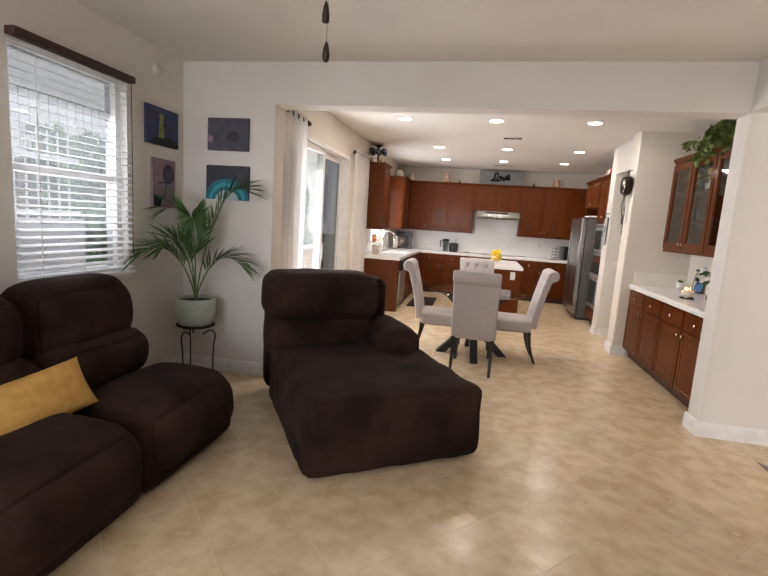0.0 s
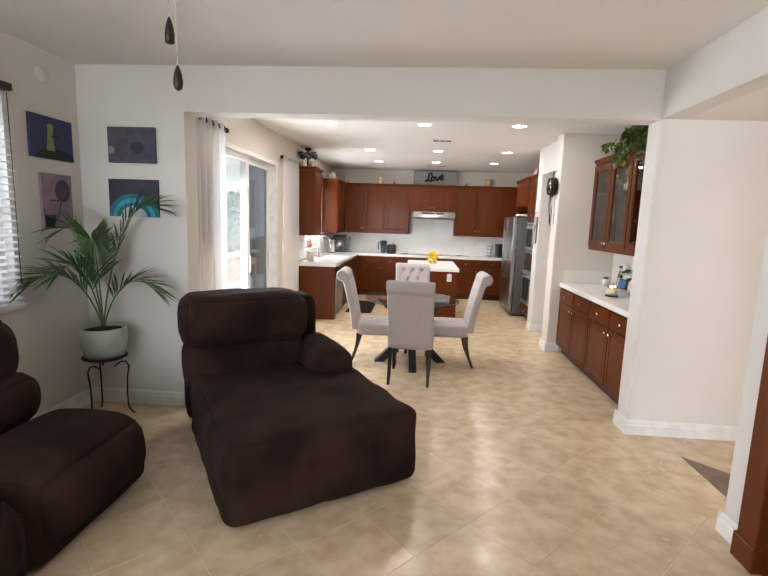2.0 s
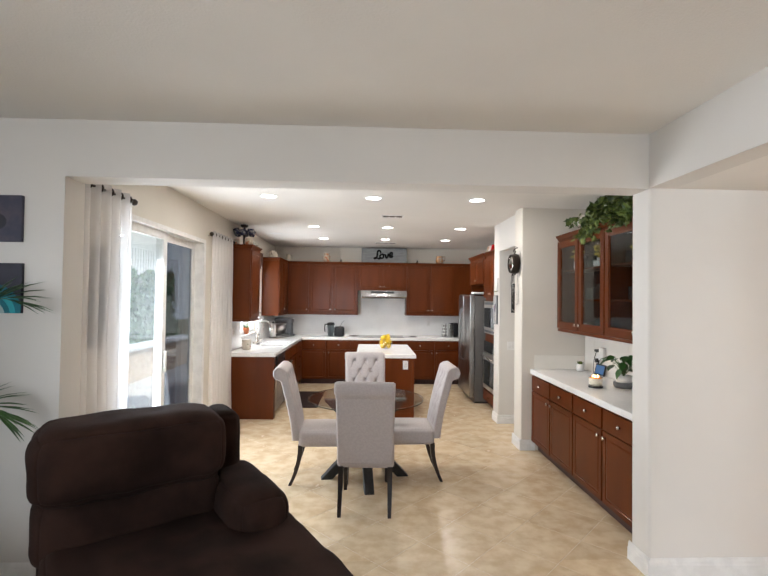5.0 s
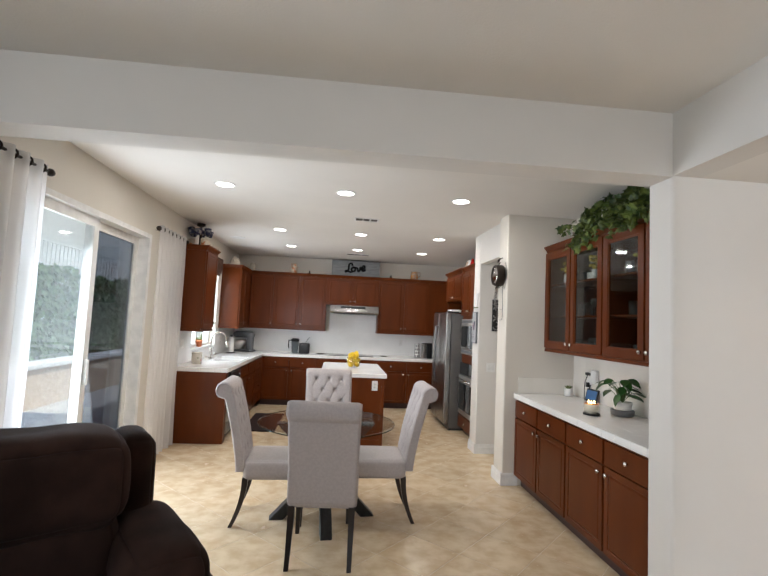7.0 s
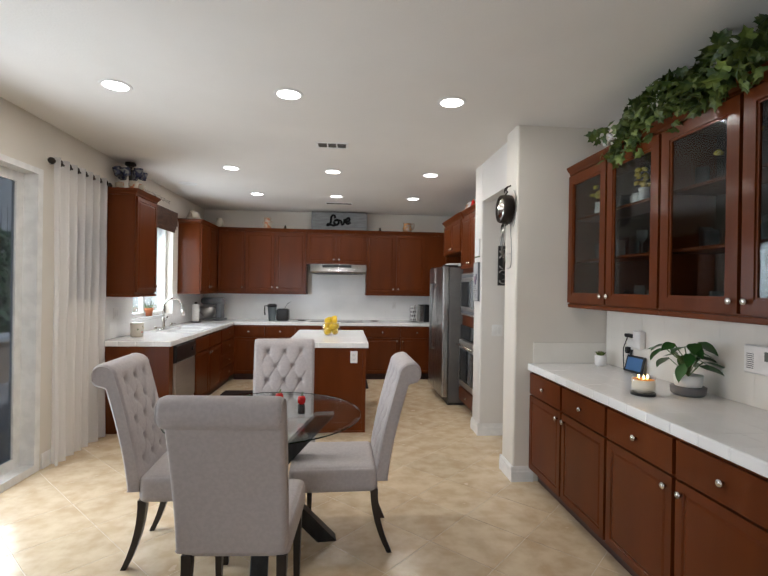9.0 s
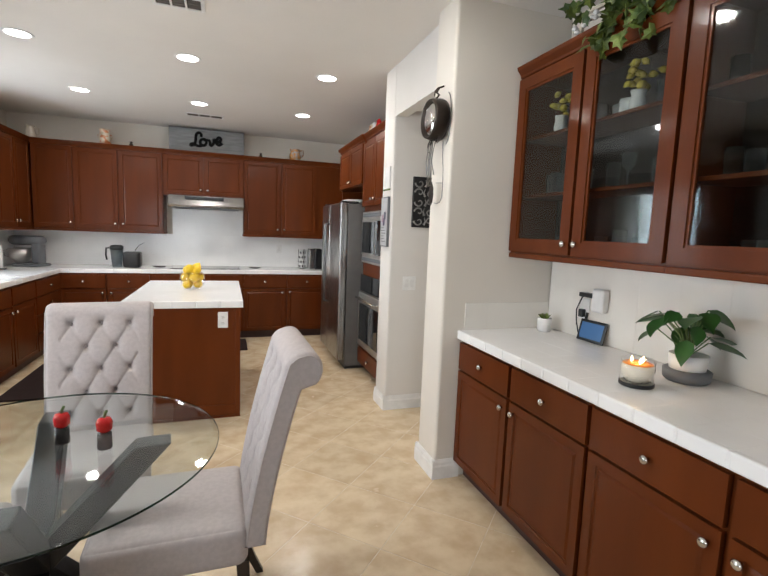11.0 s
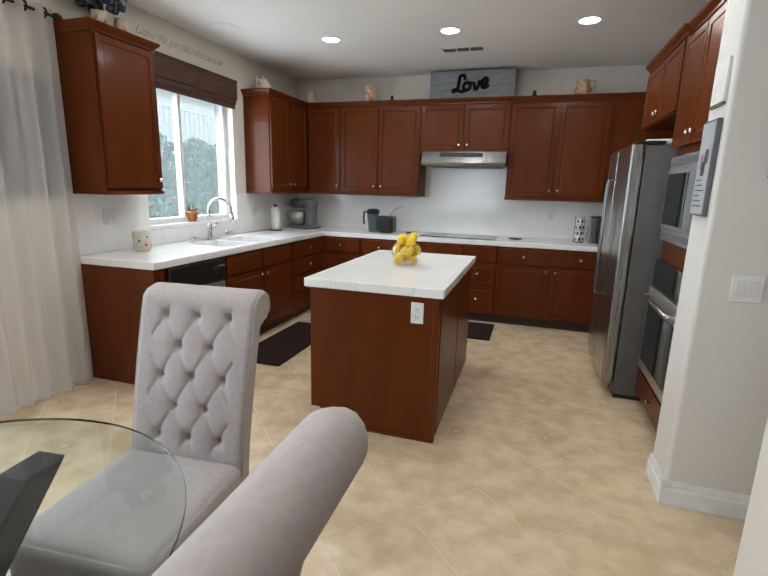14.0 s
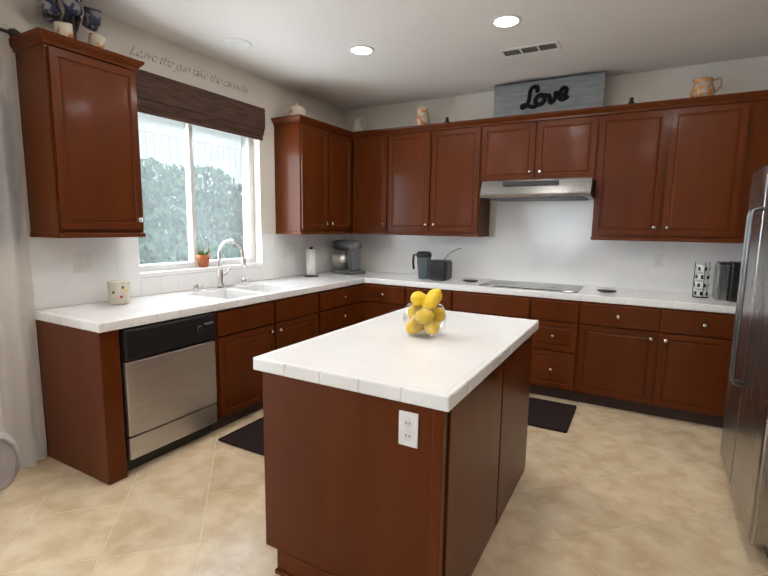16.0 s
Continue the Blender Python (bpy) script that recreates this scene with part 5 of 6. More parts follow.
# palm on its iron stand
st = thing("plant_stand", pose(-2.25, 2.385, 0), "bronze iron plant stand with curved legs", "plant stand")
part("ring", tube([(0.155 * math.cos(a), 0.155 * math.sin(a), 0.49) for a in [2 * math.pi * k / 32 for k in range(33)]], 0.006, 8), IRON, st, "", True)
part("plate", lathe([(0.001, 0.478), (0.145, 0.478), (0.15, 0.484), (0.001, 0.486)], 28), IRON, st)
for a in (-100, 20, 140):
    ca, sa = math.cos(radians(a)), math.sin(radians(a))
    part("leg", tube([(ca * r, sa * r, z) for r, z in ((0.06, 0.40), (0.10, 0.435), (0.145, 0.44), (0.165, 0.40), (0.15, 0.30), (0.145, 0.18), (0.15, 0.06), (0.18, 0.012), (0.20, 0.010))], 0.0065, 8), IRON, st, "", True)
pt = thing("potted_palm", pose(-2.25, 2.385, 0.487), "green areca palm in a sage ceramic pot on the stand", "potted plant")
pot = part("pot", lathe([(0.10, 0), (0.135, 0.012), (0.160, 0.09), (0.165, 0.17), (0.160, 0.235), (0.152, 0.238), (0.146, 0.225), (0.146, 0.20), (0.001, 0.20)], 36), SAGE, pt, "sage green glazed pot", True)
part("soil", lathe([(0.001, 0.201), (0.144, 0.201), (0.143, 0.212), (0.001, 0.216)], 24), SOIL, pot)


def frond(parent, az, reach, rise, droop, seed, leaf=0.29, n=24):
    """An arching stem with paired narrow leaflets."""
    r = random.Random(seed)
    d = Vector((math.cos(az), math.sin(az), 0))
    pts = []
    for k in range(15):
        f = k / 14
        pts.append(Vector((0, 0, 0.20)) + d * (reach * f ** 1.35) + Vector((0, 0, rise * math.sin(f * 1.75) - droop * f * f)))
    fr_ = part("frond", tube(pts, 0.007, 6, 0.0015), STEMM, parent, "", True)
    for k in range(n):
        f = 0.34 + 0.66 * k / (n - 1)
        i = min(13, int(f * 14))
        p = pts[i].lerp(pts[i + 1], f * 14 - i)
        tang = (pts[i + 1] - pts[i]).normalized()
        side = tang.cross(Vector((0, 0, 1))).normalized()
        up = side.cross(tang)
        ln = leaf * math.sin(0.35 + 2.3 * (1 - f) * 0.9 + 0.35) * r.uniform(0.85, 1.1)
        for s in (-1, 1):
            v = (tang * (0.75 + 0.8 * f) + side * s * (0.95 - 0.45 * f) + up * r.uniform(0.10, 0.40)).normalized()
            wv = v.cross(up).normalized() * 0.011
            fold = v.cross(wv).normalized() * 0.004
            spine = [p + v * (ln * q) - Vector((0, 0, 0.20 * ln * q * q)) for q in (0.0, 0.3, 0.65, 1.0)]
            vs = [spine[0], spine[1] + wv, spine[1] - fold, spine[1] - wv, spine[2] + wv * 0.8, spine[2] - fold, spine[2] - wv * 0.8, spine[3]]
            vs = [(max(q.x, -0.30), min(q.y, 0.262), q.z) for q in vs]
            lm = bpy.data.meshes.new("leaflet")
            lm.from_pydata(vs, [], [(0, 1, 2), (0, 2, 3), (1, 4, 5, 2), (2, 5, 6, 3), (4, 7, 5), (5, 7, 6)])
            lm.materials.append(PALM)
            o = new("leaflet", lm)
            o.parent = fr_


for k, (az, reach, rise, droop) in enumerate(((-120, 0.46, 0.58, 0.16), (5, 0.40, 0.50, 0.14), (-142, 0.22, 0.84, 0.04), (14, 0.42, 0.98, 0.0), (-70, 0.20, 0.74, 0.02), (-105, 0.32, 0.62, 0.12))):
    frond(pt, radians(az), reach, rise, droop, 100 + k)

# ceiling fan hub and its pull chain
UPX, UPY, UPZ = 0.004, -0.022, -0.78
fan = thing("ceiling_fan", pose(-0.30, -0.08, CEIL), "bronze ceiling fan hub with a hanging pull chain", "ceiling fan")
part("hub", lathe([(0.001, -0.36), (0.06, -0.355), (0.10, -0.30), (0.11, -0.22), (0.06, -0.17), (0.018, -0.16), (0.018, -0.06), (0.07, -0.05), (0.075, 0.0), (0.001, 0.0)], 28), IRON, fan, "", True)
part("upper_pull", lathe([(0.003, -0.046), (0.008, -0.044), (0.0085, -0.03), (0.006, -0.012), (0.002, 0.0)], 14), IRON, fan, "", True, pose(UPX, UPY, UPZ))
part("upper_chain", tube([(UPX, UPY, -0.34), (UPX, UPY, UPZ)], 0.0016, 6), NICKEL, fan)
part("chain", tube([(-0.01, 0.03, -0.34), (-0.01, 0.03, -0.85)], 0.0016, 6), NICKEL, fan)
part("pull", lathe([(0.002, -0.915), (0.007, -0.911), (0.0095, -0.900), (0.007, -0.882), (0.002, -0.868)], 14), IRON, fan, "", True, pose(-0.01, 0.03, 0.022))

# wooden built-in beside the foyer
wb = thing("wooden_cabinet_surround", pose(0, 0, 0), "tall reddish wooden built-in with fluted pilaster", "cabinet")
part("pilaster", rounded(1.825, 1.165, 0.10, XC - 0.0005, 1.295, 2.27, 0.006), CHERRY, wb)
part("plinth_block", rounded(1.812, 1.155, 0.0, XC - 0.0005, 1.305, 0.13, 0.008), CHERRY, wb)
part("back_panel", rounded(1.87, 0.15, 0.0, XC - 0.0005, 1.164, 2.27, 0.0), CHERRY, wb)
part("plinth", rounded(1.86, 0.15, 0.0, 1.8699, 1.15, 0.12, 0.004), CHERRY, wb)
part("cornice", rounded(1.77, 0.10, 2.27, XC - 0.0005, 1.345, 2.36, 0.012), CHERRY, wb)
t = thing("wall_sensor", pose(XL + 0.001, 2.31, 2.57, 0, 90, 0), "round white wall sensor near the ceiling", "sensor")
part("cover", lathe([(0.055, 0), (0.055, 0.012), (0.045, 0.022), (0.001, 0.024)], 28), WALL, t, "", True)

# stairs
sr = thing("staircase", pose(0, 0, 0), "tan carpeted staircase with white skirt boards", "staircase")
for k in range(10):
    y = 2.72 + 0.25 * k
    part("step", rounded(2.725, y, 0.0 if k == 0 else 0.18 * k - 0.05, 3.82, y + (0.25 if k < 9 else 0.9) + 0.02, 0.18 * (k + 1), 0.018, 2), CARPET, sr)
part("skirt_board", rounded(3.82, 2.67, 0.0, 3.86, 4.97, 0.30, 0.0), TRIM, sr)
nw = part("newel_post", rounded(3.75, 3.75, 0.86, 3.85, 3.85, 1.75, 0.008), TRIM, sr)
part("newel_turning", lathe([(0.04, 0), (0.05, 0.03), (0.03, 0.06), (0.045, 0.22), (0.028, 0.34), (0.05, 0.37), (0.05, 0.42), (0.03, 0.44), (0.055, 0.47), (0.06, 0.50), (0.03, 0.53), (0.001, 0.535)], 20), TRIM, nw, "", True, pose(3.80, 3.80, 1.75))
part("landing_wall", rounded(3.74, 3.9, 0.0, 3.82, 5.1, 1.30, 0.01), WALL, sr)
part("hand_rail", tube([(3.80, 3.0, 1.25), (3.80, 3.76, 1.80)], 0.028, 10), TRIM, sr, "", True)

# ---- kitchen small things ----
CT = 0.9115
bw = thing("lemon_bowl", pose(0.41, 6.97, CT), "clear glass bowl heaped with yellow lemons", "fruit bowl")
part("bowl", lathe([(0.04, 0), (0.07, 0.006), (0.100, 0.045), (0.107, 0.085), (0.098, 0.125), (0.084, 0.150), (0.081, 0.150), (0.095, 0.125), (0.103, 0.085), (0.096, 0.047), (0.066, 0.010), (0.001, 0.008)], 36), CLEAR, bw, "", True).visible_shadow = False
lem = mesh_of("lemon", lathe([(0.002, -0.050), (0.010, -0.045), (0.028, -0.030), (0.036, -0.01), (0.036, 0.01), (0.028, 0.030), (0.010, 0.045), (0.002, 0.052)], 18), LEMON, True)
for k, (x, y, z, a, b) in enumerate(((0.045, -0.015, 0.050, 80, 20), (-0.035, 0.045, 0.050, 80, 90), (-0.035, -0.042, 0.048, 85, 150), (0.052, 0.035, 0.100, 60, 60), (-0.055, 0.0, 0.105, 25, 10), (0.02, -0.055, 0.105, 75, 100), (0.0, 0.052, 0.112, 80, 40), (0.035, -0.025, 0.165, 30, 120), (-0.035, 0.02, 0.168, 80, 60), (-0.02, -0.035, 0.182, 70, 10), (0.03, 0.035, 0.185, 35, 100))):
    o = tagged(new("lemon", lem), "ripe yellow lemon in the glass bowl", "fruit", "lemons in the bowl")
    o.matrix_basis = pose(0.41 + x, 6.97 + y, CT + z, a, 0, b)

mx_ = thing("stand_mixer", pose(-1.54, 9.22, CT, 0, 0, -18), "grey stand mixer with steel bowl", "stand mixer")
part("foot", rounded(-0.10, -0.10, 0, 0.16, 0.10, 0.035, 0.015, 3), GREY, mx_)
part("column", rounded(0.06, -0.05, 0.03, 0.15, 0.05, 0.27, 0.02, 3), GREY, mx_)
part("head", cushion(-0.17, -0.06, 0.235, 0.17, 0.06, 0.345, 0.05, 0.0, 8, 1, 0), GREY, mx_, "", True)
part("bowl", lathe([(0.05, 0.035), (0.055, 0.05), (0.095, 0.10), (0.105, 0.20), (0.103, 0.20), (0.09, 0.10), (0.001, 0.06)], 28), STEELH, mx_, "polished steel bowl", True, pose(-0.07, 0, 0))
part("bowl_handle", tube([(-0.17, -0.02, 0.18), (-0.215, -0.03, 0.17), (-0.21, -0.03, 0.11), (-0.165, -0.02, 0.10)], 0.006, 6), NICKEL, mx_, "", True)
mx_.scale = (1.2, 1.2, 1.05)
ptw = thing("paper_towel_holder", pose(-1.66, 8.74, CT), "paper towel roll on a dark upright holder", "paper towel")
part("base", lathe([(0.075, 0), (0.075, 0.010), (0.001, 0.012)], 24), BLACK, ptw)
part("roll", lathe([(0.018, 0.014), (0.048, 0.014), (0.050, 0.02), (0.050, 0.27), (0.018, 0.275)], 28), PAPER, ptw, "white paper roll", True)
part("finial", lathe([(0.010, 0.27), (0.020, 0.285), (0.022, 0.30), (0.001, 0.305)], 16), BLACK, ptw, "", True)
bd = thing("blender", pose(-0.52, 9.20, CT), "black countertop blender base with separate pitcher", "blender")
part("motor_base", cushion(-0.01, -0.10, 0, 0.19, 0.10, 0.20, 0.035, 0, 8, 1, 0), BLACK, bd, "", True)
part("control_panel", rounded(0.02, -0.094, 0.03, 0.14, -0.085, 0.075, 0.003), GREY, bd)
part("pitcher", lathe([(0.050, 0.0), (0.055, 0.02), (0.072, 0.22), (0.070, 0.22), (0.050, 0.02), (0.001, 0.015)], 24), glass("smoky_pitcher", (0.85, 0.9, 0.92), 0.75, 0.1, 0.25), bd, "", True, pose(-0.085, 0, 0))
part("lid", lathe([(0.076, 0.22), (0.078, 0.255), (0.058, 0.275), (0.001, 0.278)], 24), BLACK, bd, "", True, pose(-0.085, 0, 0))
part("pitcher_handle", tube([(-0.155, 0, 0.24), (-0.20, 0, 0.235), (-0.205, 0, 0.15), (-0.195, 0, 0.09)], 0.011, 8), BLACK, bd, "", True)
part("power_cord", tube([(0.10, 0.05, 0.19), (0.14, 0.14, 0.27), (0.17, 0.30, 0.30), (0.17, 0.37, 0.30)], 0.004, 6), BLACK, bd, "", True)
for x, y in ((-0.13, 9.24), (1.06, 9.22)):
    s = thing("spoon_rest", pose(x, y, CT), "dark leaf-shaped spoon rest by the cooktop", "spoon rest", "spoon rests")
    bm = lathe([(0.02, 0), (0.055, 0.006), (0.062, 0.016), (0.055, 0.014), (0.001, 0.008)], 18)
    for v in bm.verts:
        v.co.x *= 1.25
        v.co.y *= 0.8
    part("dish", bm, IRON, s, "", True)
cs_ = thing("cup_stack", pose(1.72, 9.33, CT), "stack of four patterned espresso cups in a wire rack", "cups")
for k in range(4):
    c_ = part("cup", lathe([(0.042, 0.0), (0.046, 0.01), (0.046, 0.052), (0.043, 0.054), (0.001, 0.05)], 22), PAPER, cs_, "", True, pose(0, 0, 0.008 + 0.064 * k))
    for q in range(7):
        a = 2 * math.pi * q / 7 + 0.4 * k
        part("pattern", rounded(-0.009, -0.0475, 0.012, 0.009, -0.044, 0.04, 0), BLACK, c_, at=pose(0, 0, 0, 0, 0, math.degrees(a)))
for a in (40, 160, 280):
    part("rack_wire", tube([(0.054 * math.cos(radians(a)), 0.054 * math.sin(radians(a)), z) for z in (0, 0.13, 0.275)], 0.0025, 6), IRON, cs_)
part("rack_base", lathe([(0.055, 0), (0.055, 0.006), (0.001, 0.007)], 20), IRON, cs_)
cf = thing("coffee_maker", pose(1.86, 9.30, CT), "tall steel and black coffee machine beside the cups", "coffee maker")
part("tank", rounded(-0.06, -0.10, 0, 0.02, 0.10, 0.27, 0.012, 3), STEEL, cf)
part("body", rounded(0.021, -0.11, 0, 0.12, 0.11, 0.29, 0.014, 3), BLACK, cf)
part("lid", rounded(-0.05, -0.09, 0.271, 0.02, 0.09, 0.285, 0.004), BLACK, cf)
op = thing("potted_herb", pose(-1.87, 7.58, WZ0 + 0.005), "small succulent in an orange terracotta pot on the sill", "potted plant")
part("pot", lathe([(0.036, 0), (0.050, 0.075), (0.056, 0.078), (0.057, 0.10), (0.050, 0.10), (0.048, 0.085), (0.001, 0.085)], 24), TERRA, op, "terracotta pot", True)
for k in range(9):
    a = 2 * math.pi * k / 9
    part("leaf", tube([(0.01 * math.cos(a), 0.01 * math.sin(a), 0.08), (0.04 * math.cos(a), 0.04 * math.sin(a), 0.12), (0.055 * math.cos(a), 0.055 * math.sin(a), 0.13 + 0.03 * (k % 3))], 0.010, 6, 0.003), LEAF, op, "", True)
mg = thing("flowered_canister", pose(-1.64, 6.72, CT), "cream ceramic canister with painted flowers", "canister")
part("body", lathe([(0.055, 0), (0.062, 0.008), (0.064, 0.14), (0.066, 0.15), (0.060, 0.15), (0.001, 0.14)], 28), CREAM, mg, "", True)
for k, (a, z, m_) in enumerate(((-20, 0.05, RED), (15, 0.09, LEMON), (-60, 0.08, LEAF), (50, 0.04, RED), (-10, 0.11, LEAF), (80, 0.09, LEMON))):
    part("flower", lathe([(0.009, 0), (0.007, 0.001), (0.001, 0.0015)], 10), m_, mg, at=pose(0.0645 * math.cos(radians(a)), 0.0645 * math.sin(radians(a)), z, 0, 90, a))
for y, xx in ((6.60, 0), (8.55, 0)):
    o = thing("wall_outlet", pose(XK + 0.0085, y, 1.17, 0, 0, 90), "white double wall outlet on the tiles", "outlet", "wall outlets")
    part("plate", rounded(-0.058, -0.006, -0.058, 0.058, 0, 0.058, 0.003), TRIM, o)
    for x in (-0.025, 0.025):
        part("socket", rounded(x - 0.014, -0.008, -0.03, x + 0.014, -0.006, 0.03, 0.002), PAPER, o)
o = thing("wall_outlet", pose(1.42, FAR - 0.0085, 1.17), "white wall outlet on the tiles", "outlet", "wall outlets")
part("plate", rounded(-0.036, -0.006, -0.058, 0.036, 0, 0.058, 0.003), TRIM, o)
part("socket", rounded(-0.014, -0.008, -0.03, 0.014, -0.006, 0.03, 0.002), PAPER, o)
for x0, y0, x1, y1, a in ((-1.07, 6.98, -0.62, 8.15, 0), (-0.2, 8.30, 0.93, 8.86, 0)):
    f = thing("floor_mat", pose(0, 0, 0.002), "dark cushioned kitchen floor mat", "floor mat", "kitchen mats")
    part("mat", rounded(x0, y0, 0, x1, y1, 0.016, 0.007), RUBBER, f)

# bamboo shade and lettering above the sink
bs = thing("bamboo_shade", pose(XK + 0.002, 0, 0), "dark woven bamboo roman shade, raised", "window shade")
part("headrail", rounded(0, 6.95, 2.43, 0.05, 8.22, 2.46, 0.004), BAMBOO, bs)
for k in range(3):
    part("fold", rounded(0.006 + 0.012 * k, 6.95, 2.185 + 0.045 * k, 0.016 + 0.016 * k, 8.22, 2.43, 0.004), BAMBOO, bs)


def text(name, words, m, size, mat, parent, extrude=0.001, shear=0.0, spacing=1.0, thin=0.0):
    cu = bpy.data.curves.new(name, "FONT")
    cu.body, cu.size, cu.extrude, cu.shear, cu.space_character = words, size, extrude, shear, spacing
    cu.offset = thin
    cu.align_x, cu.align_y = "CENTER", "CENTER"
    tmp = bpy.data.objects.new(name, cu)
    scene.collection.objects.link(tmp)
    bpy.context.view_layer.update()
    me = bpy.data.meshes.new_from_object(tmp.evaluated_get(bpy.context.evaluated_depsgraph_get()))
    bpy.data.objects.remove(tmp)
    me.materials.clear()
    me.materials.append(mat)
    o = new(name, me)
    o.parent = parent
    o.matrix_basis = m
    return o


INK = plain("dark_ink", (0.03, 0.028, 0.028), 0.6)
wt = thing("wall_lettering", pose(XK + 0.0015, 7.52, 2.585, 0, 0, 90), "thin dark script lettering on the wall", "wall decal")
text("script", "Leave the gun take the cannolis", pose(0, 0, 0, 90, 0, 0), 0.098, INK, wt, 0.0005, 0.55, 0.88, -0.0026)
LETTER = plain("matt_black_letter", (0.006, 0.006, 0.006), 0.8, spec=0.15)
sg = thing("love_sign", pose(0.457, 9.335, 2.41, -2, 0, 0), "grey washed wooden sign with black script word Love", "sign")
part("board", rounded(-0.463, 0, 0, 0.463, 0.018, 0.305, 0.003), SIGNM, sg)
part("top_edge", rounded(-0.464, -0.001, 0.3055, 0.464, 0.019, 0.309, 0.0), INK, sg)


def stroke(points, r):
    """A flat brush stroke through a few points, smoothed."""
    pts = [Vector((x, 0, z)) for x, z in points]
    for _ in range(3):
        pts = [pts[0]] + [q for p, n_ in zip(pts, pts[1:]) for q in (p.lerp(n_, 0.25), p.lerp(n_, 0.75))] + [pts[-1]]
    bm = tube(pts, r, 8)
    for v in bm.verts:
        v.co.y *= 0.6
    return bm


for nm, pts in (("letter_l", [(-0.085, 0.130), (-0.085, 0.172), (-0.120, 0.184), (-0.148, 0.155), (-0.150, 0.10), (-0.156, 0.055), (-0.178, 0.020), (-0.212, 0.006), (-0.214, 0.030), (-0.175, 0.034), (-0.130, 0.010), (-0.09, 0.010), (-0.068, 0.04)]),
                ("letter_o", [(-0.035, 0.105), (-0.085, 0.10), (-0.105, 0.045), (-0.06, 0.018), (-0.025, 0.04), (-0.02, 0.095), (-0.06, 0.11), (-0.045, 0.09), (0.0, 0.10)]),
                ("letter_v", [(0.0, 0.10), (0.022, 0.085), (0.025, 0.03), (0.05, 0.03), (0.075, 0.085), (0.065, 0.115), (0.085, 0.095)]),
                ("letter_e", [(0.085, 0.07), (0.13, 0.08), (0.165, 0.115), (0.14, 0.15), (0.105, 0.12), (0.095, 0.065), (0.13, 0.035), (0.175, 0.07)])):
    part(nm, stroke(pts, 0.018), LETTER, sg, "", True, pose(0.01, -0.008, 0.075, 0, 0, 0))

# pottery on top of the cabinets
TOPZ = 2.411
def pottery(name, x, y, prof, mat, label, cat, z=TOPZ):
    o = thing(name, pose(x, y, z), label, cat)
    part("body", lathe(prof, 24), mat, o, "", True)
    return o


BLUEW = surface("blue_white_glaze", (0.24, 0.235, 0.24), (0.03, 0.034, 0.08), 0.25, 26, 2, spread=(0.42, 0.52))
MOTTLE = surface("painted_pottery", (0.60, 0.52, 0.40), (0.50, 0.16, 0.05), 0.3, 22, 2, spread=(0.5, 0.62))
ORANGEP = surface("orange_blue_majolica", (0.50, 0.22, 0.05), (0.42, 0.40, 0.38), 0.25, 34, 3, spread=(0.44, 0.60))
tpz = pottery("teapot", -1.64, 8.52, [(0.06, 0), (0.085, 0.01), (0.088, 0.05), (0.065, 0.11), (0.03, 0.125), (0.012, 0.13), (0.016, 0.15), (0.001, 0.158)], CREAM, "cream ceramic teapot on the cabinet", "teapot")
part("handle", tube([(-0.01, 0.06, 0.10), (-0.01, 0.125, 0.11), (-0.01, 0.12, 0.06), (-0.01, 0.085, 0.04)], 0.009, 8), CREAM, tpz, "", True)
part("spout", tube([(0, -0.08, 0.06), (0, -0.12, 0.09), (0, -0.135, 0.13)], 0.014, 8, 0.008), CREAM, tpz, "", True)
pottery("plate", -1.50, 9.36, [(0.05, 0), (0.14, 0.012), (0.142, 0.016), (0.001, 0.008)], CREAM, "pale ceramic plate on the cabinet", "plate")
pch = pottery("pitcher", -1.50, 9.36, [(0.045, 0), (0.058, 0.03), (0.05, 0.08), (0.038, 0.12), (0.046, 0.14), (0.040, 0.14), (0.001, 0.12)], CREAM, "small cream pitcher on a plate", "pitcher", TOPZ + 0.012)
part("handle", tube([(0.045, 0, 0.12), (0.085, 0, 0.11), (0.08, 0, 0.05), (0.052, 0, 0.035)], 0.007, 8), CREAM, pch, "", True)
jr = pottery("ceramic_jar", -0.72, 9.33, [(0.05, 0), (0.062, 0.01), (0.066, 0.07), (0.058, 0.13), (0.046, 0.15), (0.058, 0.165), (0.060, 0.185), (0.001, 0.19)], MOTTLE, "cream lidded jar with painted fruit", "jar")
for s in (-1, 1):
    part("ear", tube([(s * 0.058, 0, 0.12), (s * 0.078, 0, 0.11), (s * 0.075, 0, 0.08), (s * 0.062, 0, 0.07)], 0.006, 8), MOTTLE, jr, "", True)
jg = pottery("majolica_jug", 1.60, 9.34, [(0.055, 0), (0.085, 0.02), (0.095, 0.07), (0.075, 0.12), (0.065, 0.15), (0.072, 0.17), (0.066, 0.17), (0.001, 0.13)], ORANGEP, "orange and blue painted jug", "jug")
part("handle", tube([(0.065, 0, 0.15), (0.13, 0, 0.17), (0.135, 0, 0.10), (0.09, 0, 0.05)], 0.009, 8), ORANGEP, jg, "", True)
jg.scale = (0.85, 0.85, 0.9)
part("lip", tube([(-0.05, 0, 0.15), (-0.085, 0, 0.175)], 0.02, 8, 0.01), ORANGEP, jg, "", True)
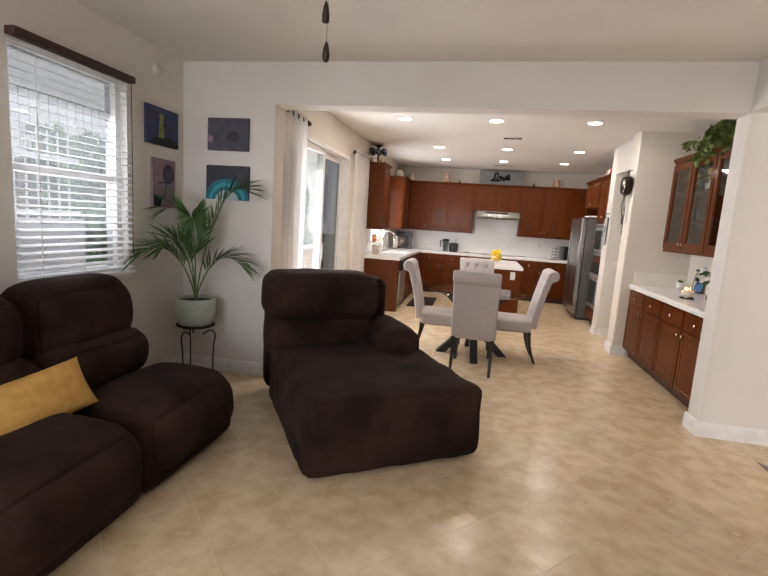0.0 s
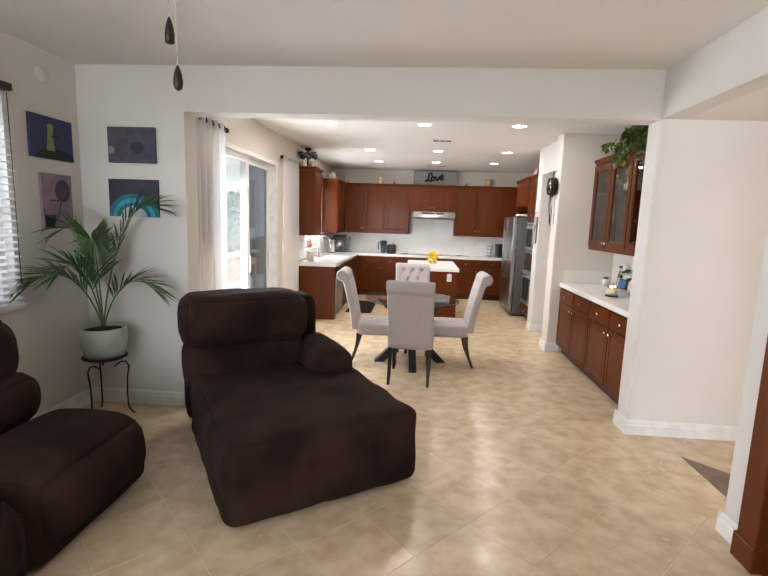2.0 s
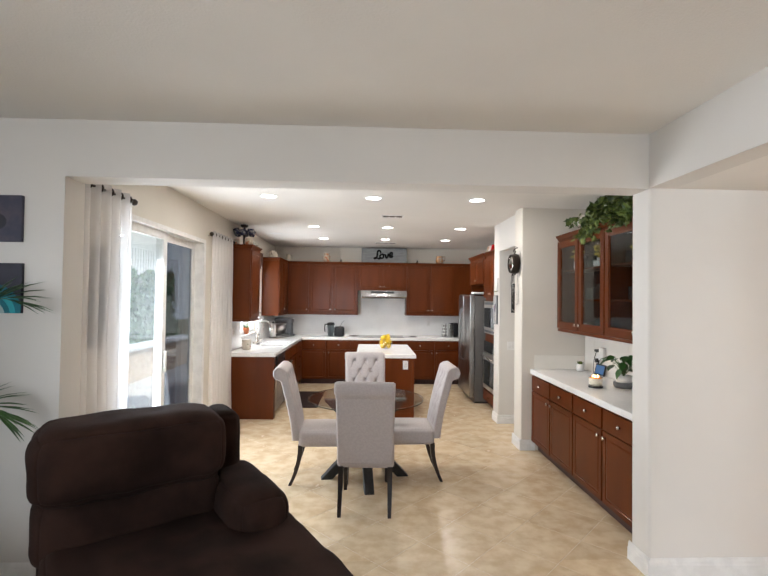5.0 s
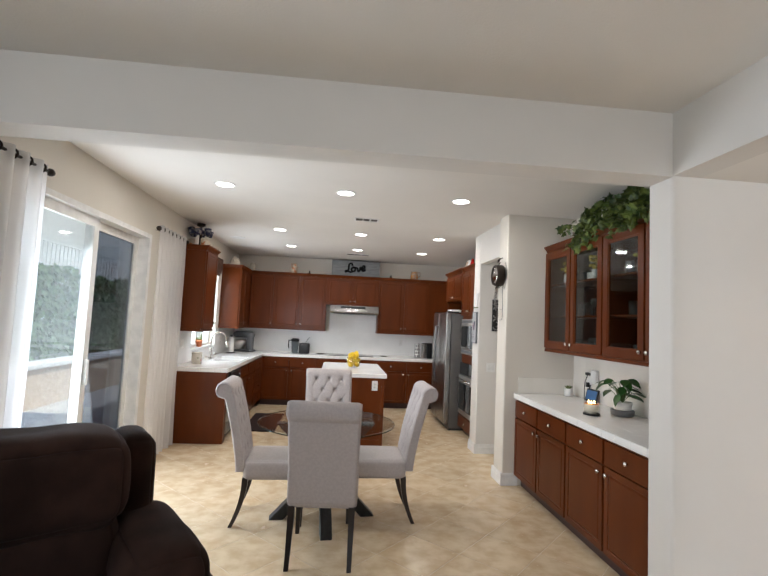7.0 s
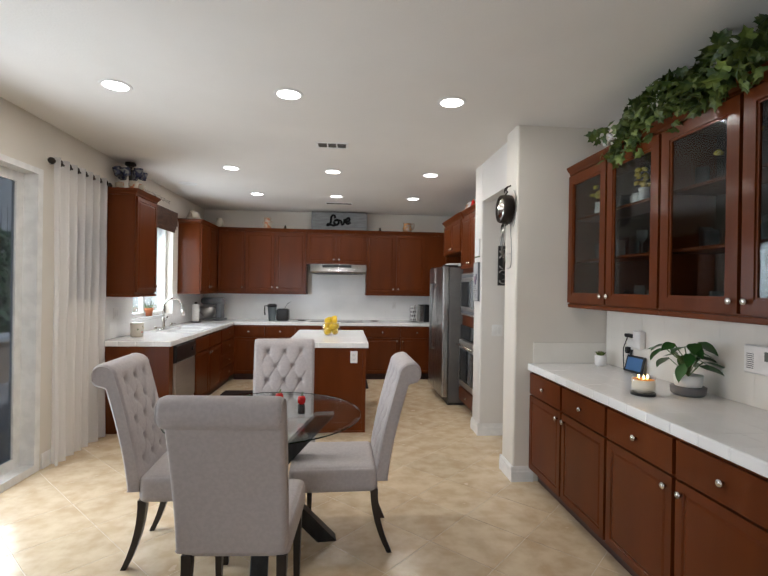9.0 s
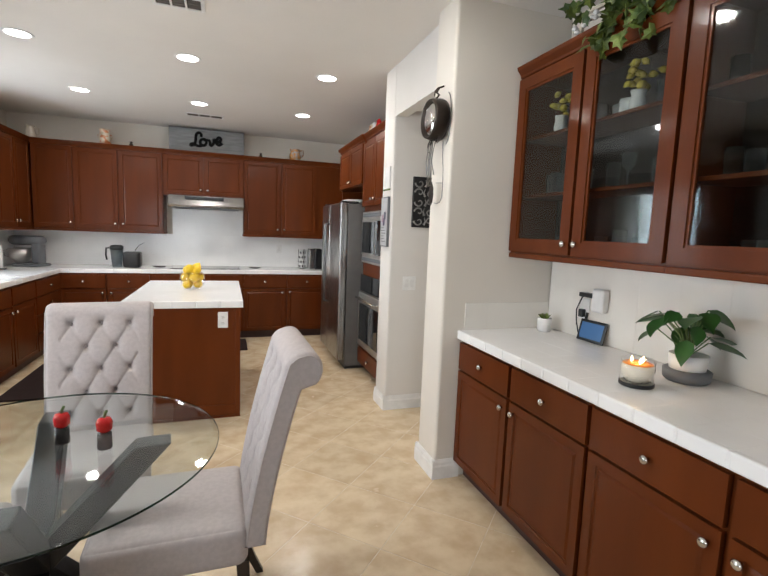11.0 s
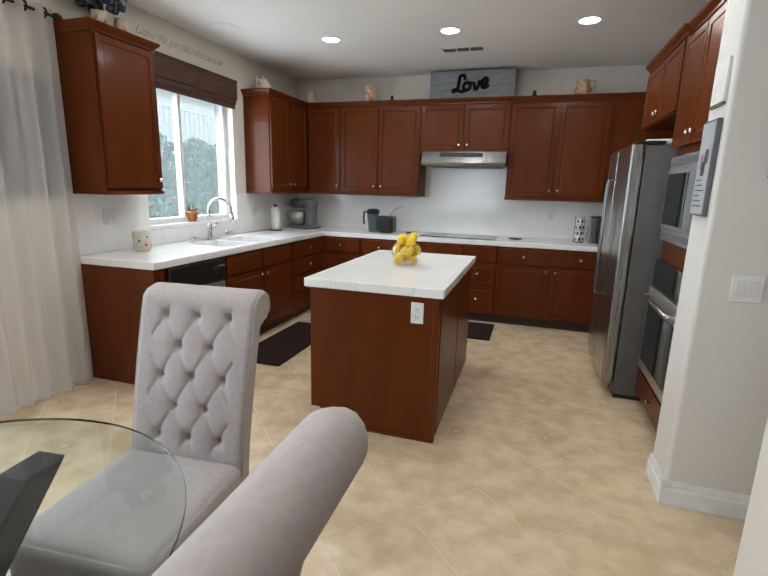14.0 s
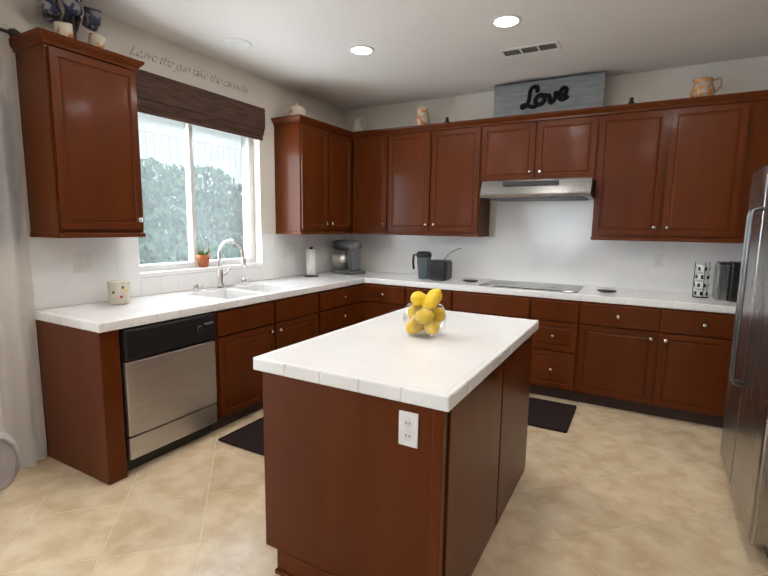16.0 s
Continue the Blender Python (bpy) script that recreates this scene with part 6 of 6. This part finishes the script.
for x, y in ((-0.42, 9.24), (1.13, 9.24)):
    pottery("small_figurine", x, y, [(0.018, 0), (0.024, 0.012), (0.012, 0.03), (0.018, 0.045), (0.001, 0.055)], IRON, "tiny dark figurine on the cabinet edge", "figurine")
mt = thing("mug_tree", pose(-1.66, 6.56, TOPZ), "cluster of blue and white mugs on a dark stand", "mug rack")
part("post", tube([(0, 0, 0), (0, 0, 0.30)], 0.016, 10), IRON, mt)
part("base", lathe([(0.08, 0), (0.08, 0.012), (0.001, 0.015)], 20), IRON, mt)
part("cap", lathe([(0.03, 0.27), (0.055, 0.285), (0.05, 0.31), (0.001, 0.315)], 16), IRON, mt)
for k, (a, z) in enumerate(((-80, 0.19), (-20, 0.20), (40, 0.19), (100, 0.20), (160, 0.19), (220, 0.20), (-50, 0.06), (60, 0.06), (170, 0.06))):
    part("mug", lathe([(0.030, 0), (0.040, 0.008), (0.044, 0.085), (0.040, 0.085), (0.036, 0.012), (0.001, 0.010)], 18), BLUEW if z > 0.1 else MOTTLE, mt, "", True, pose(0.105 * math.cos(radians(a)), 0.105 * math.sin(radians(a)), z - 0.04, 0, 0, a) @ pose(0, 0, 0, 15 if z > 0.1 else 0, 10, 0))
for k, (y, m_) in enumerate(((7.30, PAPER), (7.42, MOTTLE), (7.16, RED))):
    pottery("rooster_figurine", 2.12, y, [(0.03, 0), (0.04, 0.02), (0.032, 0.06), (0.02, 0.09), (0.024, 0.11), (0.001, 0.135)], m_, "small painted ceramic rooster on the oven cabinet", "figurine", 2.446)

# passage: plaque, switch, wall sculpture, notices
pq = thing("wall_plaque", pose(2.20, 6.149, 1.715), "black wall plaque with silver scrolls", "plaque")
part("board", rounded(-0.10, -0.022, -0.20, 0.10, 0, 0.20, 0.003), BLACK, pq)
SILVER = plain("tarnished_silver", (0.35, 0.34, 0.33), 0.4, 0.8)
for k in range(5):
    z = -0.15 + 0.075 * k
    for e in (-1, 1):
        turn = 1 if (k + (e > 0)) % 2 else -1
        pts = []
        for q in range(15):
            a, rad = 0.42 * q, 0.042 * (1 - q / 16.5)
            pts.append((e * (0.047 + rad * math.cos(a)), -0.026, z + turn * rad * math.sin(a) * 0.9))
        part("scroll", tube(pts, 0.0075, 6, 0.003), SILVER, pq, "", True)
    part("leaf", tube([(0.0, -0.026, z - 0.03), (0.012 * (-1) ** k, -0.029, z), (0.0, -0.026, z + 0.032)], 0.010, 6, 0.002), SILVER, pq, "", True)
sw = thing("light_switch", pose(2.105, 6.149, 1.06), "white double rocker light switch", "light switch")
part("plate", rounded(-0.058, -0.006, -0.058, 0.058, 0, 0.058, 0.003), TRIM, sw)
for x in (-0.024, 0.024):
    part("rocker", rounded(x - 0.016, -0.010, -0.032, x + 0.016, -0.006, 0.032, 0.002), PAPER, sw)
ms = thing("wall_sculpture", pose(1.868, 5.15, 0, 0, 0, 0), "dark metal wall sculpture of a pan with hanging utensils", "wall art")
part("mirror_bowl", lathe([(0.001, 0.014), (0.05, 0.011), (0.085, 0.002), (0.098, -0.010), (0.001, -0.012)], 32), plain("polished_steel", (0.62, 0.60, 0.57), 0.12, 1.0), ms, "polished round bowl", True, pose(-0.082, 0, 2.11, 0, -90, 0))
part("pan", lathe([(0.097, 0.012), (0.106, 0.012), (0.110, 0.0), (0.116, -0.05), (0.110, -0.072), (0.02, -0.072), (0.02, -0.066), (0.090, -0.05)], 32, True), IRON, ms, "", True, pose(-0.082, 0, 2.11, 0, -90, 0))
part("hook", tube([(-0.004, 0.0, 2.30), (-0.03, 0.01, 2.29), (-0.04, 0.02, 2.265), (-0.03, 0.005, 2.25), (-0.05, 0, 2.225)], 0.0055, 8), IRON, ms, "", True)
part("hook_leaf", tube([(-0.03, 0.01, 2.29), (-0.045, 0.03, 2.275), (-0.05, 0.025, 2.245)], 0.008, 8, 0.003), IRON, ms, "", True)
part("back_wire", tube([(-0.006, -0.06 - 0.05 * math.sin(a), 2.11 + 0.14 * math.cos(a)) for a in [math.pi * k / 16 for k in range(17)]], 0.0024, 6), DARKSTEEL, ms, "", True)
for k, (y0, y1, z1, x1) in enumerate(((0.065, 0.055, 1.74, -0.05), (0.03, 0.03, 1.74, -0.055), (0.01, 0.012, 1.72, -0.05), (-0.02, -0.01, 1.80, -0.045))):
    part("utensil_handle", tube([(-0.05, y0, 2.005), (-0.065, (y0 + y1) / 2 + 0.008, 1.88), (x1, y1, z1)], 0.003, 6), DARKSTEEL, ms, "", True)
part("curl", tube([(-0.055, 0.055 + 0.022 * math.cos(a), 1.965 + 0.03 * math.sin(a)) for a in [5.2 * k / 14 for k in range(15)]], 0.0025, 6), IRON, ms, "", True)
for y in (-0.06, -0.03, 0.04):
    part("scroll", tube([(-0.055, y + 0.014 * math.cos(a), 1.99 + 0.014 * math.sin(a)) for a in [5.6 * k / 12 for k in range(13)]], 0.003, 6), IRON, ms, "", True)
bm = lathe([(0.001, -0.075), (0.022, -0.05), (0.030, -0.01), (0.026, 0.03), (0.008, 0.06), (0.001, 0.065)], 16)
for v in bm.verts:
    v.co.x *= 0.25
part("spoon_head", bm, IRON, ms, "", True, pose(-0.05, 0.008, 1.70))
part("wire_loop", tube([(-0.03, -0.075, 1.985), (-0.03, -0.08, 1.90), (-0.03, -0.095, 1.82), (-0.03, -0.10, 1.74), (-0.03, -0.095, 1.67), (-0.03, -0.07, 1.645), (-0.03, -0.03, 1.64), (-0.03, 0.0, 1.645)], 0.0024, 6), DARKSTEEL, ms, "", True)
part("wire_bar", tube([(-0.03, -0.10, 1.75), (-0.035, -0.02, 1.757)], 0.002, 6), DARKSTEEL, ms, "", True)
CALPAGE = plain("grey_printed_page", (0.42, 0.42, 0.43), 0.7)
cal = thing("wall_calendar", pose(1.929, 6.27, 1.55, 0, 0, -90), "small printed calendar panel on the wall end", "calendar")
part("board", rounded(-0.085, -0.02, -0.20, 0.085, 0, 0.20, 0.003), GREY, cal)
part("page", rounded(-0.075, -0.0215, -0.19, 0.075, -0.020, 0.19, 0), CALPAGE, cal)
for x, z, m_ in ((-0.03, 0.03, LILAC), (0.025, 0.05, SLATE), (0.0, 0.0, PLUM)):
    part("picture", rounded(x - 0.022, -0.0223, z - 0.03, x + 0.022, -0.0215, z + 0.03, 0), m_, cal)
for k in range(6):
    part("print_line", rounded(-0.055, -0.0222, -0.16 + 0.022 * k, 0.05 - 0.02 * (k % 3), -0.0215, -0.155 + 0.022 * k, 0), INK, cal)
nt = thing("notice_card", pose(1.929, 6.27, 1.90, 0, 0, -90), "white card with a green edge on the wall end", "card")
part("card", rounded(-0.075, -0.012, -0.085, 0.075, 0, 0.085, 0.002), PAPER, nt)
part("edge_strip", rounded(-0.075, -0.013, -0.097, 0.075, 0, -0.086, 0.0), LEAF, nt)

# ---- buffet things ----
sc = thing("succulent_pot", pose(2.50, 4.93, CT), "tiny green succulent in a white pot", "potted plant")
part("pot", lathe([(0.034, 0), (0.040, 0.006), (0.042, 0.078), (0.038, 0.08), (0.036, 0.07), (0.001, 0.07)], 24), TRIM, sc, "", True)
for k in range(16):
    a, r_ = k * 2.4, 0.010 + 0.0022 * k
    part("leaf", tube([(0.006 * math.cos(a), 0.006 * math.sin(a), 0.07), (r_ * math.cos(a), r_ * math.sin(a), 0.098 + 0.012 * (1 - k / 16))], 0.009, 6, 0.002), LEAF, sc, "", True)
tbk = thing("smart_display", pose(2.558, 4.622, CT, 0, 0, -86), "small black tablet with a blue screen leaning on the tiles", "tablet")
lean = pose(0, 0, 0.002, -14, 0, 0)
part("case", rounded(-0.090, -0.006, 0.0, 0.090, 0.006, 0.118, 0.005, 3), BLACK, tbk, at=lean)
part("screen", rounded(-0.074, -0.0072, 0.015, 0.074, -0.006, 0.103, 0.0), glowing("blue_screen", (0.035, 0.10, 0.22), 0.55), tbk, "dim blue lit screen", at=lean)
part("cable_plug", rounded(-0.070, -0.004, 0.118, -0.056, 0.004, 0.155, 0.002), BLACK, tbk, at=lean)
pg = thing("plug_in_charger", pose(XB - 0.0085, 4.585, 1.13, 0, 0, -90), "white plug-in device on the outlet", "charger")
part("body", rounded(-0.05, -0.045, -0.05, 0.035, 0, 0.075, 0.012, 3), TRIM, pg)
part("adapter", rounded(-0.15, -0.04, 0.02, -0.055, 0, 0.045, 0.005), BLACK, pg)
part("power_cord", tube([(-0.14, -0.02, 0.02), (-0.17, -0.03, -0.06), (-0.14, -0.05, -0.12), (-0.05, -0.10, -0.20)], 0.0035, 6), BLACK, pg, "", True)
o = thing("wall_outlet", pose(XB - 0.0085, 4.72, 1.08, 0, 0, -90), "white outlet with a black plug", "outlet", "wall outlets")
part("plate", rounded(-0.036, -0.006, -0.058, 0.036, 0, 0.058, 0.003), TRIM, o)
part("plug", rounded(-0.016, -0.035, -0.045, 0.016, -0.006, 0.0, 0.006), BLACK, o)
cd = thing("candle_jar", pose(2.200, 3.982, CT), "lit three-wick cream candle in a glass jar", "candle")
cd.scale = (1.2, 1.2, 1.3)
part("base", lathe([(0.052, 0), (0.053, 0.010), (0.001, 0.011)], 28), BLACK, cd)
part("wax", lathe([(0.049, 0.011), (0.049, 0.062), (0.046, 0.064), (0.001, 0.064)], 28), plain("cream_wax", (0.88, 0.80, 0.64), 0.4), cd, "cream wax", True)
# orange glow of the flames is painted into the pool's colour
part("melted_wax", lathe([(0.046, 0.0645), (0.044, 0.067), (0.001, 0.067)], 28), plain("flame_lit_wax", (0.85, 0.33, 0.06), 0.15), cd, "pool of melted wax with the flame glow in its amber colour", True)
part("jar", lathe([(0.050, 0.011), (0.051, 0.080), (0.050, 0.080), (0.0495, 0.013)], 28, True), CLEAR, cd, "", True).visible_shadow = False
FLAME = glowing("candle_flame", (1.0, 0.62, 0.22), 22.0)
for a in (0, 120, 240):
    part("flame", lathe([(0.001, 0.068), (0.004, 0.072), (0.0035, 0.078), (0.001, 0.085)], 10), FLAME, cd, "", True, pose(0.020 * math.cos(radians(a)), 0.020 * math.sin(radians(a)), 0))
gl = new("candle_lamp", bpy.data.lights.new("candle_lamp", "POINT"))
gl.data.energy, gl.data.color, gl.data.shadow_soft_size = 0.5, (1.0, 0.55, 0.2), 0.015
gl.location = (2.200, 3.982, CT + 0.125)
pn = thing("leafy_houseplant", pose(2.46, 3.98, CT), "glossy green houseplant in a grey and white pot", "potted plant")
part("saucer_pot", lathe([(0.075, 0), (0.085, 0.01), (0.088, 0.045), (0.08, 0.05), (0.001, 0.045)], 28), GREY, pn, "grey lower pot", True)
part("pot", lathe([(0.055, 0.04), (0.065, 0.05), (0.072, 0.11), (0.068, 0.11), (0.001, 0.10)], 28), TRIM, pn, "", True)


def leaf_bm(l, w):
    bm = bmesh.new()
    n = 6
    mid = [bm.verts.new((l * k / n, 0, -0.13 * l * (k / n) ** 2)) for k in range(n + 1)]
    for s in (-1, 1):
        edge = [bm.verts.new((l * k / n, s * w * math.sin(math.pi * (k / n) ** 0.7), 0.16 * w - 0.13 * l * (k / n) ** 2)) for k in range(1, n)]
        row = [mid[0]] + edge + [mid[n]]
        for k in range(n):
            q = [mid[k], mid[k + 1], row[k + 1], row[k]]
            q = [v for i, v in enumerate(q) if v not in q[:i]]
            if len(q) > 2:
                bm.faces.new(q if s > 0 else q[::-1])
    return bm


LEAFS = [mesh_of("leaf", leaf_bm(l, w), DEEPLEAF, True) for l, w in ((0.115, 0.036), (0.09, 0.03), (0.13, 0.042))]
rp = random.Random(21)
for k in range(22):
    a, h, r_ = k * 2.39, rp.uniform(0.17, 0.30), rp.uniform(0.03, 0.14)
    if math.cos(a) > 0.3:
        r_ *= 0.5
    tip = Vector((r_ * math.cos(a), r_ * math.sin(a), h))
    s = part("stem", tube([(0, 0, 0.10), (tip.x * 0.4, tip.y * 0.4, h * 0.75), tuple(tip)], 0.0028, 5), STEMM, pn, "", True)
    o = new("leaf", LEAFS[k % 3])
    o.parent = s
    o.matrix_basis = pose(*tip, rp.uniform(-25, 25), rp.uniform(5, 55), math.degrees(a) + rp.uniform(-30, 30))
al = thing("security_keypad", pose(XB - 0.0085, 3.63, 1.15, 0, 0, -90), "white wall alarm keypad with dark screen", "alarm panel")
part("case", rounded(-0.12, -0.03, -0.07, 0.12, 0, 0.07, 0.008, 3), TRIM, al)
part("screen", rounded(0.0, -0.0315, 0.0, 0.085, -0.03, 0.045, 0), plain("lcd_grey", (0.10, 0.12, 0.11), 0.3), al)
for k in range(8):
    part("speaker_slot", rounded(-0.10, -0.031, -0.045 + 0.010 * k, -0.06, -0.0299, -0.041 + 0.010 * k, 0), GREY, al)

# trailing ivy on the display cabinets
iv = thing("trailing_ivy", pose(0, 0, 0), "artificial green ivy heaped on the display cabinets", "plant")
LOBES = ((0.0, 0.0), (-0.10, -0.22), (0.10, -0.48), (0.30, -0.26), (0.58, -0.36), (0.66, -0.14), (1.0, 0.0), (0.66, 0.14), (0.58, 0.36), (0.30, 0.26), (0.10, 0.48), (-0.10, 0.22))
ri = random.Random(33)
ILEAF = []
for size in (0.062, 0.075, 0.085, 0.07):
    bm = bmesh.new()
    for q in range(4):
        m = pose(ri.uniform(-0.045, 0.045), ri.uniform(-0.045, 0.045), ri.uniform(-0.03, 0.03), ri.uniform(-55, 55), ri.uniform(-50, 60), ri.uniform(-70, 70))
        k = size * ri.uniform(0.8, 1.15)
        c0 = bm.verts.new(m @ Vector((0.35 * k, 0, 0.07 * k)))
        vs = [bm.verts.new(m @ Vector((u * k, v * k, -0.16 * k * abs(v) - 0.12 * k * u * u))) for u, v in LOBES]
        for i in range(len(vs)):
            bm.faces.new((c0, vs[i], vs[(i + 1) % len(vs)]))
    ILEAF.append(mesh_of("sprig", bm, LEAF, False, False))
vine = part("vine", tube([(2.42, 4.42, 2.43), (2.36, 4.1, 2.47), (2.38, 3.7, 2.52), (2.40, 3.3, 2.52), (2.40, 2.85, 2.50)], 0.008, 6), STEMM, iv, "", True)
for k in range(290):
    y = 2.88 + 1.62 * ri.random() ** 0.8
    f = min(1.0, (4.52 - y) / 0.30)
    hmax = 0.10 + 0.20 * f
    x = ri.uniform(2.24, 2.56)
    z = 2.425 + ri.uniform(0.0, 1.0) ** 0.8 * hmax * (1 - 0.6 * abs(x - 2.40) / 0.2)
    if x < 2.315:
        z = ri.uniform(2.33, 2.56)
        x = ri.uniform(2.20, 2.28)
    o = new("sprig", ILEAF[k % 4])
    o.parent = iv
    o.matrix_basis = pose(x, y, z, ri.uniform(-60, 60), ri.uniform(-40, 70), ri.uniform(110, 250))
fm = thing("framed_flowers", pose(2.42, 4.62, 2.42, 0, 0, -80), "small pale frame with white flowers", "decoration")
bm = bmesh.new()
for a in ((-0.09, 0, 0.09, 0.012), (-0.09, 0.17, 0.09, 0.182), (-0.09, 0.012, -0.078, 0.17), (0.078, 0.012, 0.09, 0.17)):
    box(bm, a[0], -0.01, a[1], a[2], 0.01, a[3])
part("frame", bm, CREAM, fm)
for k in range(10):
    part("flower", lathe([(0.001, -0.01), (0.018, 0.0), (0.010, 0.012), (0.001, 0.014)], 8), PAPER, fm, "", True, pose(ri.uniform(-0.12, 0.0), ri.uniform(-0.03, 0.0), ri.uniform(0.02, 0.16)))

# glassware and flowers behind the cabinet doors
GW = glass("glassware", (0.92, 0.97, 0.97), 0.80, 0.05, 0.22)
gm = [mesh_of("glass", lathe([(0.028, 0), (0.030, 0.004), (0.034, h), (0.031, h), (0.026, 0.008), (0.001, 0.006)], 14), GW, True) for h in (0.09, 0.12)]
gm.append(mesh_of("goblet", lathe([(0.030, 0), (0.030, 0.003), (0.004, 0.008), (0.004, 0.07), (0.028, 0.10), (0.034, 0.15), (0.031, 0.15), (0.025, 0.10), (0.001, 0.08)], 14), GW, True))
cupm = mesh_of("cup", lathe([(0.025, 0), (0.032, 0.006), (0.036, 0.065), (0.032, 0.065), (0.001, 0.055)], 14), PAPER, True)
rg = random.Random(4)
for yb in (5.035, 3.985):
    for z in (1.394, 1.709, 2.029):
        for k in range(9):
            y = yb - 0.07 - 0.105 * k + rg.uniform(-0.015, 0.015)
            if rg.random() < 0.25 or abs(y - (yb - 0.525)) < 0.03:
                continue
            white = rg.random() < 0.3
            o = new("cup" if white else "drinking_glass", cupm if white else rg.choice(gm))
            tagged(o, "small white cup on the cabinet shelf" if white else "clear drinking glass on the cabinet shelf", "cup" if white else "glass", "glassware in the display cabinets")
            o.matrix_basis = pose(2.44 + rg.uniform(-0.05, 0.07), y, z)
FLOWERY = plain("yellow_petal", (0.62, 0.48, 0.06), 0.7)
for y in (4.80, 4.30, 3.62):
    v_ = thing("flower_vase", pose(2.40, y, 2.029), "white vase of yellow flowers behind the glass", "vase")
    part("vase", lathe([(0.028, 0), (0.036, 0.03), (0.028, 0.07), (0.034, 0.09), (0.001, 0.085)], 18), TRIM, v_, "", True)
    for k in range(14):
        part("petals", lathe([(0.001, -0.012), (0.022, 0.0), (0.012, 0.014), (0.001, 0.016)], 8), FLOWERY, v_, "", True, pose(rg.uniform(-0.06, 0.06), rg.uniform(-0.08, 0.08), rg.uniform(0.10, 0.20), rg.uniform(-40, 40), rg.uniform(-40, 40), 0))

# pepper shakers on the glass table
for x, y in ((0.325, 4.25), (0.19, 4.32)):
    sh = thing("pepper_shaker", pose(x, y, 0.7495), "glass shaker topped with a red chili pepper", "shaker", "shakers on the table")
    part("body", lathe([(0.020, 0), (0.022, 0.004), (0.020, 0.05), (0.014, 0.055), (0.001, 0.055)], 18), glass("shaker_glass", (0.6, 0.55, 0.55), 0.6), sh, "", True)
    part("pepper", lathe([(0.010, 0.052), (0.022, 0.062), (0.024, 0.085), (0.018, 0.098), (0.001, 0.100)], 16), RED, sh, "", True)
    part("stalk", tube([(0, 0, 0.098), (0.003, 0, 0.112), (0.008, 0, 0.122)], 0.0045, 6), STEMM, sh, "", True)


# ---- floor tiles ----
TS = 0.574
AX, AY = 5.895, 3.16
hull = [(XL, -3.15, XC, DIV), (-1.695, DIV, XC, DIVB), (XK, DIVB, XB, FAR), (XC, 1.48, 3.9, DIV), (2.03, -3.15, 3.9, 1.48), (XB, 5.29, 3.5, 6.15)]


def tile_mesh(poly, z=0.0):
    me = bpy.data.meshes.new("tile")
    n = len(poly)
    cx, cy = sum(p[0] for p in poly) / n, sum(p[1] for p in poly) / n
    r = 0.997
    vs = [(p[0] - cx, p[1] - cy, -0.008) for p in poly] + [(p[0] - cx, p[1] - cy, -0.0004) for p in poly] + [((p[0] - cx) * r, (p[1] - cy) * r, z) for p in poly]
    fs = [tuple(range(2 * n, 3 * n))] + [(k * n + i, k * n + (i + 1) % n, (k + 1) * n + (i + 1) % n, (k + 1) * n + i) for k in (0, 1) for i in range(n)]
    me.from_pydata(vs, [], fs)
    me.materials.append(TILE)
    return me, cx, cy


g = 0.0022
full = None
rest_v, rest_f = [], []
count = 0
for i in range(-14, 16):
    for j in range(-16, 22):
        s0, d0 = AX + i * TS, AY + j * TS
        cs, cd = s0 + TS / 2, d0 + TS / 2
        cx, cy = (cs - cd) / 2, (cs + cd) / 2
        h = TS / 2 - g * 1.414
        dia = [(cx - h, cy), (cx, cy - h), (cx + h, cy), (cx, cy + h)]
        for k, r in enumerate(hull):
            c_ = clip(dia, *r)
            if not c_:
                continue
            whole = len(c_) == 4 and all(r[0] + 1e-6 <= p[0] <= r[2] - 1e-6 and r[1] + 1e-6 <= p[1] <= r[3] - 1e-6 for p in dia)
            area2 = abs(sum(p[0] * q[1] - q[0] * p[1] for p, q in zip(c_, c_[1:] + c_[:1]))) / 2
            if area2 < 0.0006:
                continue
            if cy > 0.4 and k in (0, 1, 2) and count < 300:
                if whole:
                    if full is None:
                        full = tile_mesh(dia)[0]
                    me, px, py = full, cx, cy
                else:
                    me, px, py = tile_mesh(c_)
                o = new("tile", me)
                o.parent = floor
                o.location = (px, py, 0)
                count += 1
            else:
                me, px, py = tile_mesh(c_)
                b0 = len(rest_v)
                rest_v += [(v.co.x + px, v.co.y + py, v.co.z) for v in me.vertices]
                rest_f += [tuple(b0 + q for q in p.vertices) for p in me.polygons]
                bpy.data.meshes.remove(me)
me = bpy.data.meshes.new("far_tiles")
me.from_pydata(rest_v, [], rest_f)
me.materials.append(TILE)
o = new("far_tiles", me)
o.parent = floor
tagged(o, "travertine floor tiles in the outer rooms", kind="stuff")
tri = [(2.12, 2.325), (2.12, 1.825), (2.37, 2.075)]
me, px, py = tile_mesh(tri, 0.0022)
me.materials[0] = ACCENT
o = new("accent_tile", me)
o.parent = floor
o.location = (px, py, 0.0005)
